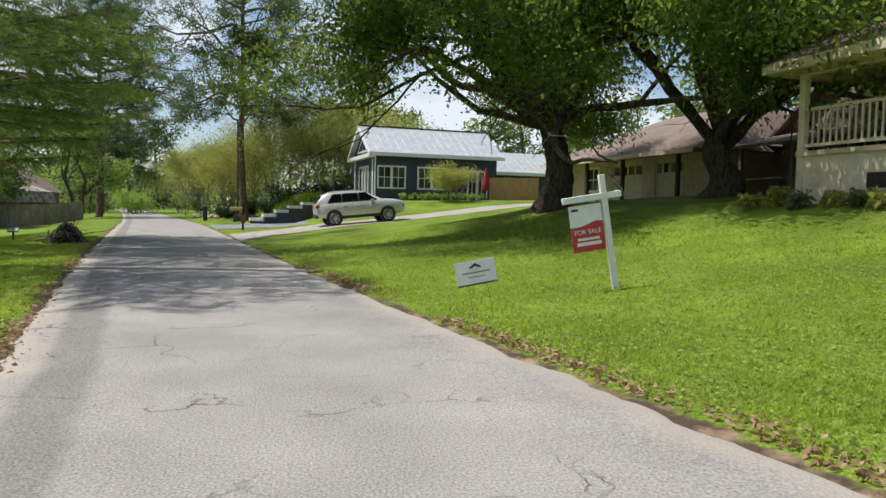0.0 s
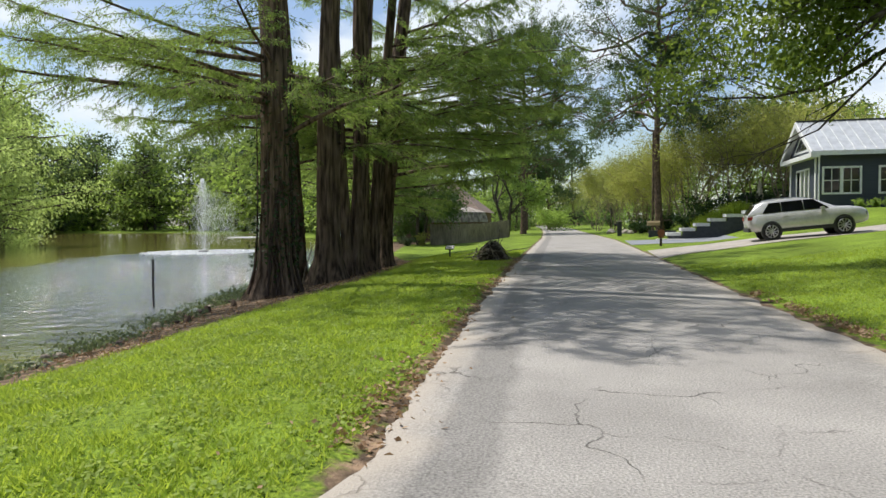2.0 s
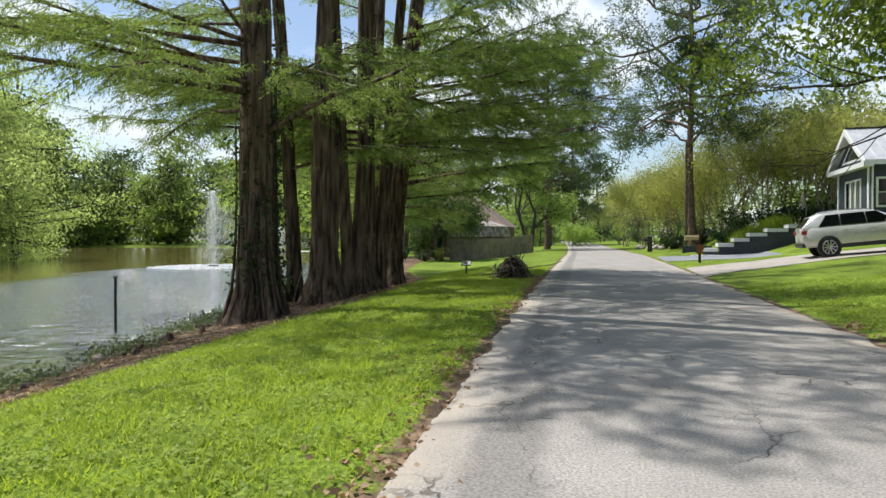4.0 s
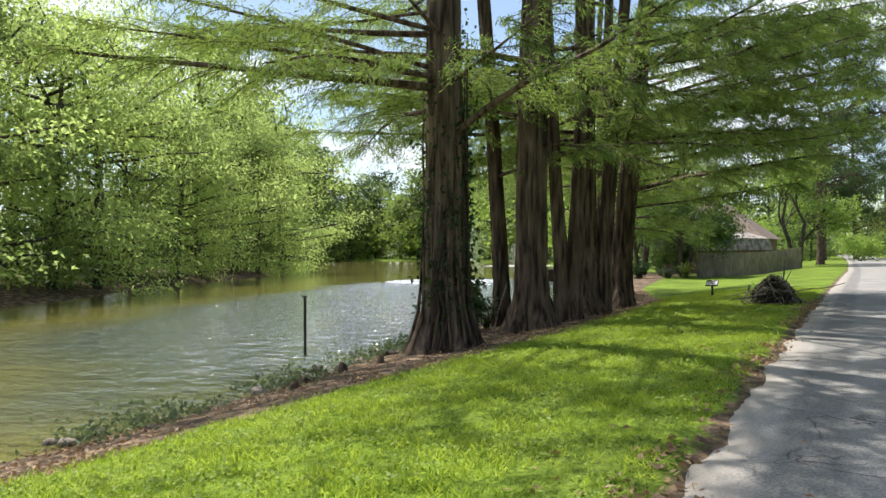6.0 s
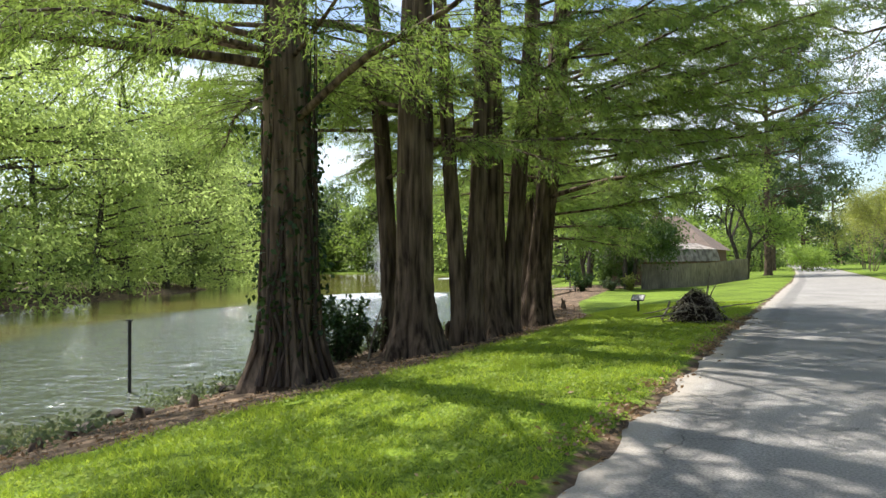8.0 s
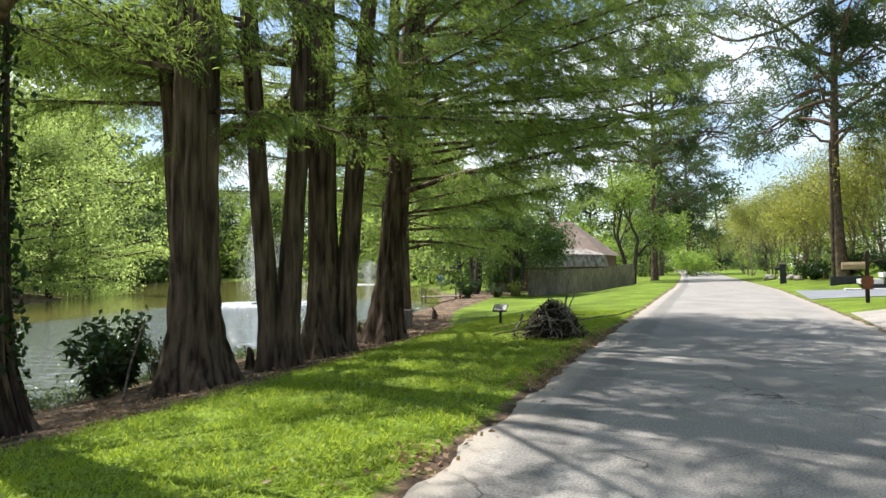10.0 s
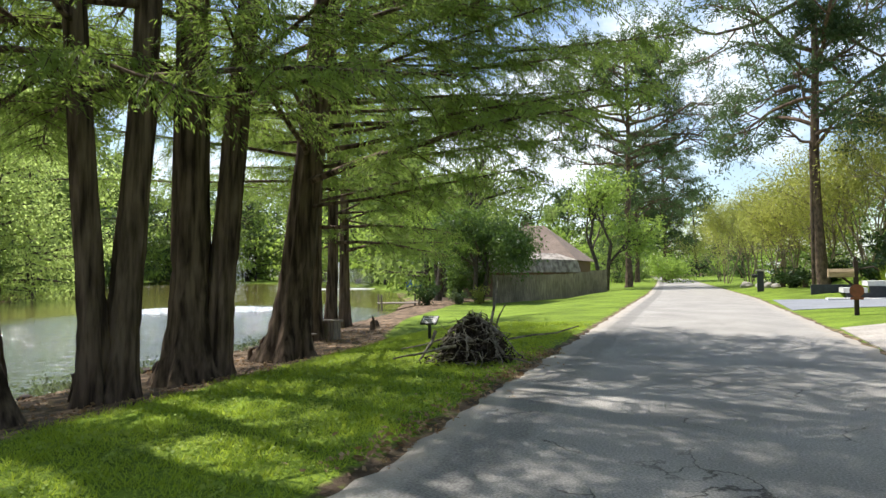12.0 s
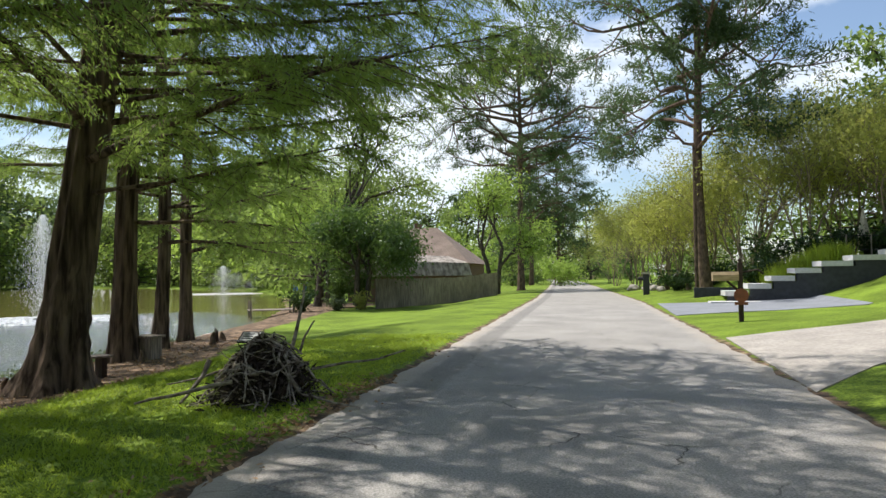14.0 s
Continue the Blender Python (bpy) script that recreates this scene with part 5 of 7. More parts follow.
def garage_house():
    xw, y0, y1, z0, ze, zr = 20.3, 22.6, 34.4, 1.7, 4.25, 6.6
    h = thing("garage_building", (xw, y0, z0), "tan garage building with grey-brown shingles and panelled doors", "house")
    h.matrix_world = Matrix()
    g = Geo()
    doors = [(4.5, 6.9, 0.45, 2.3), (7.9, 9.8, 0.45, 2.3)]
    m = wall_run(g, (xw, y1), (xw, y0), z0, ze, 0.2, doors + [(2.1, 3.2, 1.0, 2.1)])
    wall_run(g, (xw + 8, y1), (xw + 0.2, y1), z0, ze, 0.2)
    wall_run(g, (xw + 0.2, y0), (xw + 8, y0), z0, ze, 0.2)
    g.part("wall", M_TAN, h)
    window_in(h, m, 2.1, 3.2, 1.0, 2.1, panes=1)
    for u0, u1, v0, v1 in doors:
        d = Geo().box(u0, 0.06, v0, u1, 0.12, v1, 0, m).part("garage_door", M_CREAM, h, "cream panelled garage door")
        n = 4
        w = (u1 - u0) / n
        for i in range(n):
            Geo().box(u0 + i * w + 0.08, 0.045, v1 - 0.62, u0 + (i + 1) * w - 0.08, 0.058, v1 - 0.2, 0, m).part("pane", M_GLASS, d)
            for r in range(3):
                Geo().box(u0 + i * w + 0.06, 0.04, v0 + 0.08 + r * 0.36, u0 + (i + 1) * w - 0.06, 0.058, v0 + 0.38 + r * 0.36, 0, m).part("door_panel", M_CREAM, d)
    for y in (y1 - 0.3, 30.4, 27.3, 23.4):
        Geo().box(xw - 1.25, y, z0, xw - 1.1, y + 0.15, ze - 0.25).part("porch_post", M_CREAM if y > 34 else M_DARKWOOD, h)
    o = [(xw - 1.5, ze - 0.15), (xw + 4, zr), (xw + 4, zr + 0.14), (xw - 1.5, ze - 0.01)]
    v0, v1, v2, v3 = (xw - 1.5, y0 - 0.4, ze - 0.1), (xw - 1.5, y1 + 0.5, ze - 0.1), (xw + 9, y1 + 0.5, ze - 0.1), (xw + 9, y0 - 0.4, ze - 0.1)
    r0, r1 = (xw + 3.8, y0 + 1.5, zr), (xw + 3.8, y1 - 3.6, zr)
    vs = [v0, v1, v2, v3, r0, r1]
    Geo().add(vs, [(0, 4, 5, 1), (2, 5, 4, 3)]).add(vs, [(1, 5, 2), (3, 4, 0)]).add(vs[:4], [(0, 1, 2, 3)]).part("roof", M_SHINGLE, h)
    Geo().box(xw - 1.54, y0 - 0.4, ze - 0.26, xw - 1.504, y1 + 0.5, ze - 0.08).part("fascia", M_CREAM, h)
    b = thing("cottage", (22.8, 14, 2), "grey cottage with a shaded porch and a steep gable", "house")
    b.matrix_world = Matrix()
    X0, Y0, Y1 = 23.2, 14.5, 22.0
    g = Geo()
    ops = [(1.0, 2.0, 1.1, 2.4), (3.2, 4.2, 0.4, 2.5), (5.2, 6.4, 1.1, 2.4)]
    mm = wall_run(g, (X0, Y1), (X0, Y0), 1.8, 4.9, 0.2, ops)
    wall_run(g, (X0 + 7, Y1), (X0 + 0.2, Y1), 1.8, 4.9, 0.2)
    wall_run(g, (X0 + 0.2, Y0), (X0 + 7, Y0), 1.8, 4.9, 0.2)
    g.prism([(Y0, 4.9), (Y1, 4.9), ((Y0 + Y1) / 2, 7.9)], 0, X0, X0 + 0.2)
    g.part("wall", M_FENCE, b, "weathered grey boarded wall")
    for o in ops:
        window_in(b, mm, *o, panes=1)
    gable_roof(b, X0, Y0, X0 + 7, Y1, 4.9, 8.0, True, M_SHINGLE)
    Geo().prism([(X0 - 2.4, 4.2), (X0 - 0.01, 4.8), (X0 - 0.01, 4.9), (X0 - 2.4, 4.3)], 1, Y0 - 0.3, Y1 + 0.3).part("porch_roof", M_SHINGLE, b)
    for y in (Y0, Y0 + 2.4, Y0 + 4.8, Y1 - 0.15):
        Geo().box(X0 - 2.3, y, 1.7, X0 - 2.16, y + 0.14, 4.24).part("porch_post", M_FENCE, b)
    for z in (2.1, 2.9):
        Geo().box(X0 - 2.27, Y0 + 0.14, z, X0 - 2.2, Y1 - 0.15, z + 0.07).part("rail", M_FENCE, b)


garage_house()


def porch_house():
    h = thing("porch_house", (14.3, 13, 1.9), "cream house with a raised railed porch on a pale foundation", "house")
    h.matrix_world = Matrix()
    xf, yn, ys, zd = 14.3, 13.0, 1.0, 3.1
    Geo().box(xf, ys, 1.2, xf + 0.25, yn, zd - 0.12).box(xf + 0.25, yn - 0.25, 1.2, 24, yn, zd - 0.12).part("foundation", M_CREAM, h, "pale rendered foundation wall")
    Geo().box(xf - 0.08, ys, zd - 0.12, 24, yn + 0.08, zd).part("porch_deck", M_TAN, h)
    Geo().box(xf - 0.02, 10.55, 2.15, xf - 0.004, 11.15, 2.5).part("vent", M_BLACK, h, "dark foundation vent")
    Geo().box(xf - 0.05, yn - 0.12, 1.6, xf + 0.12, yn + 0.05, 5.1).part("porch_post", M_CREAM, h)
    for y in (9.4, 5.6):
        Geo().box(xf, y, zd, xf + 0.14, y + 0.14, 5.1).part("porch_post", M_CREAM, h)
    for z in (zd + 0.1, zd + 0.98):
        Geo().box(xf + 0.01, ys, z, xf + 0.1, yn - 0.12, z + 0.08).part("rail", M_CREAM, h)
    bal = Geo().box(xf + 0.035, 0, zd + 0.18, xf + 0.075, 0.04, zd + 0.98).mesh("baluster", M_CREAM)
    for i in range(70):
        y = yn - 0.32 - i * 0.165
        if y > ys:
            o = new("baluster", bal)
            o.parent = h
            o.location.y = y
    Geo().box(xf, ys, 4.95, xf + 0.16, yn + 0.05, 5.2).box(xf, yn - 0.1, 4.95, 24, yn + 0.05, 5.2).part("porch_beam", M_CREAM, h)
    g = Geo()
    wm = wall_run(g, (17.4, yn - 1.8), (17.4, ys), zd, 5.3, 0.2, [(1.5, 2.5, 0.1, 2.1), (4.5, 6.0, 0.8, 2.0)])
    wall_run(g, (24, yn - 1.8), (17.6, yn - 1.8), zd, 5.3, 0.2)
    g.part("wall", M_TAN, h)
    window_in(h, wm, 4.5, 6.0, 0.8, 2.0)
    Geo().box(17.5, yn - 4.2, zd, 17.56, yn - 3.35, zd + 2.05).part("door", M_RUST, h)
    Geo().prism([(xf - 0.7, 5.12), (21, 8.6), (21, 8.75), (xf - 0.7, 5.27)], 1, ys - 0.5, yn + 0.6).part("roof_slope", M_SHINGLE, h)
    Geo().box(xf - 0.74, ys - 0.5, 5.02, xf - 0.704, yn + 0.6, 5.26).part("fascia", M_CREAM, h)
    Geo().box(xf - 0.68, ys - 0.4, 5.0, 17.4, yn + 0.5, 5.04).part("soffit", M_TAN, h)
    Geo().prism([(xf - 0.6, 5.1), (21, 8.5), (24, 5.1)], 1, yn + 0.2, yn + 0.3).part("gable", M_TAN, h)


porch_house()


def shed_and_fence():
    f0, f1 = np.array((-15.2, 62.0)), np.array((-10.3, 77.5))
    f = thing("board_fence", (f0[0], f0[1], 0), "weathered grey vertical-board privacy fence", "fence")
    f.matrix_world = Matrix()
    L = float(np.linalg.norm(f1 - f0))
    d = (f1 - f0) / L
    ang = math.atan2(d[1], d[0])
    rng = np.random.RandomState(5)
    board = Geo().box(0, 0, 0, 0.135, 0.02, 1.0).mesh("board", M_FENCE)
    for i in range(int(L / 0.145)):
        p = f0 + d * i * 0.145
        o = new("board", board)
        o.parent = f
        o.matrix_local = pose(p[0], p[1], float(height(p[0], p[1])) - 0.05, 0, rng.normal() * 0.4, math.degrees(ang)) @ Matrix.Diagonal((1, 1, 1.92 + rng.normal() * 0.02, 1))
    back = np.array((-10.3, 77.5))
    for i in range(60):
        p = back + np.array((-0.98, 0.2)) * i * 0.145
        o = new("board", board)
        o.parent = f
        o.matrix_local = pose(p[0], p[1], float(height(p[0], p[1])) - 0.05, 0, 0, 168.5) @ Matrix.Diagonal((1, 1, 1.92, 1))
    for i in range(9):
        p = f0 + d * L * i / 8
        z = float(height(p[0], p[1]))
        Geo().box(-0.05, 0.03, -0.1, 0.05, 0.13, 1.9, 0, pose(p[0], p[1], z, 0, 0, math.degrees(ang))).part("post", M_FENCE, f)
    s = thing("shed", (-15, 74, 0), "low brown shed with a stained rounded gambrel roof", "shed")
    s.matrix_world = pose(-17.2, 70.3, -0.65, 0, 0, 72.5)
    Geo().box(0, 0, 0, 11.5, 0.15, 2.25).box(0, 4.0, 0, 11.5, 4.15, 2.25).box(0, 0.15, 0, 0.15, 4.0, 2.25).box(11.35, 0.15, 0, 11.5, 4.0, 2.25).part("wall", M_BROWNWALL, s)
    prof = [(-0.35, 2.2), (0.0, 3.35), (2.07, 4.0), (4.14, 3.35), (4.5, 2.2)]
    Geo().prism([(y, z) for y, z in prof], 0, -0.3, 11.8).part("roof", M_SHEDROOF, s, "stained grey gambrel roof")
    b = thing("brown_house", (-22, 96, 0), "brown brick house with hipped brown shingle roof", "house")
    b.matrix_world = Matrix()
    x0, y0, x1, y1 = -29.0, 93.0, -16.5, 103.0
    g = Geo()
    m = wall_run(g, (x0, y0), (x1, y0), -0.3, 3.0, 0.25, [(2, 3.4, 1.2, 2.6), (8, 9.6, 1.2, 2.6)])
    wall_run(g, (x1, y0 + 0.25), (x1, y1), -0.3, 3.0, 0.25)
    wall_run(g, (x0, y1), (x0, y0 + 0.25), -0.3, 3.0, 0.25)
    g.part("wall", M_BROWNWALL, b)
    window_in(b, m, 2, 3.4, 1.2, 2.6)
    window_in(b, m, 8, 9.6, 1.2, 2.6)
    xm, ym = (x0 + x1) / 2, (y0 + y1) / 2
    o = 0.5
    v = [(x0 - o, y0 - o, 2.9), (x1 + o, y0 - o, 2.9), (x1 + o, y1 + o, 2.9), (x0 - o, y1 + o, 2.9), (x0 + 4.5, ym, 7.2), (x1 - 4.5, ym, 7.2)]
    g = Geo()
    g.add(v, [(0, 1, 5, 4), (2, 3, 4, 5)]).add(v, [(1, 2, 5), (3, 0, 4)]).add(v[:4], [(3, 2, 1, 0)])
    g.part("roof", M_SHINGLE, b)
    Geo().box(xm - 1.5, ym + 1.4, 5.4, xm - 0.7, ym + 2.0, 7.9).part("chimney", M_BROWNWALL, b)
    f2 = thing("cedar_fence", (20.5, 47, 2), "new honey-coloured cedar board fence", "fence")
    f2.matrix_world = Matrix()
    bd = Geo().box(0, 0, 0, 0.14, 0.025, 1.75).mesh("board", M_CEDAR)
    for i in range(28):
        o = new("board", bd)
        o.parent = f2
        o.location = (20.9 + i * 0.146, 46.6, float(height(20.9 + i * 0.146, 46.6)) - 0.05)


shed_and_fence()


def stepped_wall():
    """A garden wall that steps up with the bank, each step capped in white."""
    s = thing("stepped_wall", (4.4, 55.8, 0), "charcoal garden wall rising in white-capped steps", "garden wall")
    s.matrix_world = Matrix()
    xs = [4.5, 5.5, 6.5, 7.5, 8.6, 9.9, 11.4, 16.0]
    tops = [0.62, 0.95, 1.3, 1.65, 1.95, 2.2, 2.45]
    for a, b, t in zip(xs, xs[1:], tops):
        Geo().box(a, 55.8, -0.1, b, 56.15, t - 0.24).part("wall_block", M_DARKWALL, s)
        Geo().box(a - 0.12, 55.74, t - 0.236, b - 0.124, 57.3, t).part("cap", M_CAP, s, "white concrete cap")
    Geo().box(3.6, 54.6, -0.05, 7.0, 55.6, 0.16).part("lowest_step", M_CAP, s)
    g = Geo().box(3.2, 57.6, 0.2, 5.2, 57.9, 0.75)
    tagged(g.part("planter_box", M_DARKWALL), "low black planter box beside the steps", "planter")


stepped_wall()


def suv():
    p = pose(6.2, 36.2, 0.50, 0, -5.6, -3) @ Matrix.Diagonal((0.98, 1, 1.05, 1))
    c = thing("car", (6.5, 36.6, 0.5), "silver-white five-door sport utility car parked on the driveway", "car")
    c.matrix_world = p
    L, W = 4.85, 0.94

    def loft(sections, name, mat, label=""):
        rows = []
        for x, zs in sections:
            half = [(y, z) for y, z in zs]
            rows.append([(x, y, z) for y, z in half] + [(x, -y, z) for y, z in half[::-1]])
        v = np.array(rows, float)
        n, k = v.shape[:2]
        i, j = np.meshgrid(np.arange(n - 1), np.arange(k), indexing="ij")
        jj = (j + 1) % k
        f = np.stack([i * k + j, (i + 1) * k + j, (i + 1) * k + jj, i * k + jj], -1).reshape(-1, 4)
        g = Geo().add(v, f)
        for r, fl in ((0, True), (n - 1, False)):
            g.add(np.vstack([v[r], v[r].mean(0)]), [(q, (q + 1) % k, k) if fl else ((q + 1) % k, q, k) for q in range(k)])
        o = g.part(name, mat, c, label, True)
        return o
    body = []
    for x, w, lo, belt, hood in ((0.0, 0.72, 0.6, 1.0, 1.06), (0.08, 0.87, 0.44, 1.04, 1.12), (0.4, 0.93, 0.38, 1.07, 1.14), (1.2, 0.945, 0.34, 1.07, 1.14), (2.4, 0.945, 0.34, 1.06, 1.13), (3.4, 0.945, 0.34, 1.05, 1.16), (4.2, 0.93, 0.36, 1.0, 1.10), (4.6, 0.88, 0.4, 0.92, 1.02), (4.8, 0.74, 0.46, 0.82, 0.90), (4.88, 0.6, 0.52, 0.74, 0.80)):
        body.append((x, [(0.0, lo - 0.02), (w * 0.9, lo), (w, lo + 0.15), (w, (lo + belt) / 2), (w * 0.97, belt), (w * 0.86, hood), (0.0, hood + 0.03)]))
    loft(body, "body", M_CARPAINT)
    cab = []
    for x, w, z in ((0.04, 0.74, 1.14), (0.40, 0.66, 1.52), (0.75, 0.67, 1.62), (1.6, 0.68, 1.68), (2.3, 0.67, 1.66), (2.75, 0.66, 1.56), (3.65, 0.80, 1.13)):
        cab.append((x, [(0.0, 1.05), (0.86, 1.05), (0.85, 1.12), (w + (0.82 - w) * (1.77 - z), z - 0.08), (w * 0.9, z), (0.0, z + 0.02)]))
    loft(cab, "cabin", M_CARPAINT)
    for s in (1, -1):
        for a, b, ta, tb in ((0.62, 1.38, 0.92, 1.38), (1.42, 2.3, 1.42, 2.27), (2.34, 3.3, 2.31, 2.7)):
            y0, y1 = s * 0.874, s * 0.76
            g = Geo().add([(a, y0, 1.13), (b, y0, 1.13), (tb, y1, 1.55), (ta, y1, 1.55), (a, y0 * 0.96, 1.13), (b, y0 * 0.96, 1.13), (tb, y1 * 0.95, 1.55), (ta, y1 * 0.95, 1.55)],
                          [(0, 1, 2, 3), (7, 6, 5, 4), (0, 4, 5, 1), (3, 2, 6, 7), (1, 5, 6, 2), (0, 3, 7, 4)])
            g.part("side_window", M_CARGLASS, c)
        Geo().box(0.9, s * 0.90 - 0.045, 0.30, 4.0, s * 0.90 + 0.06, 0.44).part("sill", M_TRIM, c)
        Geo().box(-0.015, s * 0.62 - 0.2, 0.9, 0.3, s * 0.62 + s * 0.27 + 0.02, 1.04).part("tail_light", M_REDLAMP, c)
        Geo().box(4.55, s * 0.62 - 0.14, 0.68, 4.78, s * 0.62 + 0.14, 0.82).part("headlight", M_CARGLASS, c)
        Geo().box(2.95, s * 0.98 - 0.09, 1.05, 3.1, s * 0.98 + 0.09, 1.2).part("mirror", M_CARPAINT, c)
        for x in (1.55, 2.45):
            Geo().box(x - 0.1, s * 0.955 - 0.012, 0.93, x + 0.1, s * 0.955 + 0.012, 0.96).part("door_handle", M_CARPAINT, c)
        Geo().tube([(0.8, s * 0.6, 1.65), (1.1, s * 0.6, 1.70), (2.1, s * 0.6, 1.69), (2.5, s * 0.6, 1.62)], 0.02, 6).part("roof_rail", M_ALLOY, c)
        for x in (0.92, 3.82):
            t = Geo()
            a = np.linspace(0, 2 * np.pi, 25)
            Geo().tube([(x, s * 0.80, 0.36), (x, s * 0.951, 0.36)], 0.43, 24).part("wheel_arch", M_TRIM, c)
            for r0, y in ((0.37, 0.0),):
                t.tube([(x, s * 0.74, 0.36), (x, s * 0.76, 0.36), (x, s * 0.955, 0.36), (x, s * 0.975, 0.36)], [0.33, 0.37, 0.37, 0.33], 28)
            tyre = t.part("wheel", M_RUBBER, c, smooth=False)
            rim = Geo()
            for q in range(10):
                an = q * 2 * math.pi / 10
                rim.tube([(x, s * 0.985, 0.36), (x + 0.25 * math.cos(an), s * 0.985, 0.36 + 0.25 * math.sin(an))], 0.022, 5)
            rim.tube([(x + 0.255 * math.cos(q), s * 0.983, 0.36 + 0.255 * math.sin(q)) for q in a], 0.018, 5, cap=False)
            rim.part("rim", M_ALLOY, tyre)
    Geo().add([(3.5, -0.72, 1.10), (3.5, 0.72, 1.10), (2.80, 0.6, 1.56), (2.80, -0.6, 1.56), (3.48, -0.7, 1.06), (3.48, 0.7, 1.06), (2.78, 0.6, 1.52), (2.78, -0.6, 1.52)], [(0, 1, 2, 3), (7, 6, 5, 4), (0, 4, 5, 1), (3, 2, 6, 7), (1, 5, 6, 2), (0, 3, 7, 4)]).part("windscreen", M_CARGLASS, c)
    Geo().add([(0.03, -0.66, 1.15), (0.03, 0.66, 1.15), (0.36, 0.58, 1.5), (0.36, -0.58, 1.5), (0.11, -0.66, 1.14), (0.11, 0.66, 1.14), (0.33, 0.58, 1.5), (0.33, -0.58, 1.5)], [(3, 2, 1, 0), (4, 5, 6, 7), (1, 5, 4, 0), (7, 6, 2, 3), (2, 6, 5, 1), (4, 7, 3, 0)]).part("rear_window", M_CARGLASS, c)
    Geo().box(-0.02, -0.8, 0.4, 0.1, 0.8, 0.56).part("bumper", M_TRIM, c)


suv()


# ---- signs, boxes and posts ----
def for_sale_sign():
    z = float(height(6.4, 9.25))
    s = thing("for_sale_sign", (6.4, 9.25, z), "white wooden signpost with a hanging red and white board", "sign")
    s.matrix_world = pose(6.4, 9.25, z, 0, -9.5, -14)
    rounded(Geo().box(-0.046, -0.046, -0.3, 0.046, 0.046, 1.86).part("post", M_WHITE, s), 0.008)
    rounded(Geo().box(-0.68, -0.05, 1.47, 0.28, 0.05, 1.57).part("arm", M_WHITE, s), 0.008)
    m = Matrix.Translation((-0.34, -0.02, 0))
    for x in (-0.52, -0.12):
        Geo().tube([(x, 0, 1.47), (x, 0, 1.42)], 0.008, 6).part("hanger", M_DARKMETAL, s)
    b = Geo().box(-0.6, -0.012, 1.08, -0.07, 0.012, 1.42).part("board", M_WHITE, s, "white upper half of the board")
    red = [(-0.6, 0.68), (-0.07, 0.68), (-0.07, 1.14), (-0.2, 1.15), (-0.4, 1.09), (-0.6, 1.05)]
    Geo().prism(red, 1, -0.016, 0.016).part("red_panel", M_RED, s, "red lower half of the board")
    face = pose(-0.335, -0.0185, 1.0, 90, 0, 0)
    bars_text("FOR SALE", 0.105, M_WHITE, s, pose(-0.335, -0.0185, 0.99, 90, 0, 0))
    for k, (w, hh) in enumerate(((0.36, 0.04), (0.4, 0.055))):
        Geo().box(-0.335 - w / 2, -0.02, 0.86 - k * 0.085, -0.335 + w / 2, -0.017, 0.86 - k * 0.085 + hh).part("lettering_bar", M_WHITE, s)
    Geo().box(-0.56, -0.016, 1.33, -0.45, -0.013, 1.37).part("lettering_bar", M_BLACK, s)


def yard_sign():
    x, y = 3.75, 8.35
    z = float(height(x, y))
    s = thing("yard_sign", (x, y, z), "small white corrugated yard sign on wire legs", "sign")
    s.matrix_world = pose(x - 0.08, y, z + 0.13, 0, -11, -16)
    b = Geo().box(-0.27, -0.006, 0.33, 0.27, 0.006, 0.66).part("board", M_WHITE, s)
    Geo().box(-0.27, -0.009, 0.33, 0.27, -0.0065, 0.352).part("dark_edge_bar", M_DARKWALL, s)
    Geo().prism([(-0.08, 0.575), (0.0, 0.625), (0.08, 0.575), (0.08, 0.555), (0.0, 0.605), (-0.08, 0.555)], 1, -0.009, -0.0065).part("roof_mark", M_BLACK, s)
    Geo().box(-0.19, -0.009, 0.49, 0.19, -0.0065, 0.51).part("lettering_bar", M_FENCE, s)
    Geo().box(-0.12, -0.009, 0.435, 0.12, -0.0065, 0.448).part("lettering_bar", M_FENCE, s)
    for q in (-0.13, 0.13):
        Geo().tube([(q, 0, -0.3), (q, 0, 0.34)], 0.0025, 5).part("wire_leg", M_DARKMETAL, s)


def mailbox():
    x, y = 2.85, 41.6
    z = float(height(x, y))
    s = thing("mailbox", (x, y, z), "sun-bleached wooden mailbox on a dark post with a round red plate", "mailbox")
    s.matrix_world = pose(x, y, z, 0, 0, 0)
    rounded(Geo().box(-0.06, -0.06, -0.3, 0.06, 0.06, 1.62).part("post", M_DARKWOOD, s), 0.01)
    Geo().tube([(0, 0, 1.62), (0, 0, 1.70), (0, 0, 1.74)], [0.03, 0.05, 0.01], 8).part("finial", M_DARKWOOD, s)
    b = Geo().prism([(-0.12, 1.12), (0.12, 1.12), (0.12, 1.28), (0.08, 1.37), (-0.08, 1.37), (-0.12, 1.28)], 0, -0.72, -0.05).part("box", M_TANBOX, s, "sun-bleached tan box")
    Geo().tube([(-0.05, 0, 0.85), (-0.35, 0, 1.12)], 0.035, 6).part("brace", M_DARKWOOD, s)
    Geo().tube([(0.0, -0.075, 0.72), (0.0, -0.1, 0.72)], 0.19, 20).part("round_plate", M_RUST, s)
    Geo().box(-0.17, -0.1, 0.46, 0.17, -0.07, 0.54).part("name_plate", M_RUST, s)
    Geo().tube([(0.06, 0, 1.35), (0.45, 0, 1.42)], 0.03, 6).tube([(0.45, 0, 1.42), (0.6, 0, 1.3)], 0.03, 6).part("bracket", M_DARKWOOD, s)


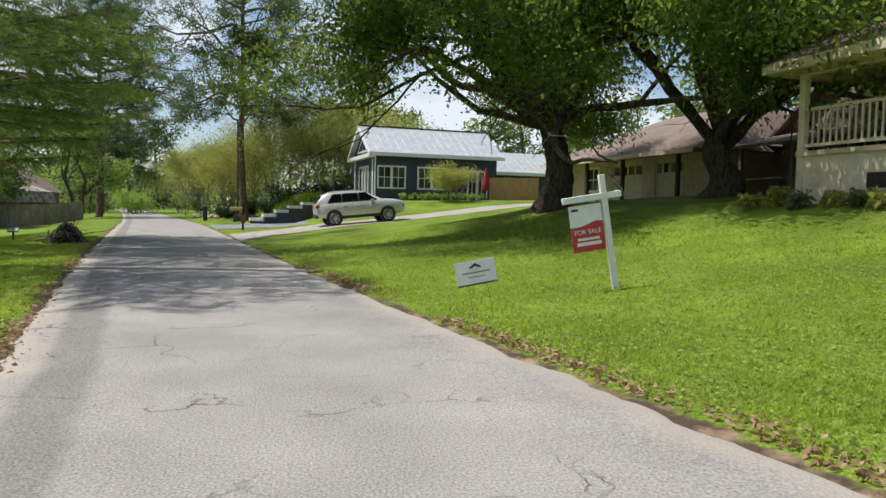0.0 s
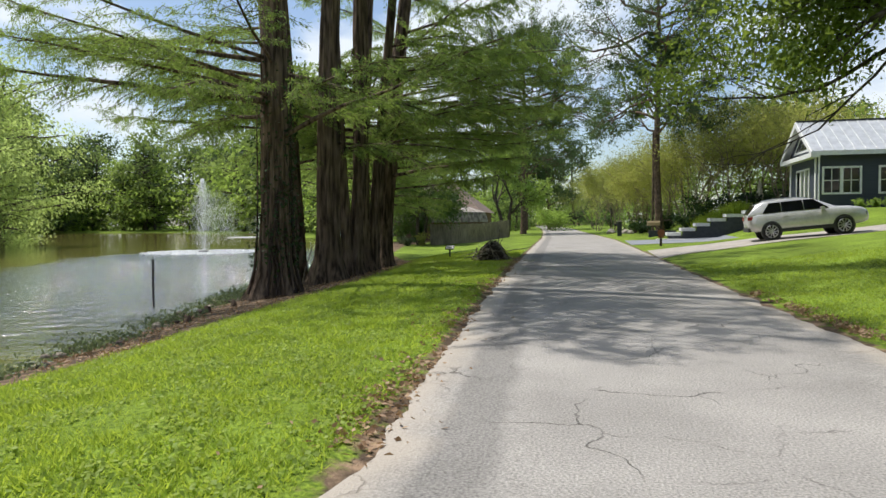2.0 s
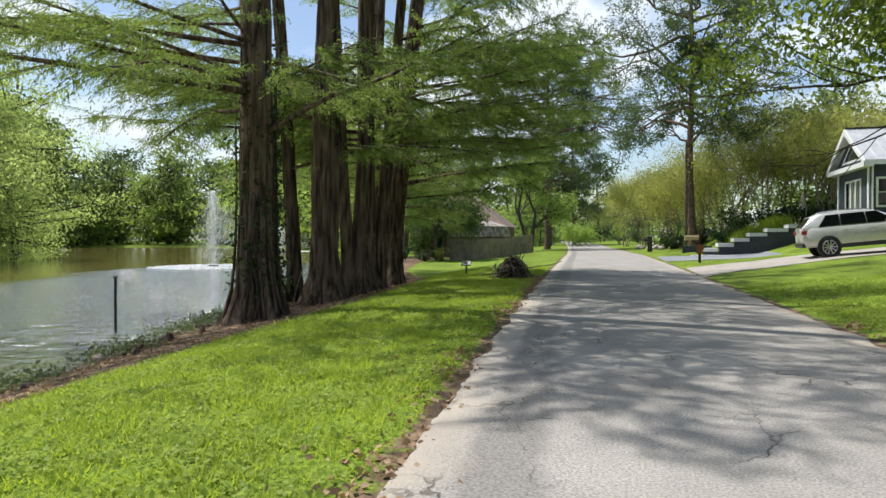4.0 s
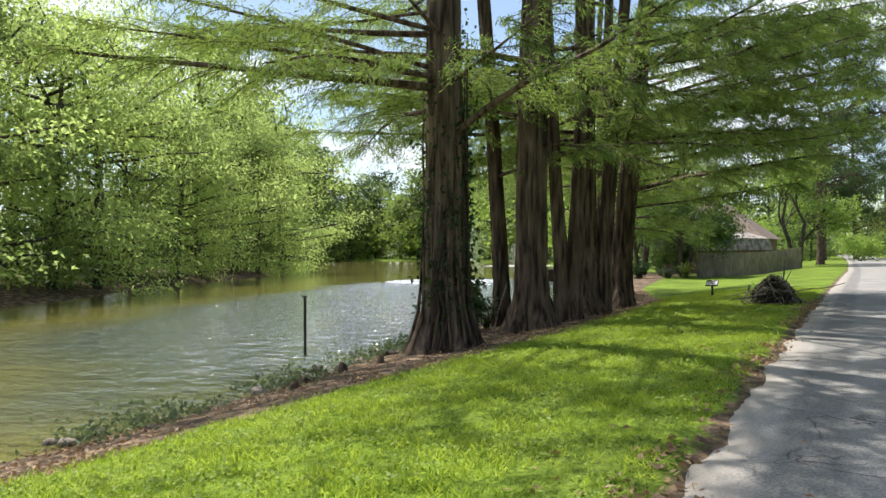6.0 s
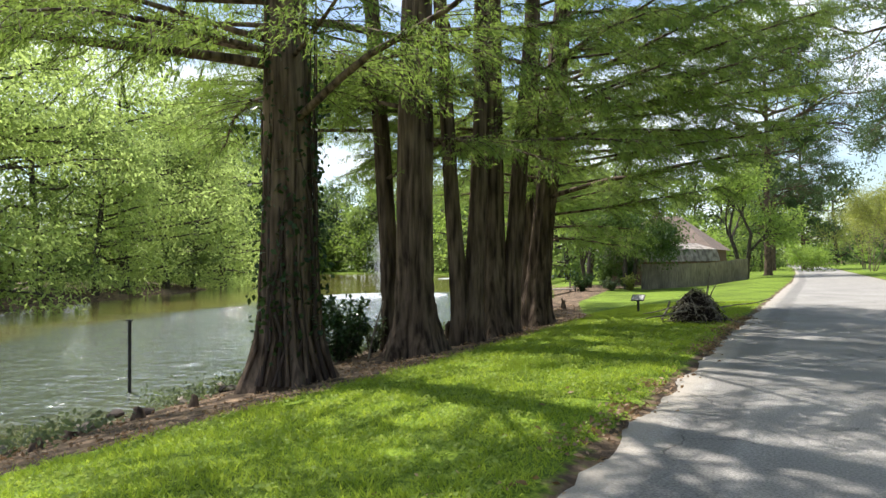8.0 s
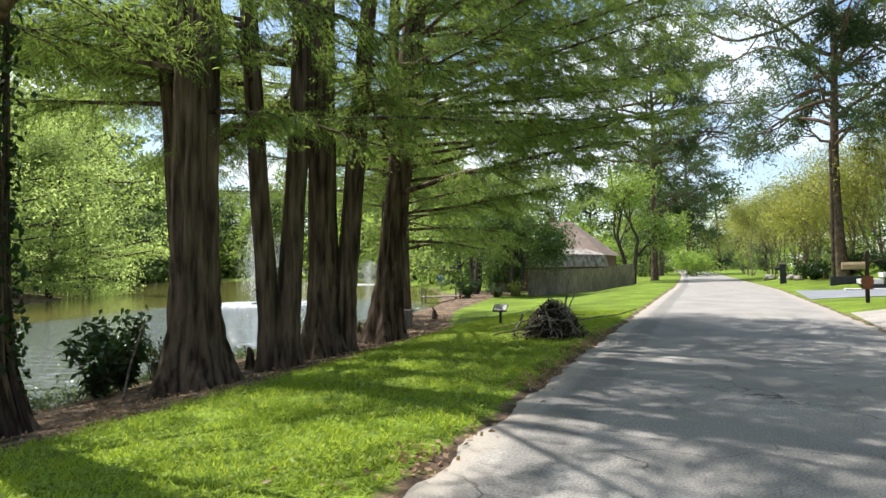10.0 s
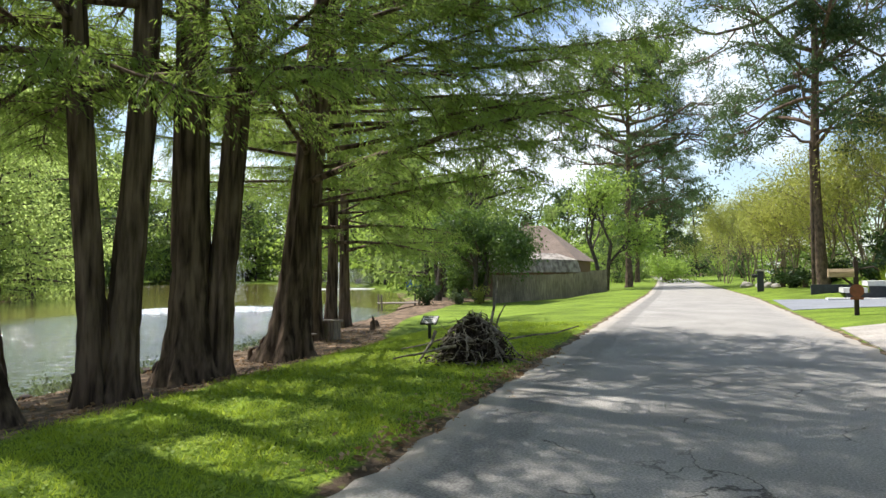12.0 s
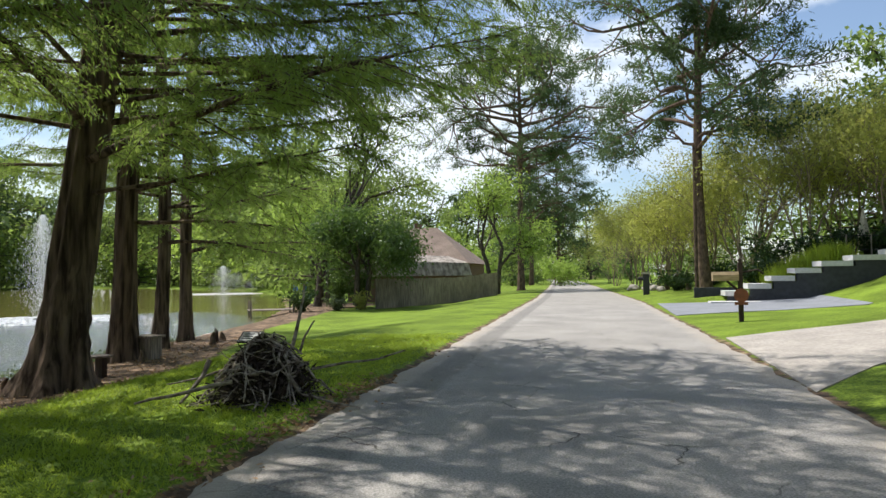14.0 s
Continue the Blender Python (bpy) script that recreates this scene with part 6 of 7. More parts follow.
def pillar_box():
    x, y = 1.25, 68.3
    z = float(height(x, y))
    s = thing("mailbox", (x, y, z), "grey pillar mailbox with a pale cap", "mailbox")
    s.matrix_world = pose(x, y, z)
    rounded(Geo().box(-0.2, -0.2, -0.2, 0.2, 0.2, 1.35).part("pillar", M_DARKWALL, s), 0.02)
    rounded(Geo().box(-0.27, -0.27, 1.35, 0.27, 0.27, 1.45).part("cap", M_CONCRETE, s), 0.02)
    Geo().tube([(-0.5, 0, 1.05), (-0.2, 0, 1.05)], 0.12, 12).part("box", M_DARKMETAL, s)


def plaque():
    x, y = -6.95, 32.8
    z = float(height(x, y))
    s = thing("plaque_stand", (x, y, z), "small tilted information plaque on a black post", "sign")
    s.matrix_world = pose(x, y, z, 0, 0, 0)
    Geo().box(-0.03, -0.03, -0.2, 0.03, 0.03, 0.42).part("post", M_DARKMETAL, s)
    m = pose(0, 0, 0.46, 38, 0, 0)
    rounded(Geo().box(-0.2, -0.14, -0.02, 0.2, 0.14, 0.02, 0, m).part("frame", M_DARKMETAL, s), 0.006)
    Geo().box(-0.165, -0.105, 0.0205, 0.165, 0.105, 0.024, 0, m).part("panel", M_CAP, s, "pale printed panel")
    for k in range(3):
        Geo().box(-0.13, 0.05 - k * 0.06, 0.0245, 0.08, 0.075 - k * 0.06, 0.026, 0, m).part("lettering_bar", M_DARKWALL, s)


def lake_pole():
    s = Geo().tube([(0, 0, -0.9), (0.01, 0, 0.0), (0.0, 0.01, 0.7), (0.02, 0, 1.32)], 0.03, 10)
    s.tube([(-0.08, 0, 1.30), (0.1, 0, 1.31)], 0.018, 6)
    o = s.part("lake_pole", M_DARKMETAL, smooth=True)
    o.matrix_world = pose(-12.3, 19.2, WATER_Z)
    tagged(o, "thin dark metal pole standing in shallow water", "pole")


def utility_pole():
    z = float(height(3.85, 64.0))
    s = thing("utility_pole", (3.85, 63.0, z), "slim brown wooden pole beside the lane", "pole")
    Geo().tube([(0, 0, -0.5), (0.02, 0, 4), (0.05, 0, 8.6)], [0.11, 0.1, 0.085], 10).part("shaft", M_PINEBARK, s, smooth=True)


def brush_pile():
    rng = np.random.RandomState(9)
    cx, cy = -4.35, 28.75
    z = float(height(cx, cy))
    s = thing("brush_pile", (cx, cy, z), "heap of dry grey-brown sticks and cut branches", "brush pile")

    def dome(p):
        return 0.8 * np.maximum(0.0, 1 - np.hypot(p[:, 0] / 0.72, p[:, 1] / 0.8) ** 1.4) + 0.02
    # cut branches lying over the heap, with side shoots
    for i in range(30):
        a = rng.uniform(0, 6.283)
        r = rng.uniform(0.1, 0.5)
        mid = np.array((math.cos(a) * r, math.sin(a) * r * 1.1))
        az = rng.uniform(0, 6.283)
        ln = rng.uniform(0.6, 1.25)
        t = np.linspace(-0.5, 0.5, 9)
        kink = np.cumsum(rng.normal(size=9) * 0.045)
        xy = mid + np.outer(t * ln, (math.cos(az), math.sin(az))) + np.outer(kink, (-math.sin(az), math.cos(az)))
        pts = np.column_stack([xy, np.zeros(9)])
        h = dome(pts)
        pts[:, 2] = np.maximum(0.02, 0.75 * h + 0.25 * h.mean() + rng.uniform(-0.08, 0.07))
        r0 = rng.choice((0.008, 0.011, 0.014, 0.024))
        ob = Geo().tube(pts, np.linspace(r0, r0 * 0.45, 9), 6).part("branch", M_STICK, s, smooth=True)
        for k in range(rng.randint(0, 3)):
            j = rng.randint(3, 8)
            d = unit(pts[j] - pts[j - 1]) + rng.normal(size=3) * 0.5
            q, _ = bend(pts[j], d, rng.uniform(0.2, 0.45), 4, rng, 0.18, -0.05)
            q[:, 2] = np.maximum(q[:, 2], 0.012)
            Geo().tube(q, np.linspace(r0 * 0.5, 0.005, 5), 5).part("shoot", M_STICK, ob, smooth=True)
    # thin sticks packed below them
    for i in range(90):
        a = rng.uniform(0, 6.283)
        r = 0.55 * rng.rand() ** 0.6
        p = np.array((math.cos(a) * r, math.sin(a) * r * 1.12, 0.0))
        d = unit(np.append(rng.normal(size=2), rng.uniform(-0.3, 0.3)))
        pts, _ = bend(p - d * 0.3, d, rng.uniform(0.35, 0.8), 5, rng, 0.2, 0.0)
        pts[:, 2] = np.clip(pts[:, 2] + rng.uniform(0.1, 0.8) * dome(p[None, :])[0], 0.012, dome(pts) + 0.04)
        Geo().tube(pts, np.linspace(rng.uniform(0.008, 0.016), 0.005, 6), 5).part("stick", M_STICK, s, smooth=True)
    # the long ones that stick out
    for base, way, ln, r in (((0.15, 0.35, 0.55), (0.05, 0.2, 1.0), 0.85, 0.026), ((0.2, 0.45, 0.5), (0.25, 0.3, 1.0), 0.45, 0.018), ((0.45, 0.3, 0.34), (1.0, 0.2, 0.03), 1.25, 0.02),
                             ((0.35, -0.1, 0.12), (1.0, -0.1, 0.0), 1.0, 0.018), ((-0.1, -0.55, 0.3), (-0.85, -0.5, -0.2), 1.0, 0.028), ((-0.5, 0.0, 0.36), (-1.0, -0.15, -0.22), 0.8, 0.02), ((-0.55, -0.3, 0.5), (-0.2, -0.35, -0.8), 0.6, 0.03)):
        pts, _ = bend(base, way, ln, 6, rng, 0.1, 0)
        pts[:, 2] = np.maximum(pts[:, 2], 0.02)
        Geo().tube(pts, np.linspace(r, r * 0.5, 7), 6).part("branch", M_STICK, s, smooth=True)
    lf = Geo()
    n = 3800
    q = rng.normal(size=(n, 3)) * np.array((0.23, 0.26, 1.0))
    q[:, 2] = rng.uniform(0.02, 0.9, n) * dome(q)
    leaf_quads(lf, q, rng.normal(size=(n, 3)), 0.15, 0.03, rng, 0.1)
    lf.part("twig_mass", M_DARKWOOD, s, "dark mass of dry twigs and leaves")


for make in (for_sale_sign, yard_sign, mailbox, pillar_box, plaque, lake_pole, utility_pole, brush_pile):
    make()


# ---- fountains ----
def fountain(x, y, tall, wide, seed, label):
    rng = np.random.RandomState(seed)
    s = thing("fountain", (x, y, WATER_Z), label, "fountain")
    n = 7000
    g = Geo()
    q = rng.rand(n) ** 0.8
    z = tall * q
    spread_r = 0.05 + wide * (np.sin(np.pi * np.clip(q, 0, 1) ** 0.75) * 0.8 + 0.06) * np.abs(rng.normal(size=n)) * 0.5
    az = rng.uniform(0, 6.283, n)
    c = np.stack([np.cos(az) * spread_r, np.sin(az) * spread_r, z], -1)
    # fine drops that the breeze carries off
    k = 2600
    w = rng.rand(k)
    drift = np.stack([0.3 + w * wide * 1.6 + rng.normal(size=k) * 0.3, rng.normal(size=k) * wide * 0.4, tall * (0.85 - 0.75 * w * rng.rand(k)) * rng.rand(k) ** 0.4], -1)
    c = np.vstack([c, drift])
    n += k
    leaf_quads(g, c, np.array((0, 0, -1.0)) + rng.normal(size=(n, 3)) * 0.2, 0.13, 0.018, rng)
    g.part("spray", M_SPRAY, s, "white falling spray")
    Geo().tube([(0, 0, -0.3), (0, 0, 0.12)], [0.5, 0.4], 14).part("float", M_TRIM, s)


fountain(-33, 54, 6.2, 1.7, 51, "tall white water jet in the lake")
fountain(-62, 118, 4.5, 3.5, 52, "wide white fountain far across the lake")


# ---- shore and lawn details ----
def cypress_knees():
    rng = np.random.RandomState(14)
    spots = [(-9.6, 17.6), (-9.3, 18.3), (-10.0, 20.4), (-10.2, 20.9), (-10.4, 27.2), (-10.1, 27.8), (-10.3, 28.3), (-10.6, 31.0), (-10.2, 31.4), (-10.9, 31.8), (-11.6, 33.0), (-11.2, 35.2), (-12.2, 39.6), (-12.6, 40.4), (-12.9, 41.2), (-9.5, 16.6), (-9.0, 15.9), (-10.9, 29.4), (-11.3, 30.2), (-9.8, 25.9)]
    for x, y in spots:
        h = rng.uniform(0.22, 0.55) if y > 24 else rng.uniform(0.1, 0.22)
        r = rng.uniform(0.05, 0.09)
        pts = np.array([(0, 0, -0.12), (0, 0, h * 0.3), (rng.normal() * 0.02, rng.normal() * 0.02, h * 0.75), (rng.normal() * 0.03, rng.normal() * 0.03, h), (0, 0, h * 1.04)])
        o = Geo().tube(pts, [r * 2.0, r * 1.2, r * 0.85, r * 0.5, 0.01], 9).part("cypress_knee", M_BARK, smooth=True)
        o.matrix_world = pose(x, y, on_ground(x, y))
        tagged(o, "brown woody cypress knee rising from the bank", "cypress knee", "knees on the shore")


def ivy_on_trunk():
    """Leaves and stems that cling to the first large trunk."""
    rng = np.random.RandomState(15)
    s = thing("ivy", (-8.95, 19.9, on_ground(-8.95, 19.9)), "dark ivy with hanging stems clinging to the trunk", "climbing plant")
    st = []
    for i in range(36):
        a = rng.uniform(0, 6.283)
        g = Geo()
        hs = np.linspace(0.1, rng.uniform(2.5, 6.5), 9)
        r = 0.40 + 0.34 * np.exp(-hs / 0.65) + 0.06
        aa = a + np.cumsum(rng.normal(size=9) * 0.12)
        q = hs / 25
        pts = np.stack([np.cos(aa) * r + 0.2 * q, np.sin(aa) * r, hs], -1)
        g.tube(pts, np.linspace(rng.uniform(0.02, 0.05), 0.01, 9), 6).part("stem", M_BARK if i % 2 else M_DARKWOOD, s, smooth=True)
        st.append(pts)
    n = 1900
    p = np.vstack(st)
    p = p[p[:, 2] > 0.8]
    c = p[rng.randint(0, len(p), n)] + rng.normal(size=(n, 3)) * np.array((0.1, 0.1, 0.25))
    lf = Geo()
    leaf_quads(lf, c, rng.normal(size=(n, 3)) + np.array((0, 0, -0.4)), 0.11, 0.08, rng, 0.1)
    lf.part("foliage", M_IVY, s)


cypress_knees()
ivy_on_trunk()
bush(-11.0, 23.9, 61, 1.35, 0.75, M_IVY, 900, 0.2, "dark glossy broad-leaved bush on the lake bank")
bush(-10.7, 23.1, 62, 1.0, 0.6, M_IVY, 600, 0.18, "dark glossy broad-leaved bush on the lake bank")
bush(-10.9, 24.6, 63, 0.9, 0.5, M_WEED, 300, 0.14, "sparse leafy shoots on the lake bank")
bush(-11.4, 30.2, 64, 0.8, 0.5, M_WEED, 260, 0.14, "sparse leafy shoots on the lake bank")
bush(-15.6, 60.2, 65, 1.1, 0.8, M_MYRTLE, 700, 0.2, "yellowish shrub at the end of the lawn")
bush(-18.2, 57.5, 66, 1.3, 1.2, M_IVY, 700, 0.24, "dark bush at the water's edge")
bush(-16.6, 59.0, 67, 0.9, 0.9, M_WEED, 500, 0.2, "pale green bush at the water's edge")
for i, (x, y, hh) in enumerate([(13.55, 12.9, 0.5), (13.35, 12.2, 0.4), (13.7, 11.5, 0.3), (13.7, 10.8, 0.36), (13.5, 10.1, 0.4), (13.7, 9.2, 0.35), (13.2, 13.5, 0.4)]):
    bush(x, y, 70 + i, hh, 0.34, M_WEED if i % 2 else M_MYRTLE, 260, 0.22, "pale green garden plant at the porch foundation", "garden_plant", "plants along the porch")
for i in range(9):
    bush(14.6 + i * 0.75, 47.6, 90 + i, 0.55, 0.5, M_BROAD, 260, 0.18, "low green shrub along the dark house", "garden_plant", "shrubs along the dark house")
for i, (x, y, hh, w) in enumerate([(6.4, 59.2, 1.5, 1.6), (9.5, 60.0, 1.8, 2.0), (12.2, 60.5, 1.8, 2.0), (3.4, 70.5, 1.3, 1.4), (5.6, 69.5, 1.6, 1.6), (7.6, 61.5, 2.2, 1.8), (15.0, 60.0, 1.6, 1.8)]):
    bush(x, y, 110 + i, hh, w, M_IVY, 900, 0.3, "dark green hedge shrub behind the stepped wall", "hedge_shrub", "shrubs behind the wall")


def blade_clump(name, pts, h, w, mat, label, category, rng, lean=0.35, kind="stuff"):
    n = len(pts)
    a = rng.uniform(0, 6.283, n)
    side = np.stack([np.cos(a), np.sin(a), np.zeros(n)], -1) * w * rng.uniform(0.7, 1.3, (n, 1))
    tip = np.stack([rng.normal(size=n) * lean, rng.normal(size=n) * lean, np.ones(n)], -1) * h * rng.uniform(0.5, 1.3, (n, 1))
    v = np.stack([pts - side, pts + side, pts + tip], 1).reshape(-1, 3)
    g = Geo().add(v, np.arange(3 * n).reshape(n, 3))
    return tagged(g.part(name, mat), label, category, kind=kind)


def tufts(x, y, seed):
    """Uneven growth from 0 to 1, in patches a hand to an arm across."""
    rng = np.random.RandomState(seed)
    v = np.zeros(len(x))
    for k in range(14):
        f, a, ph = rng.uniform(3.0, 22.0), rng.uniform(0, 6.283), rng.uniform(0, 6.283)
        v += np.sin(f * (x * math.cos(a) + y * math.sin(a)) + ph)
    return np.clip(0.5 + v / 11.0, 0, 1)


def lawn_blades():
    rng = np.random.RandomState(19)
    n = 400000
    x = rng.uniform(-9.6, -1.5, n)
    y = 3.6 + 34.4 * rng.rand(n) ** 1.35
    edge = np.interp(y, [0, 12, 15, 19, 23, 29, 34, 38], [-7.0, -7.0, -7.2, -6.8, -7.0, -7.8, -8.6, -10.7])
    tall = tufts(x, y, 4)
    keep = (x < road_left(y) - 0.12 - 0.25 * rng.rand(n) ** 2) & (x > edge - 0.15 + rng.normal(size=n) * 0.2) & (rng.rand(n) < 0.3 + 0.9 * tall)
    x, y, tall = x[keep], y[keep], tall[keep]
    blade_clump("lawn_grass", np.stack([x, y, height(x, y) - 0.012], -1), (0.03 + 0.06 * tall)[:, None], 0.008, M_BLADE, "short bright green mown grass beside the lake", "grass", rng, 0.7)
    n = 210000
    y = 2.2 + 24 * rng.rand(n) ** 2.2
    x = road_right(y) + 0.1 + rng.rand(n) * 9.0
    tall = tufts(x, y, 5)
    keep = ((x - 4.4) ** 2 + (y - 2.0) ** 2 > 0.9 * rng.rand(n) + 0.4) & (x > road_right(y) + 0.15 + 0.3 * rng.rand(n) ** 2) & (rng.rand(n) < 0.3 + 0.9 * tall)
    x, y, tall = x[keep], y[keep], tall[keep]
    blade_clump("lawn_grass", np.stack([x, y, height(x, y) - 0.012], -1), (0.03 + 0.06 * tall)[:, None], 0.008, M_BLADE, "short bright green mown grass on the sloping lawn", "grass", rng, 0.7)


def lawn_clover():
    """Low broad-leaved weeds scattered through the mown grass."""
    rng = np.random.RandomState(20)
    n = 26000
    x = rng.uniform(-8.0, -1.6, n)
    y = 3.6 + 26 * rng.rand(n) ** 1.6
    edge = np.interp(y, [0, 12, 15, 19, 23, 29, 34], [-7.0, -7.0, -7.2, -6.8, -7.0, -7.8, -8.6])
    keep = (x < road_left(y) - 0.2) & (x > edge) & (tufts(x * 0.35, y * 0.35, 6) > rng.uniform(0.3, 0.75, n))
    x, y = x[keep], y[keep]
    y2 = 2.5 + 20 * rng.rand(9000) ** 1.8
    x2 = road_right(y2) + 0.3 + rng.rand(9000) * 8.0
    x, y = np.concatenate([x, x2]), np.concatenate([y, y2])
    x, y = np.repeat(x, 3), np.repeat(y, 3)
    x, y = x + rng.normal(size=len(x)) * 0.02, y + rng.normal(size=len(x)) * 0.02
    c = np.stack([x, y, height(x, y) + rng.uniform(0.02, 0.055, len(x))], -1)
    g = Geo()
    leaf_quads(g, c, rng.normal(size=(len(x), 3)) * np.array((1, 1, 0.3)), 0.04, 0.034, rng, 0.1)
    tagged(g.part("clover", M_CLOVER), "pale green clover and weeds in the mown lawn", "weeds", kind="stuff")


def litter():
    """Dead leaves and bits along the edges of the lane and under the cypresses."""
    rng = np.random.RandomState(23)
    n = 5200
    y = rng.uniform(3, 36, n)
    x = road_left(y) - 0.12 + np.where(rng.rand(n) < 0.75, rng.normal(size=n) * 0.13, rng.normal(size=n) * 0.35)
    m = 3200
    y2 = rng.uniform(2.0, 18, m)
    x2 = road_right(y2) + 0.12 + np.abs(rng.normal(size=m)) * 0.16
    k = 9000
    y3 = rng.uniform(11, 42, k)
    e3 = np.interp(y3, [0, 12, 15, 19, 23, 29, 34, 38, 45], [-7.0, -7.0, -7.2, -6.8, -7.0, -7.8, -8.6, -10.7, -13.8])
    x3 = e3 - rng.rand(k) * np.clip(e3 + 0.3 - np.interp(y3, [4, 11, 15, 20, 25, 30, 36, 43], [-9.2, -9.1, -9.7, -11, -12.2, -13.2, -14.2, -16.2]), 0.3, 5)
    x, y = np.concatenate([x, x2, x3]), np.concatenate([y, y2, y3])
    patch = np.array([noise.noise((v * 0.35, w * 0.35, 7)) + 0.5 * noise.noise((v * 1.6, w * 1.6, 3)) for v, w in zip(x, y)])
    keep = patch > rng.normal(size=len(x)) * 0.15 - 0.02
    x, y = x[keep], y[keep]
    c = np.stack([x, y, height(x, y) + 0.035 * rng.rand(len(x)) + 0.008], -1)
    d = rng.normal(size=(len(x), 3)) * np.array((1, 1, 0.25))
    g = Geo()
    leaf_quads(g, c, d, 0.07, 0.035, rng, 0.1)
    tagged(g.part("leaf_litter", M_LITTER), "brown dead leaves strewn along the edges", "leaf litter", kind="stuff")


def shore_plants():
    rng = np.random.RandomState(27)
    n = 9000
    y = rng.uniform(6, 42, n)
    sh = np.interp(y, [4, 11, 15, 20, 25, 30, 36, 43], [-9.2, -9.1, -9.7, -11.0, -12.2, -13.2, -14.2, -16.2])
    patch = np.array([noise.noise((0, v * 0.7, 2)) for v in y])
    keep = patch > -0.12
    y, sh = y[keep], sh[keep]
    x = sh + rng.normal(size=len(y)) * 0.42 + 0.25
    z = np.maximum(height(x, y), WATER_Z)
    c = np.stack([x, y, z + np.abs(rng.normal(size=len(y))) * 0.10], -1)
    g = Geo()
    leaf_quads(g, c, rng.normal(size=(len(y), 3)) + np.array((0, 0, 0.7)), 0.11, 0.05, rng, 0.2)
    tagged(g.part("shore_weeds", M_WEED), "pale green weeds along the waterline", "weeds", kind="stuff")
    k = 420
    y = rng.uniform(7, 42, k)
    x = np.interp(y, [4, 11, 15, 20, 25, 30, 36, 43], [-9.2, -9.1, -9.7, -11.0, -12.2, -13.2, -14.2, -16.2]) + 0.35 + rng.normal(size=k) * 0.35
    for q in range(0, 60):
        r = rng.uniform(0.06, 0.16)
        v = bmesh.new()
        bmesh.ops.create_icosphere(v, subdivisions=2, radius=r)
        for w in v.verts:
            w.co *= 1 + 0.3 * noise.noise(w.co * 9 + Vector((q, 0, 0)))
            w.co.z *= 0.6
        me = bpy.data.meshes.new("shore_stone")
        v.to_mesh(me)
        v.free()
        me.materials.append(M_DARKWOOD if q % 3 else M_STICK)
        o = new("shore_stone", me)
        o.matrix_world = pose(x[q], y[q], max(on_ground(x[q], y[q]), WATER_Z) + r * 0.2, 0, 0, rng.uniform(0, 360))
        tagged(o, "dark clod of root and stone at the waterline", "stone", "stones along the shore")


def shore_furniture():
    x, y = -11.7, 36.05
    z = on_ground(x, y)
    s = thing("wooden_bin", (x, y, z), "small weathered wooden post box with a flat lid", "box")
    for dx in (-0.18, 0.0, 0.18):
        rounded(Geo().box(dx - 0.085, -0.2, -0.1, dx + 0.085, 0.2, 0.52).part("board", M_FENCE, s), 0.008)
    rounded(Geo().box(-0.33, -0.26, 0.524, 0.33, 0.26, 0.58).part("lid", M_FENCE, s), 0.008)
    x, y = -10.6, 32.6
    s = thing("bench", (x, y, on_ground(x, y)), "low pale wooden bench beside the cypresses", "bench")
    s.matrix_world = pose(x, y, on_ground(x, y), 0, 0, 62)
    for k in range(3):
        rounded(Geo().box(-0.6, -0.2 + k * 0.14, 0.4, 0.6, -0.08 + k * 0.14, 0.44).part("slat", M_FENCE, s), 0.006)
    for q in (-0.45, 0.45):
        Geo().box(q - 0.05, -0.18, -0.2, q + 0.05, 0.18, 0.396).part("leg", M_DARKWOOD, s)
    x, y = -12.6, 32.2
    s = thing("nest_box", (x, y, on_ground(x, y)), "dark wooden nest box on a thin post at the bank", "nest box")
    Geo().tube([(0, 0, -0.5), (0, 0, 1.0)], 0.025, 8).part("post", M_DARKMETAL, s)
    rounded(Geo().box(-0.17, -0.13, 1.0, 0.17, 0.13, 1.45).part("box", M_DARKWOOD, s), 0.01)
    Geo().box(-0.22, -0.18, 1.452, 0.22, 0.18, 1.5).part("lid", M_FENCE, s)
    Geo().box(-0.22, -0.15, 0.92, 0.22, 0.15, 0.95).part("shelf", M_FENCE, s)
    st = Geo().tube([(0, 0, -0.1), (0.12, 0.05, 0.5), (0.32, 0.12, 1.15), (0.36, 0.12, 1.25)], [0.022, 0.02, 0.016, 0.01], 7).part("leaning_branch", M_STICK, smooth=True)
    st.matrix_world = pose(-9.45, 22.55, on_ground(-9.45, 22.55))
    tagged(st, "pale bare branch leaning against a trunk", "branch")


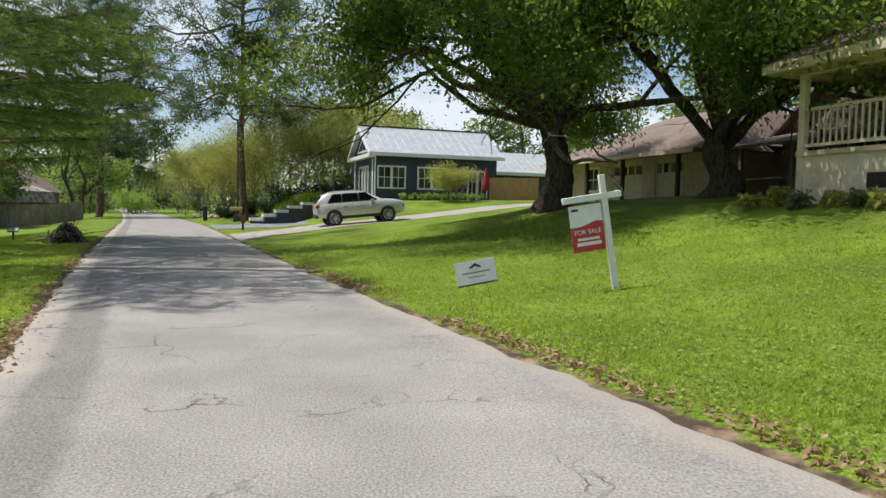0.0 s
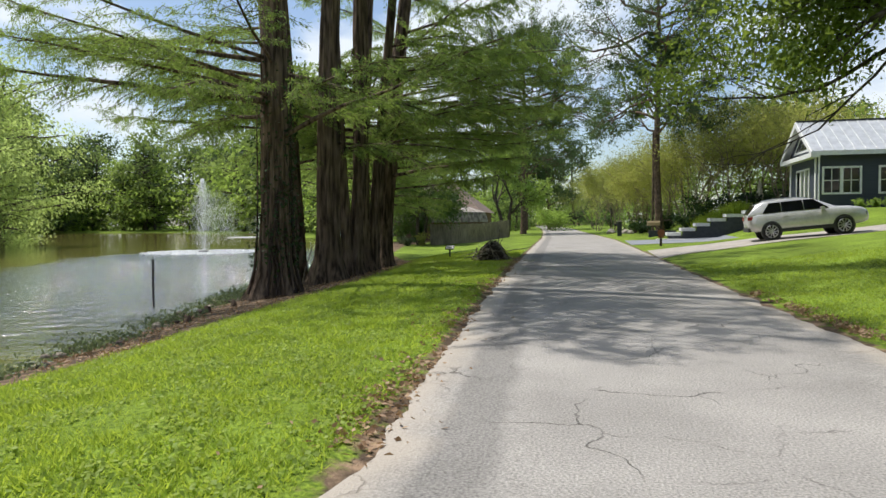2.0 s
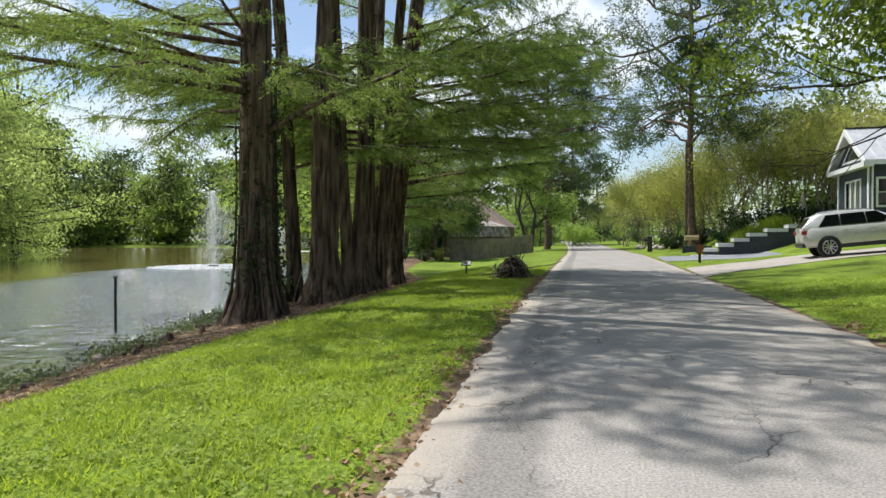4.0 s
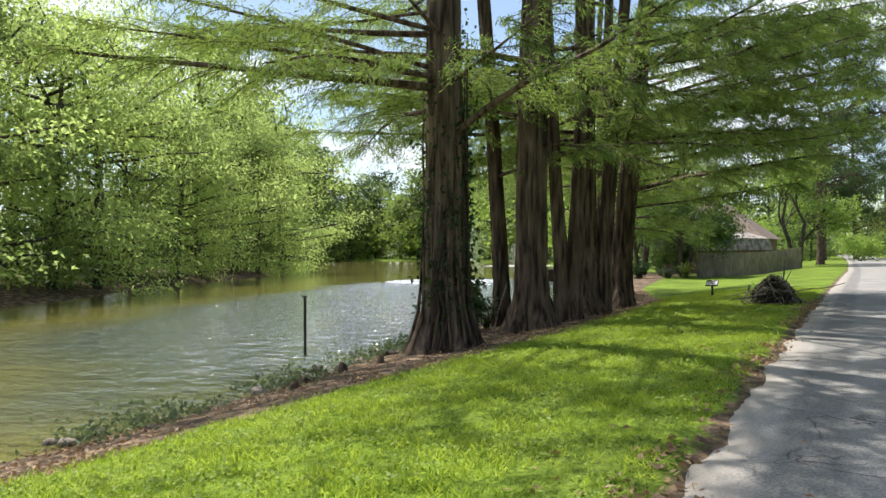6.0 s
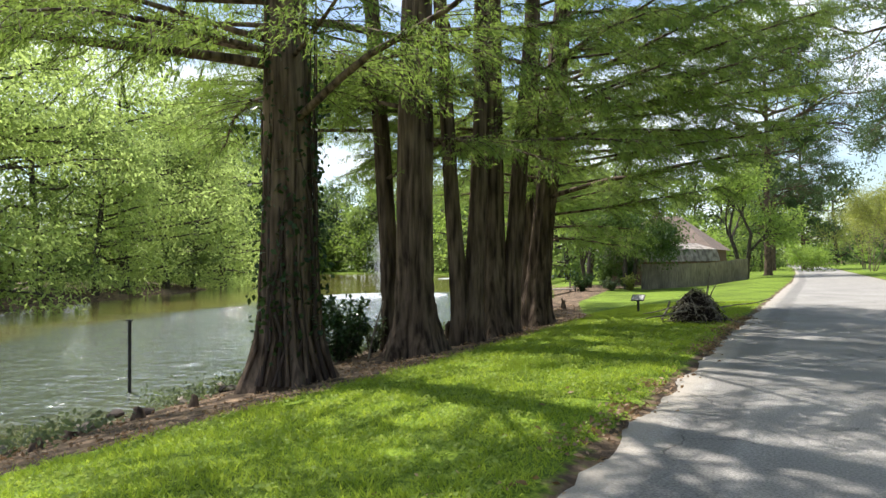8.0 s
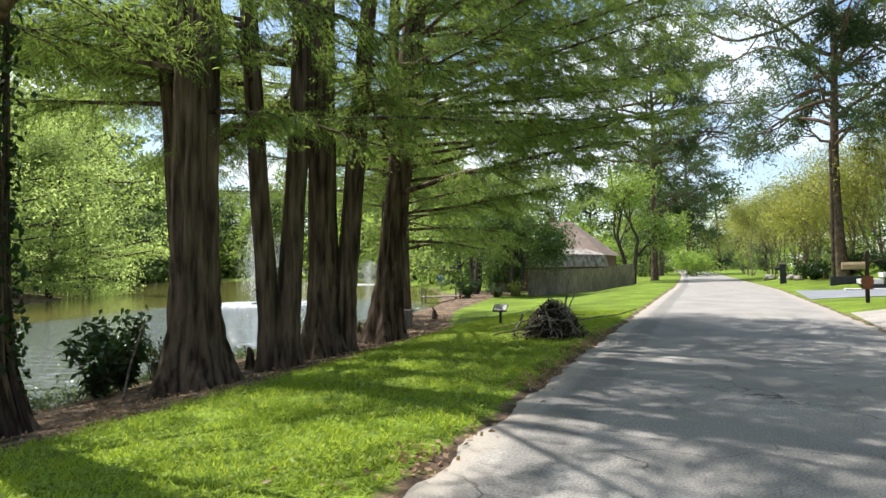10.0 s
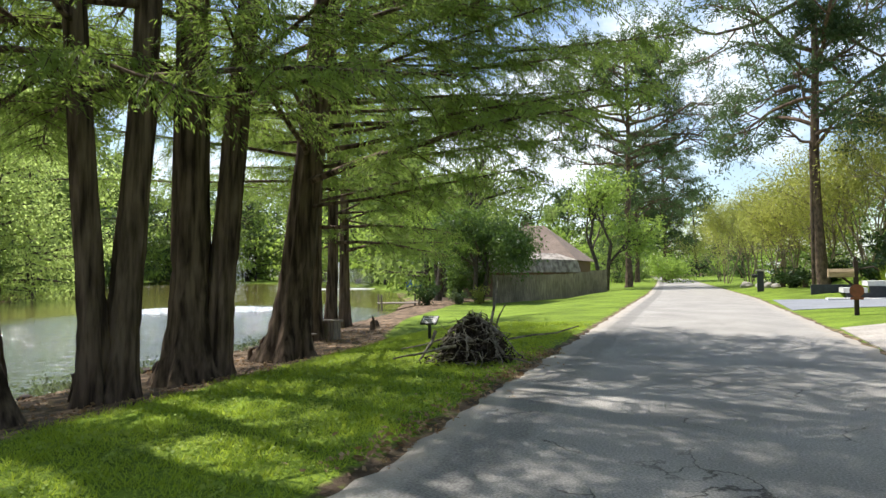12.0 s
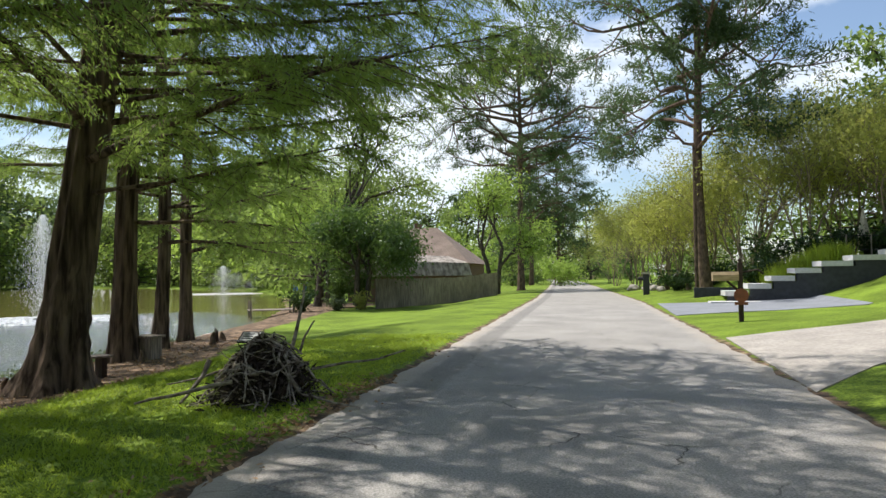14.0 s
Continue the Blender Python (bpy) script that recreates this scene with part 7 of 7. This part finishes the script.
def terrace_things():
    rng = np.random.RandomState(33)
    n = 2600
    x = rng.uniform(6.4, 10.4, n)
    y = rng.uniform(57.4, 58.9, n)
    blade_clump("iris_bed", np.stack([x, y, height(x, y)], -1), 0.85, 0.02, M_BLADE, "bed of tall bright green strap leaves behind the steps", "plants", rng, 0.22)
    s = thing("terrace_railing", (9, 58.5, 2), "dark metal railing round the raised terrace", "railing")
    s.matrix_world = Matrix()
    for i in range(8):
        xx = 9.4 + i * 1.1
        Geo().box(xx, 59.2, 1.9, xx + 0.06, 59.26, 3.3).part("post", M_FENCE, s)
    for z in (2.5, 3.2):
        Geo().box(9.4, 59.21, z, 17.2, 59.25, z + 0.05).part("rail", M_DARKMETAL, s)
    for (px, py, mat, name, lab, hh) in ((11.7, 60.5, M_CREAMCLOTH, "parasol", "closed cream parasol on the terrace", 2.6), (20.4, 46.2, M_UMBRELLA, "parasol", "closed dark red parasol beside the porch", 2.4)):
        z = on_ground(px, py)
        p = thing(name, (px, py, z), lab, "parasol")
        Geo().tube([(0, 0, -0.05), (0, 0, hh + 0.1)], 0.025, 8).part("pole", M_DARKMETAL, p)
        Geo().tube([(0, 0, 0.0), (0, 0, 0.08)], 0.25, 14).part("base", M_DARKWALL, p)
        g = Geo()
        a = np.arange(16) * 2 * np.pi / 16
        rows = []
        for zz, r in ((0.7, 0.16), (0.9, 0.24), (1.4, 0.22), (2.0, 0.13), (hh, 0.03)):
            rr = r * (1 + 0.25 * np.cos(8 * a))
            rows.append(np.stack([rr * np.cos(a), rr * np.sin(a), np.full(16, zz)], -1))
        v = np.array(rows).reshape(-1, 3)
        i, j = np.meshgrid(np.arange(4), np.arange(16), indexing="ij")
        k = (j + 1) % 16
        g.add(v, np.stack([i * 16 + j, i * 16 + k, (i + 1) * 16 + k, (i + 1) * 16 + j], -1).reshape(-1, 4))
        g.part("canopy", mat, p, smooth=True)
    t = thing("patio_table", (13, 60.3, on_ground(13, 60.3)), "dark metal patio table on the terrace", "table")
    Geo().tube([(0, 0, 0.7), (0, 0, 0.74)], 0.6, 20).part("tabletop", M_DARKMETAL, t)
    for q in range(4):
        Geo().tube([(0.35 * math.cos(q * 1.57), 0.35 * math.sin(q * 1.57), 0), (0.3 * math.cos(q * 1.57), 0.3 * math.sin(q * 1.57), 0.7)], 0.025, 6).part("leg", M_DARKMETAL, t)
    # sago palm beside the lane
    for x, y in ((2.9, 73.5), (4.0, 69.5)):
        s = thing("sago_palm", (x, y, on_ground(x, y)), "dark green sago palm with arching fronds", "palm")
        Geo().tube([(0, 0, -0.1), (0, 0, 0.5)], [0.2, 0.16], 10).part("trunk", M_PINEBARK, s)
        for i in range(22):
            a = i * 2.4
            e = rng.uniform(0.2, 1.1)
            pts, _ = bend((0, 0, 0.5), (math.cos(a), math.sin(a), e), 1.3, 7, rng, 0.03, -0.14)
            g = Geo().tube(pts, np.linspace(0.015, 0.005, 8), 4)
            u = np.repeat(np.linspace(0.1, 1, 26), 2) * 7
            ji = np.minimum(u.astype(int), 6)
            pos = pts[ji] + (pts[ji + 1] - pts[ji]) * (u - ji)[:, None]
            sd = np.array((-math.sin(a), math.cos(a), -0.1)) * np.where(np.arange(52) % 2, 1, -1)[:, None] + np.array((math.cos(a), math.sin(a), 0)) * 0.5
            leaf_quads(g, pos, sd, 0.26, 0.03, rng, 0.2)
            g.part("frond", M_IVY, s)
    for x, y, r in ((2.0, 75.0, 0.45), (2.4, 72.0, 0.35), (0.6, 80.0, 0.5), (1.6, 78.0, 0.4)):
        v = bmesh.new()
        bmesh.ops.create_icosphere(v, subdivisions=3, radius=r)
        for w in v.verts:
            w.co *= 1 + 0.25 * noise.noise(w.co * 3 + Vector((x, y, 0)))
            w.co.z *= 0.7
        me = bpy.data.meshes.new("boulder")
        v.to_mesh(me)
        v.free()
        me.materials.append(M_CONCRETE)
        o = new("boulder", me)
        o.matrix_world = pose(x, y, on_ground(x, y) + r * 0.3)
        tagged(o, "pale garden boulder beside the lane", "boulder", "boulders beside the lane")


def far_things():
    w = Geo().box(-34, 288, -0.3, -6, 288.4, 1.5).box(-34, 287.9, 1.504, -6, 288.5, 1.62)
    tagged(w.part("far_wall", material("pink_brick_wall", (0.52, 0.38, 0.32), (0.42, 0.30, 0.25), scale=4, rough=0.9)), "long pinkish wall across the far end of the lane", "wall")
    # covered boat on the far shore
    s = thing("boat", (-38, 101, -0.5), "small boat under a blue cover on the shore", "boat")
    s.matrix_world = pose(-36.5, 97.5, -0.75, 0, 0, 20)
    Geo().prism([(-0.9, 0.1), (0.9, 0.1), (1.1, 0.7), (-1.1, 0.7)], 0, -2.2, 2.2).part("hull", M_CAP, s)
    Geo().prism([(-1.15, 0.7), (1.15, 0.7), (0.9, 1.3), (0.3, 1.7), (-0.3, 1.7), (-0.9, 1.3)], 0, -2.3, 2.3).part("cover", M_BLUE, s, "blue tarpaulin cover")
    s = thing("wooden_dock", (-20, 60, -0.8), "small grey wooden dock at the lake edge", "dock")
    s.matrix_world = pose(-20.2, 57.6, WATER_Z, 0, 0, 35)
    for k in range(9):
        Geo().box(-1.3 + k * 0.29, -0.9, 0.42, -1.03 + k * 0.29, 0.9, 0.47).part("plank", M_FENCE, s)
    for q, r in ((-1.2, -0.8), (1.2, -0.8), (-1.2, 0.8), (1.2, 0.8)):
        Geo().tube([(q, r, -0.9), (q, r, 1.0)], 0.06, 8).part("post", M_FENCE, s)
    # low foam where the jets fall
    for x, y, r in ((-33, 54, 4.8), (-62, 118, 6.0)):
        rng = np.random.RandomState(int(-x))
        n = 2600
        a = rng.uniform(0, 6.283, n)
        rr = r * np.sqrt(rng.rand(n))
        c = np.stack([x + rr * np.cos(a), y + rr * np.sin(a), np.full(n, WATER_Z + 0.02)], -1)
        g = Geo()
        leaf_quads(g, c, rng.normal(size=(n, 3)) * np.array((1, 1, 0.01)), 0.35, 0.12, rng)
        tagged(g.part("foam", M_SPRAY), "white foam where the jet falls back", "foam", kind="stuff")


shore_furniture()
terrace_things()
far_things()
shore_plants()
litter()
lawn_blades()
lawn_clover()
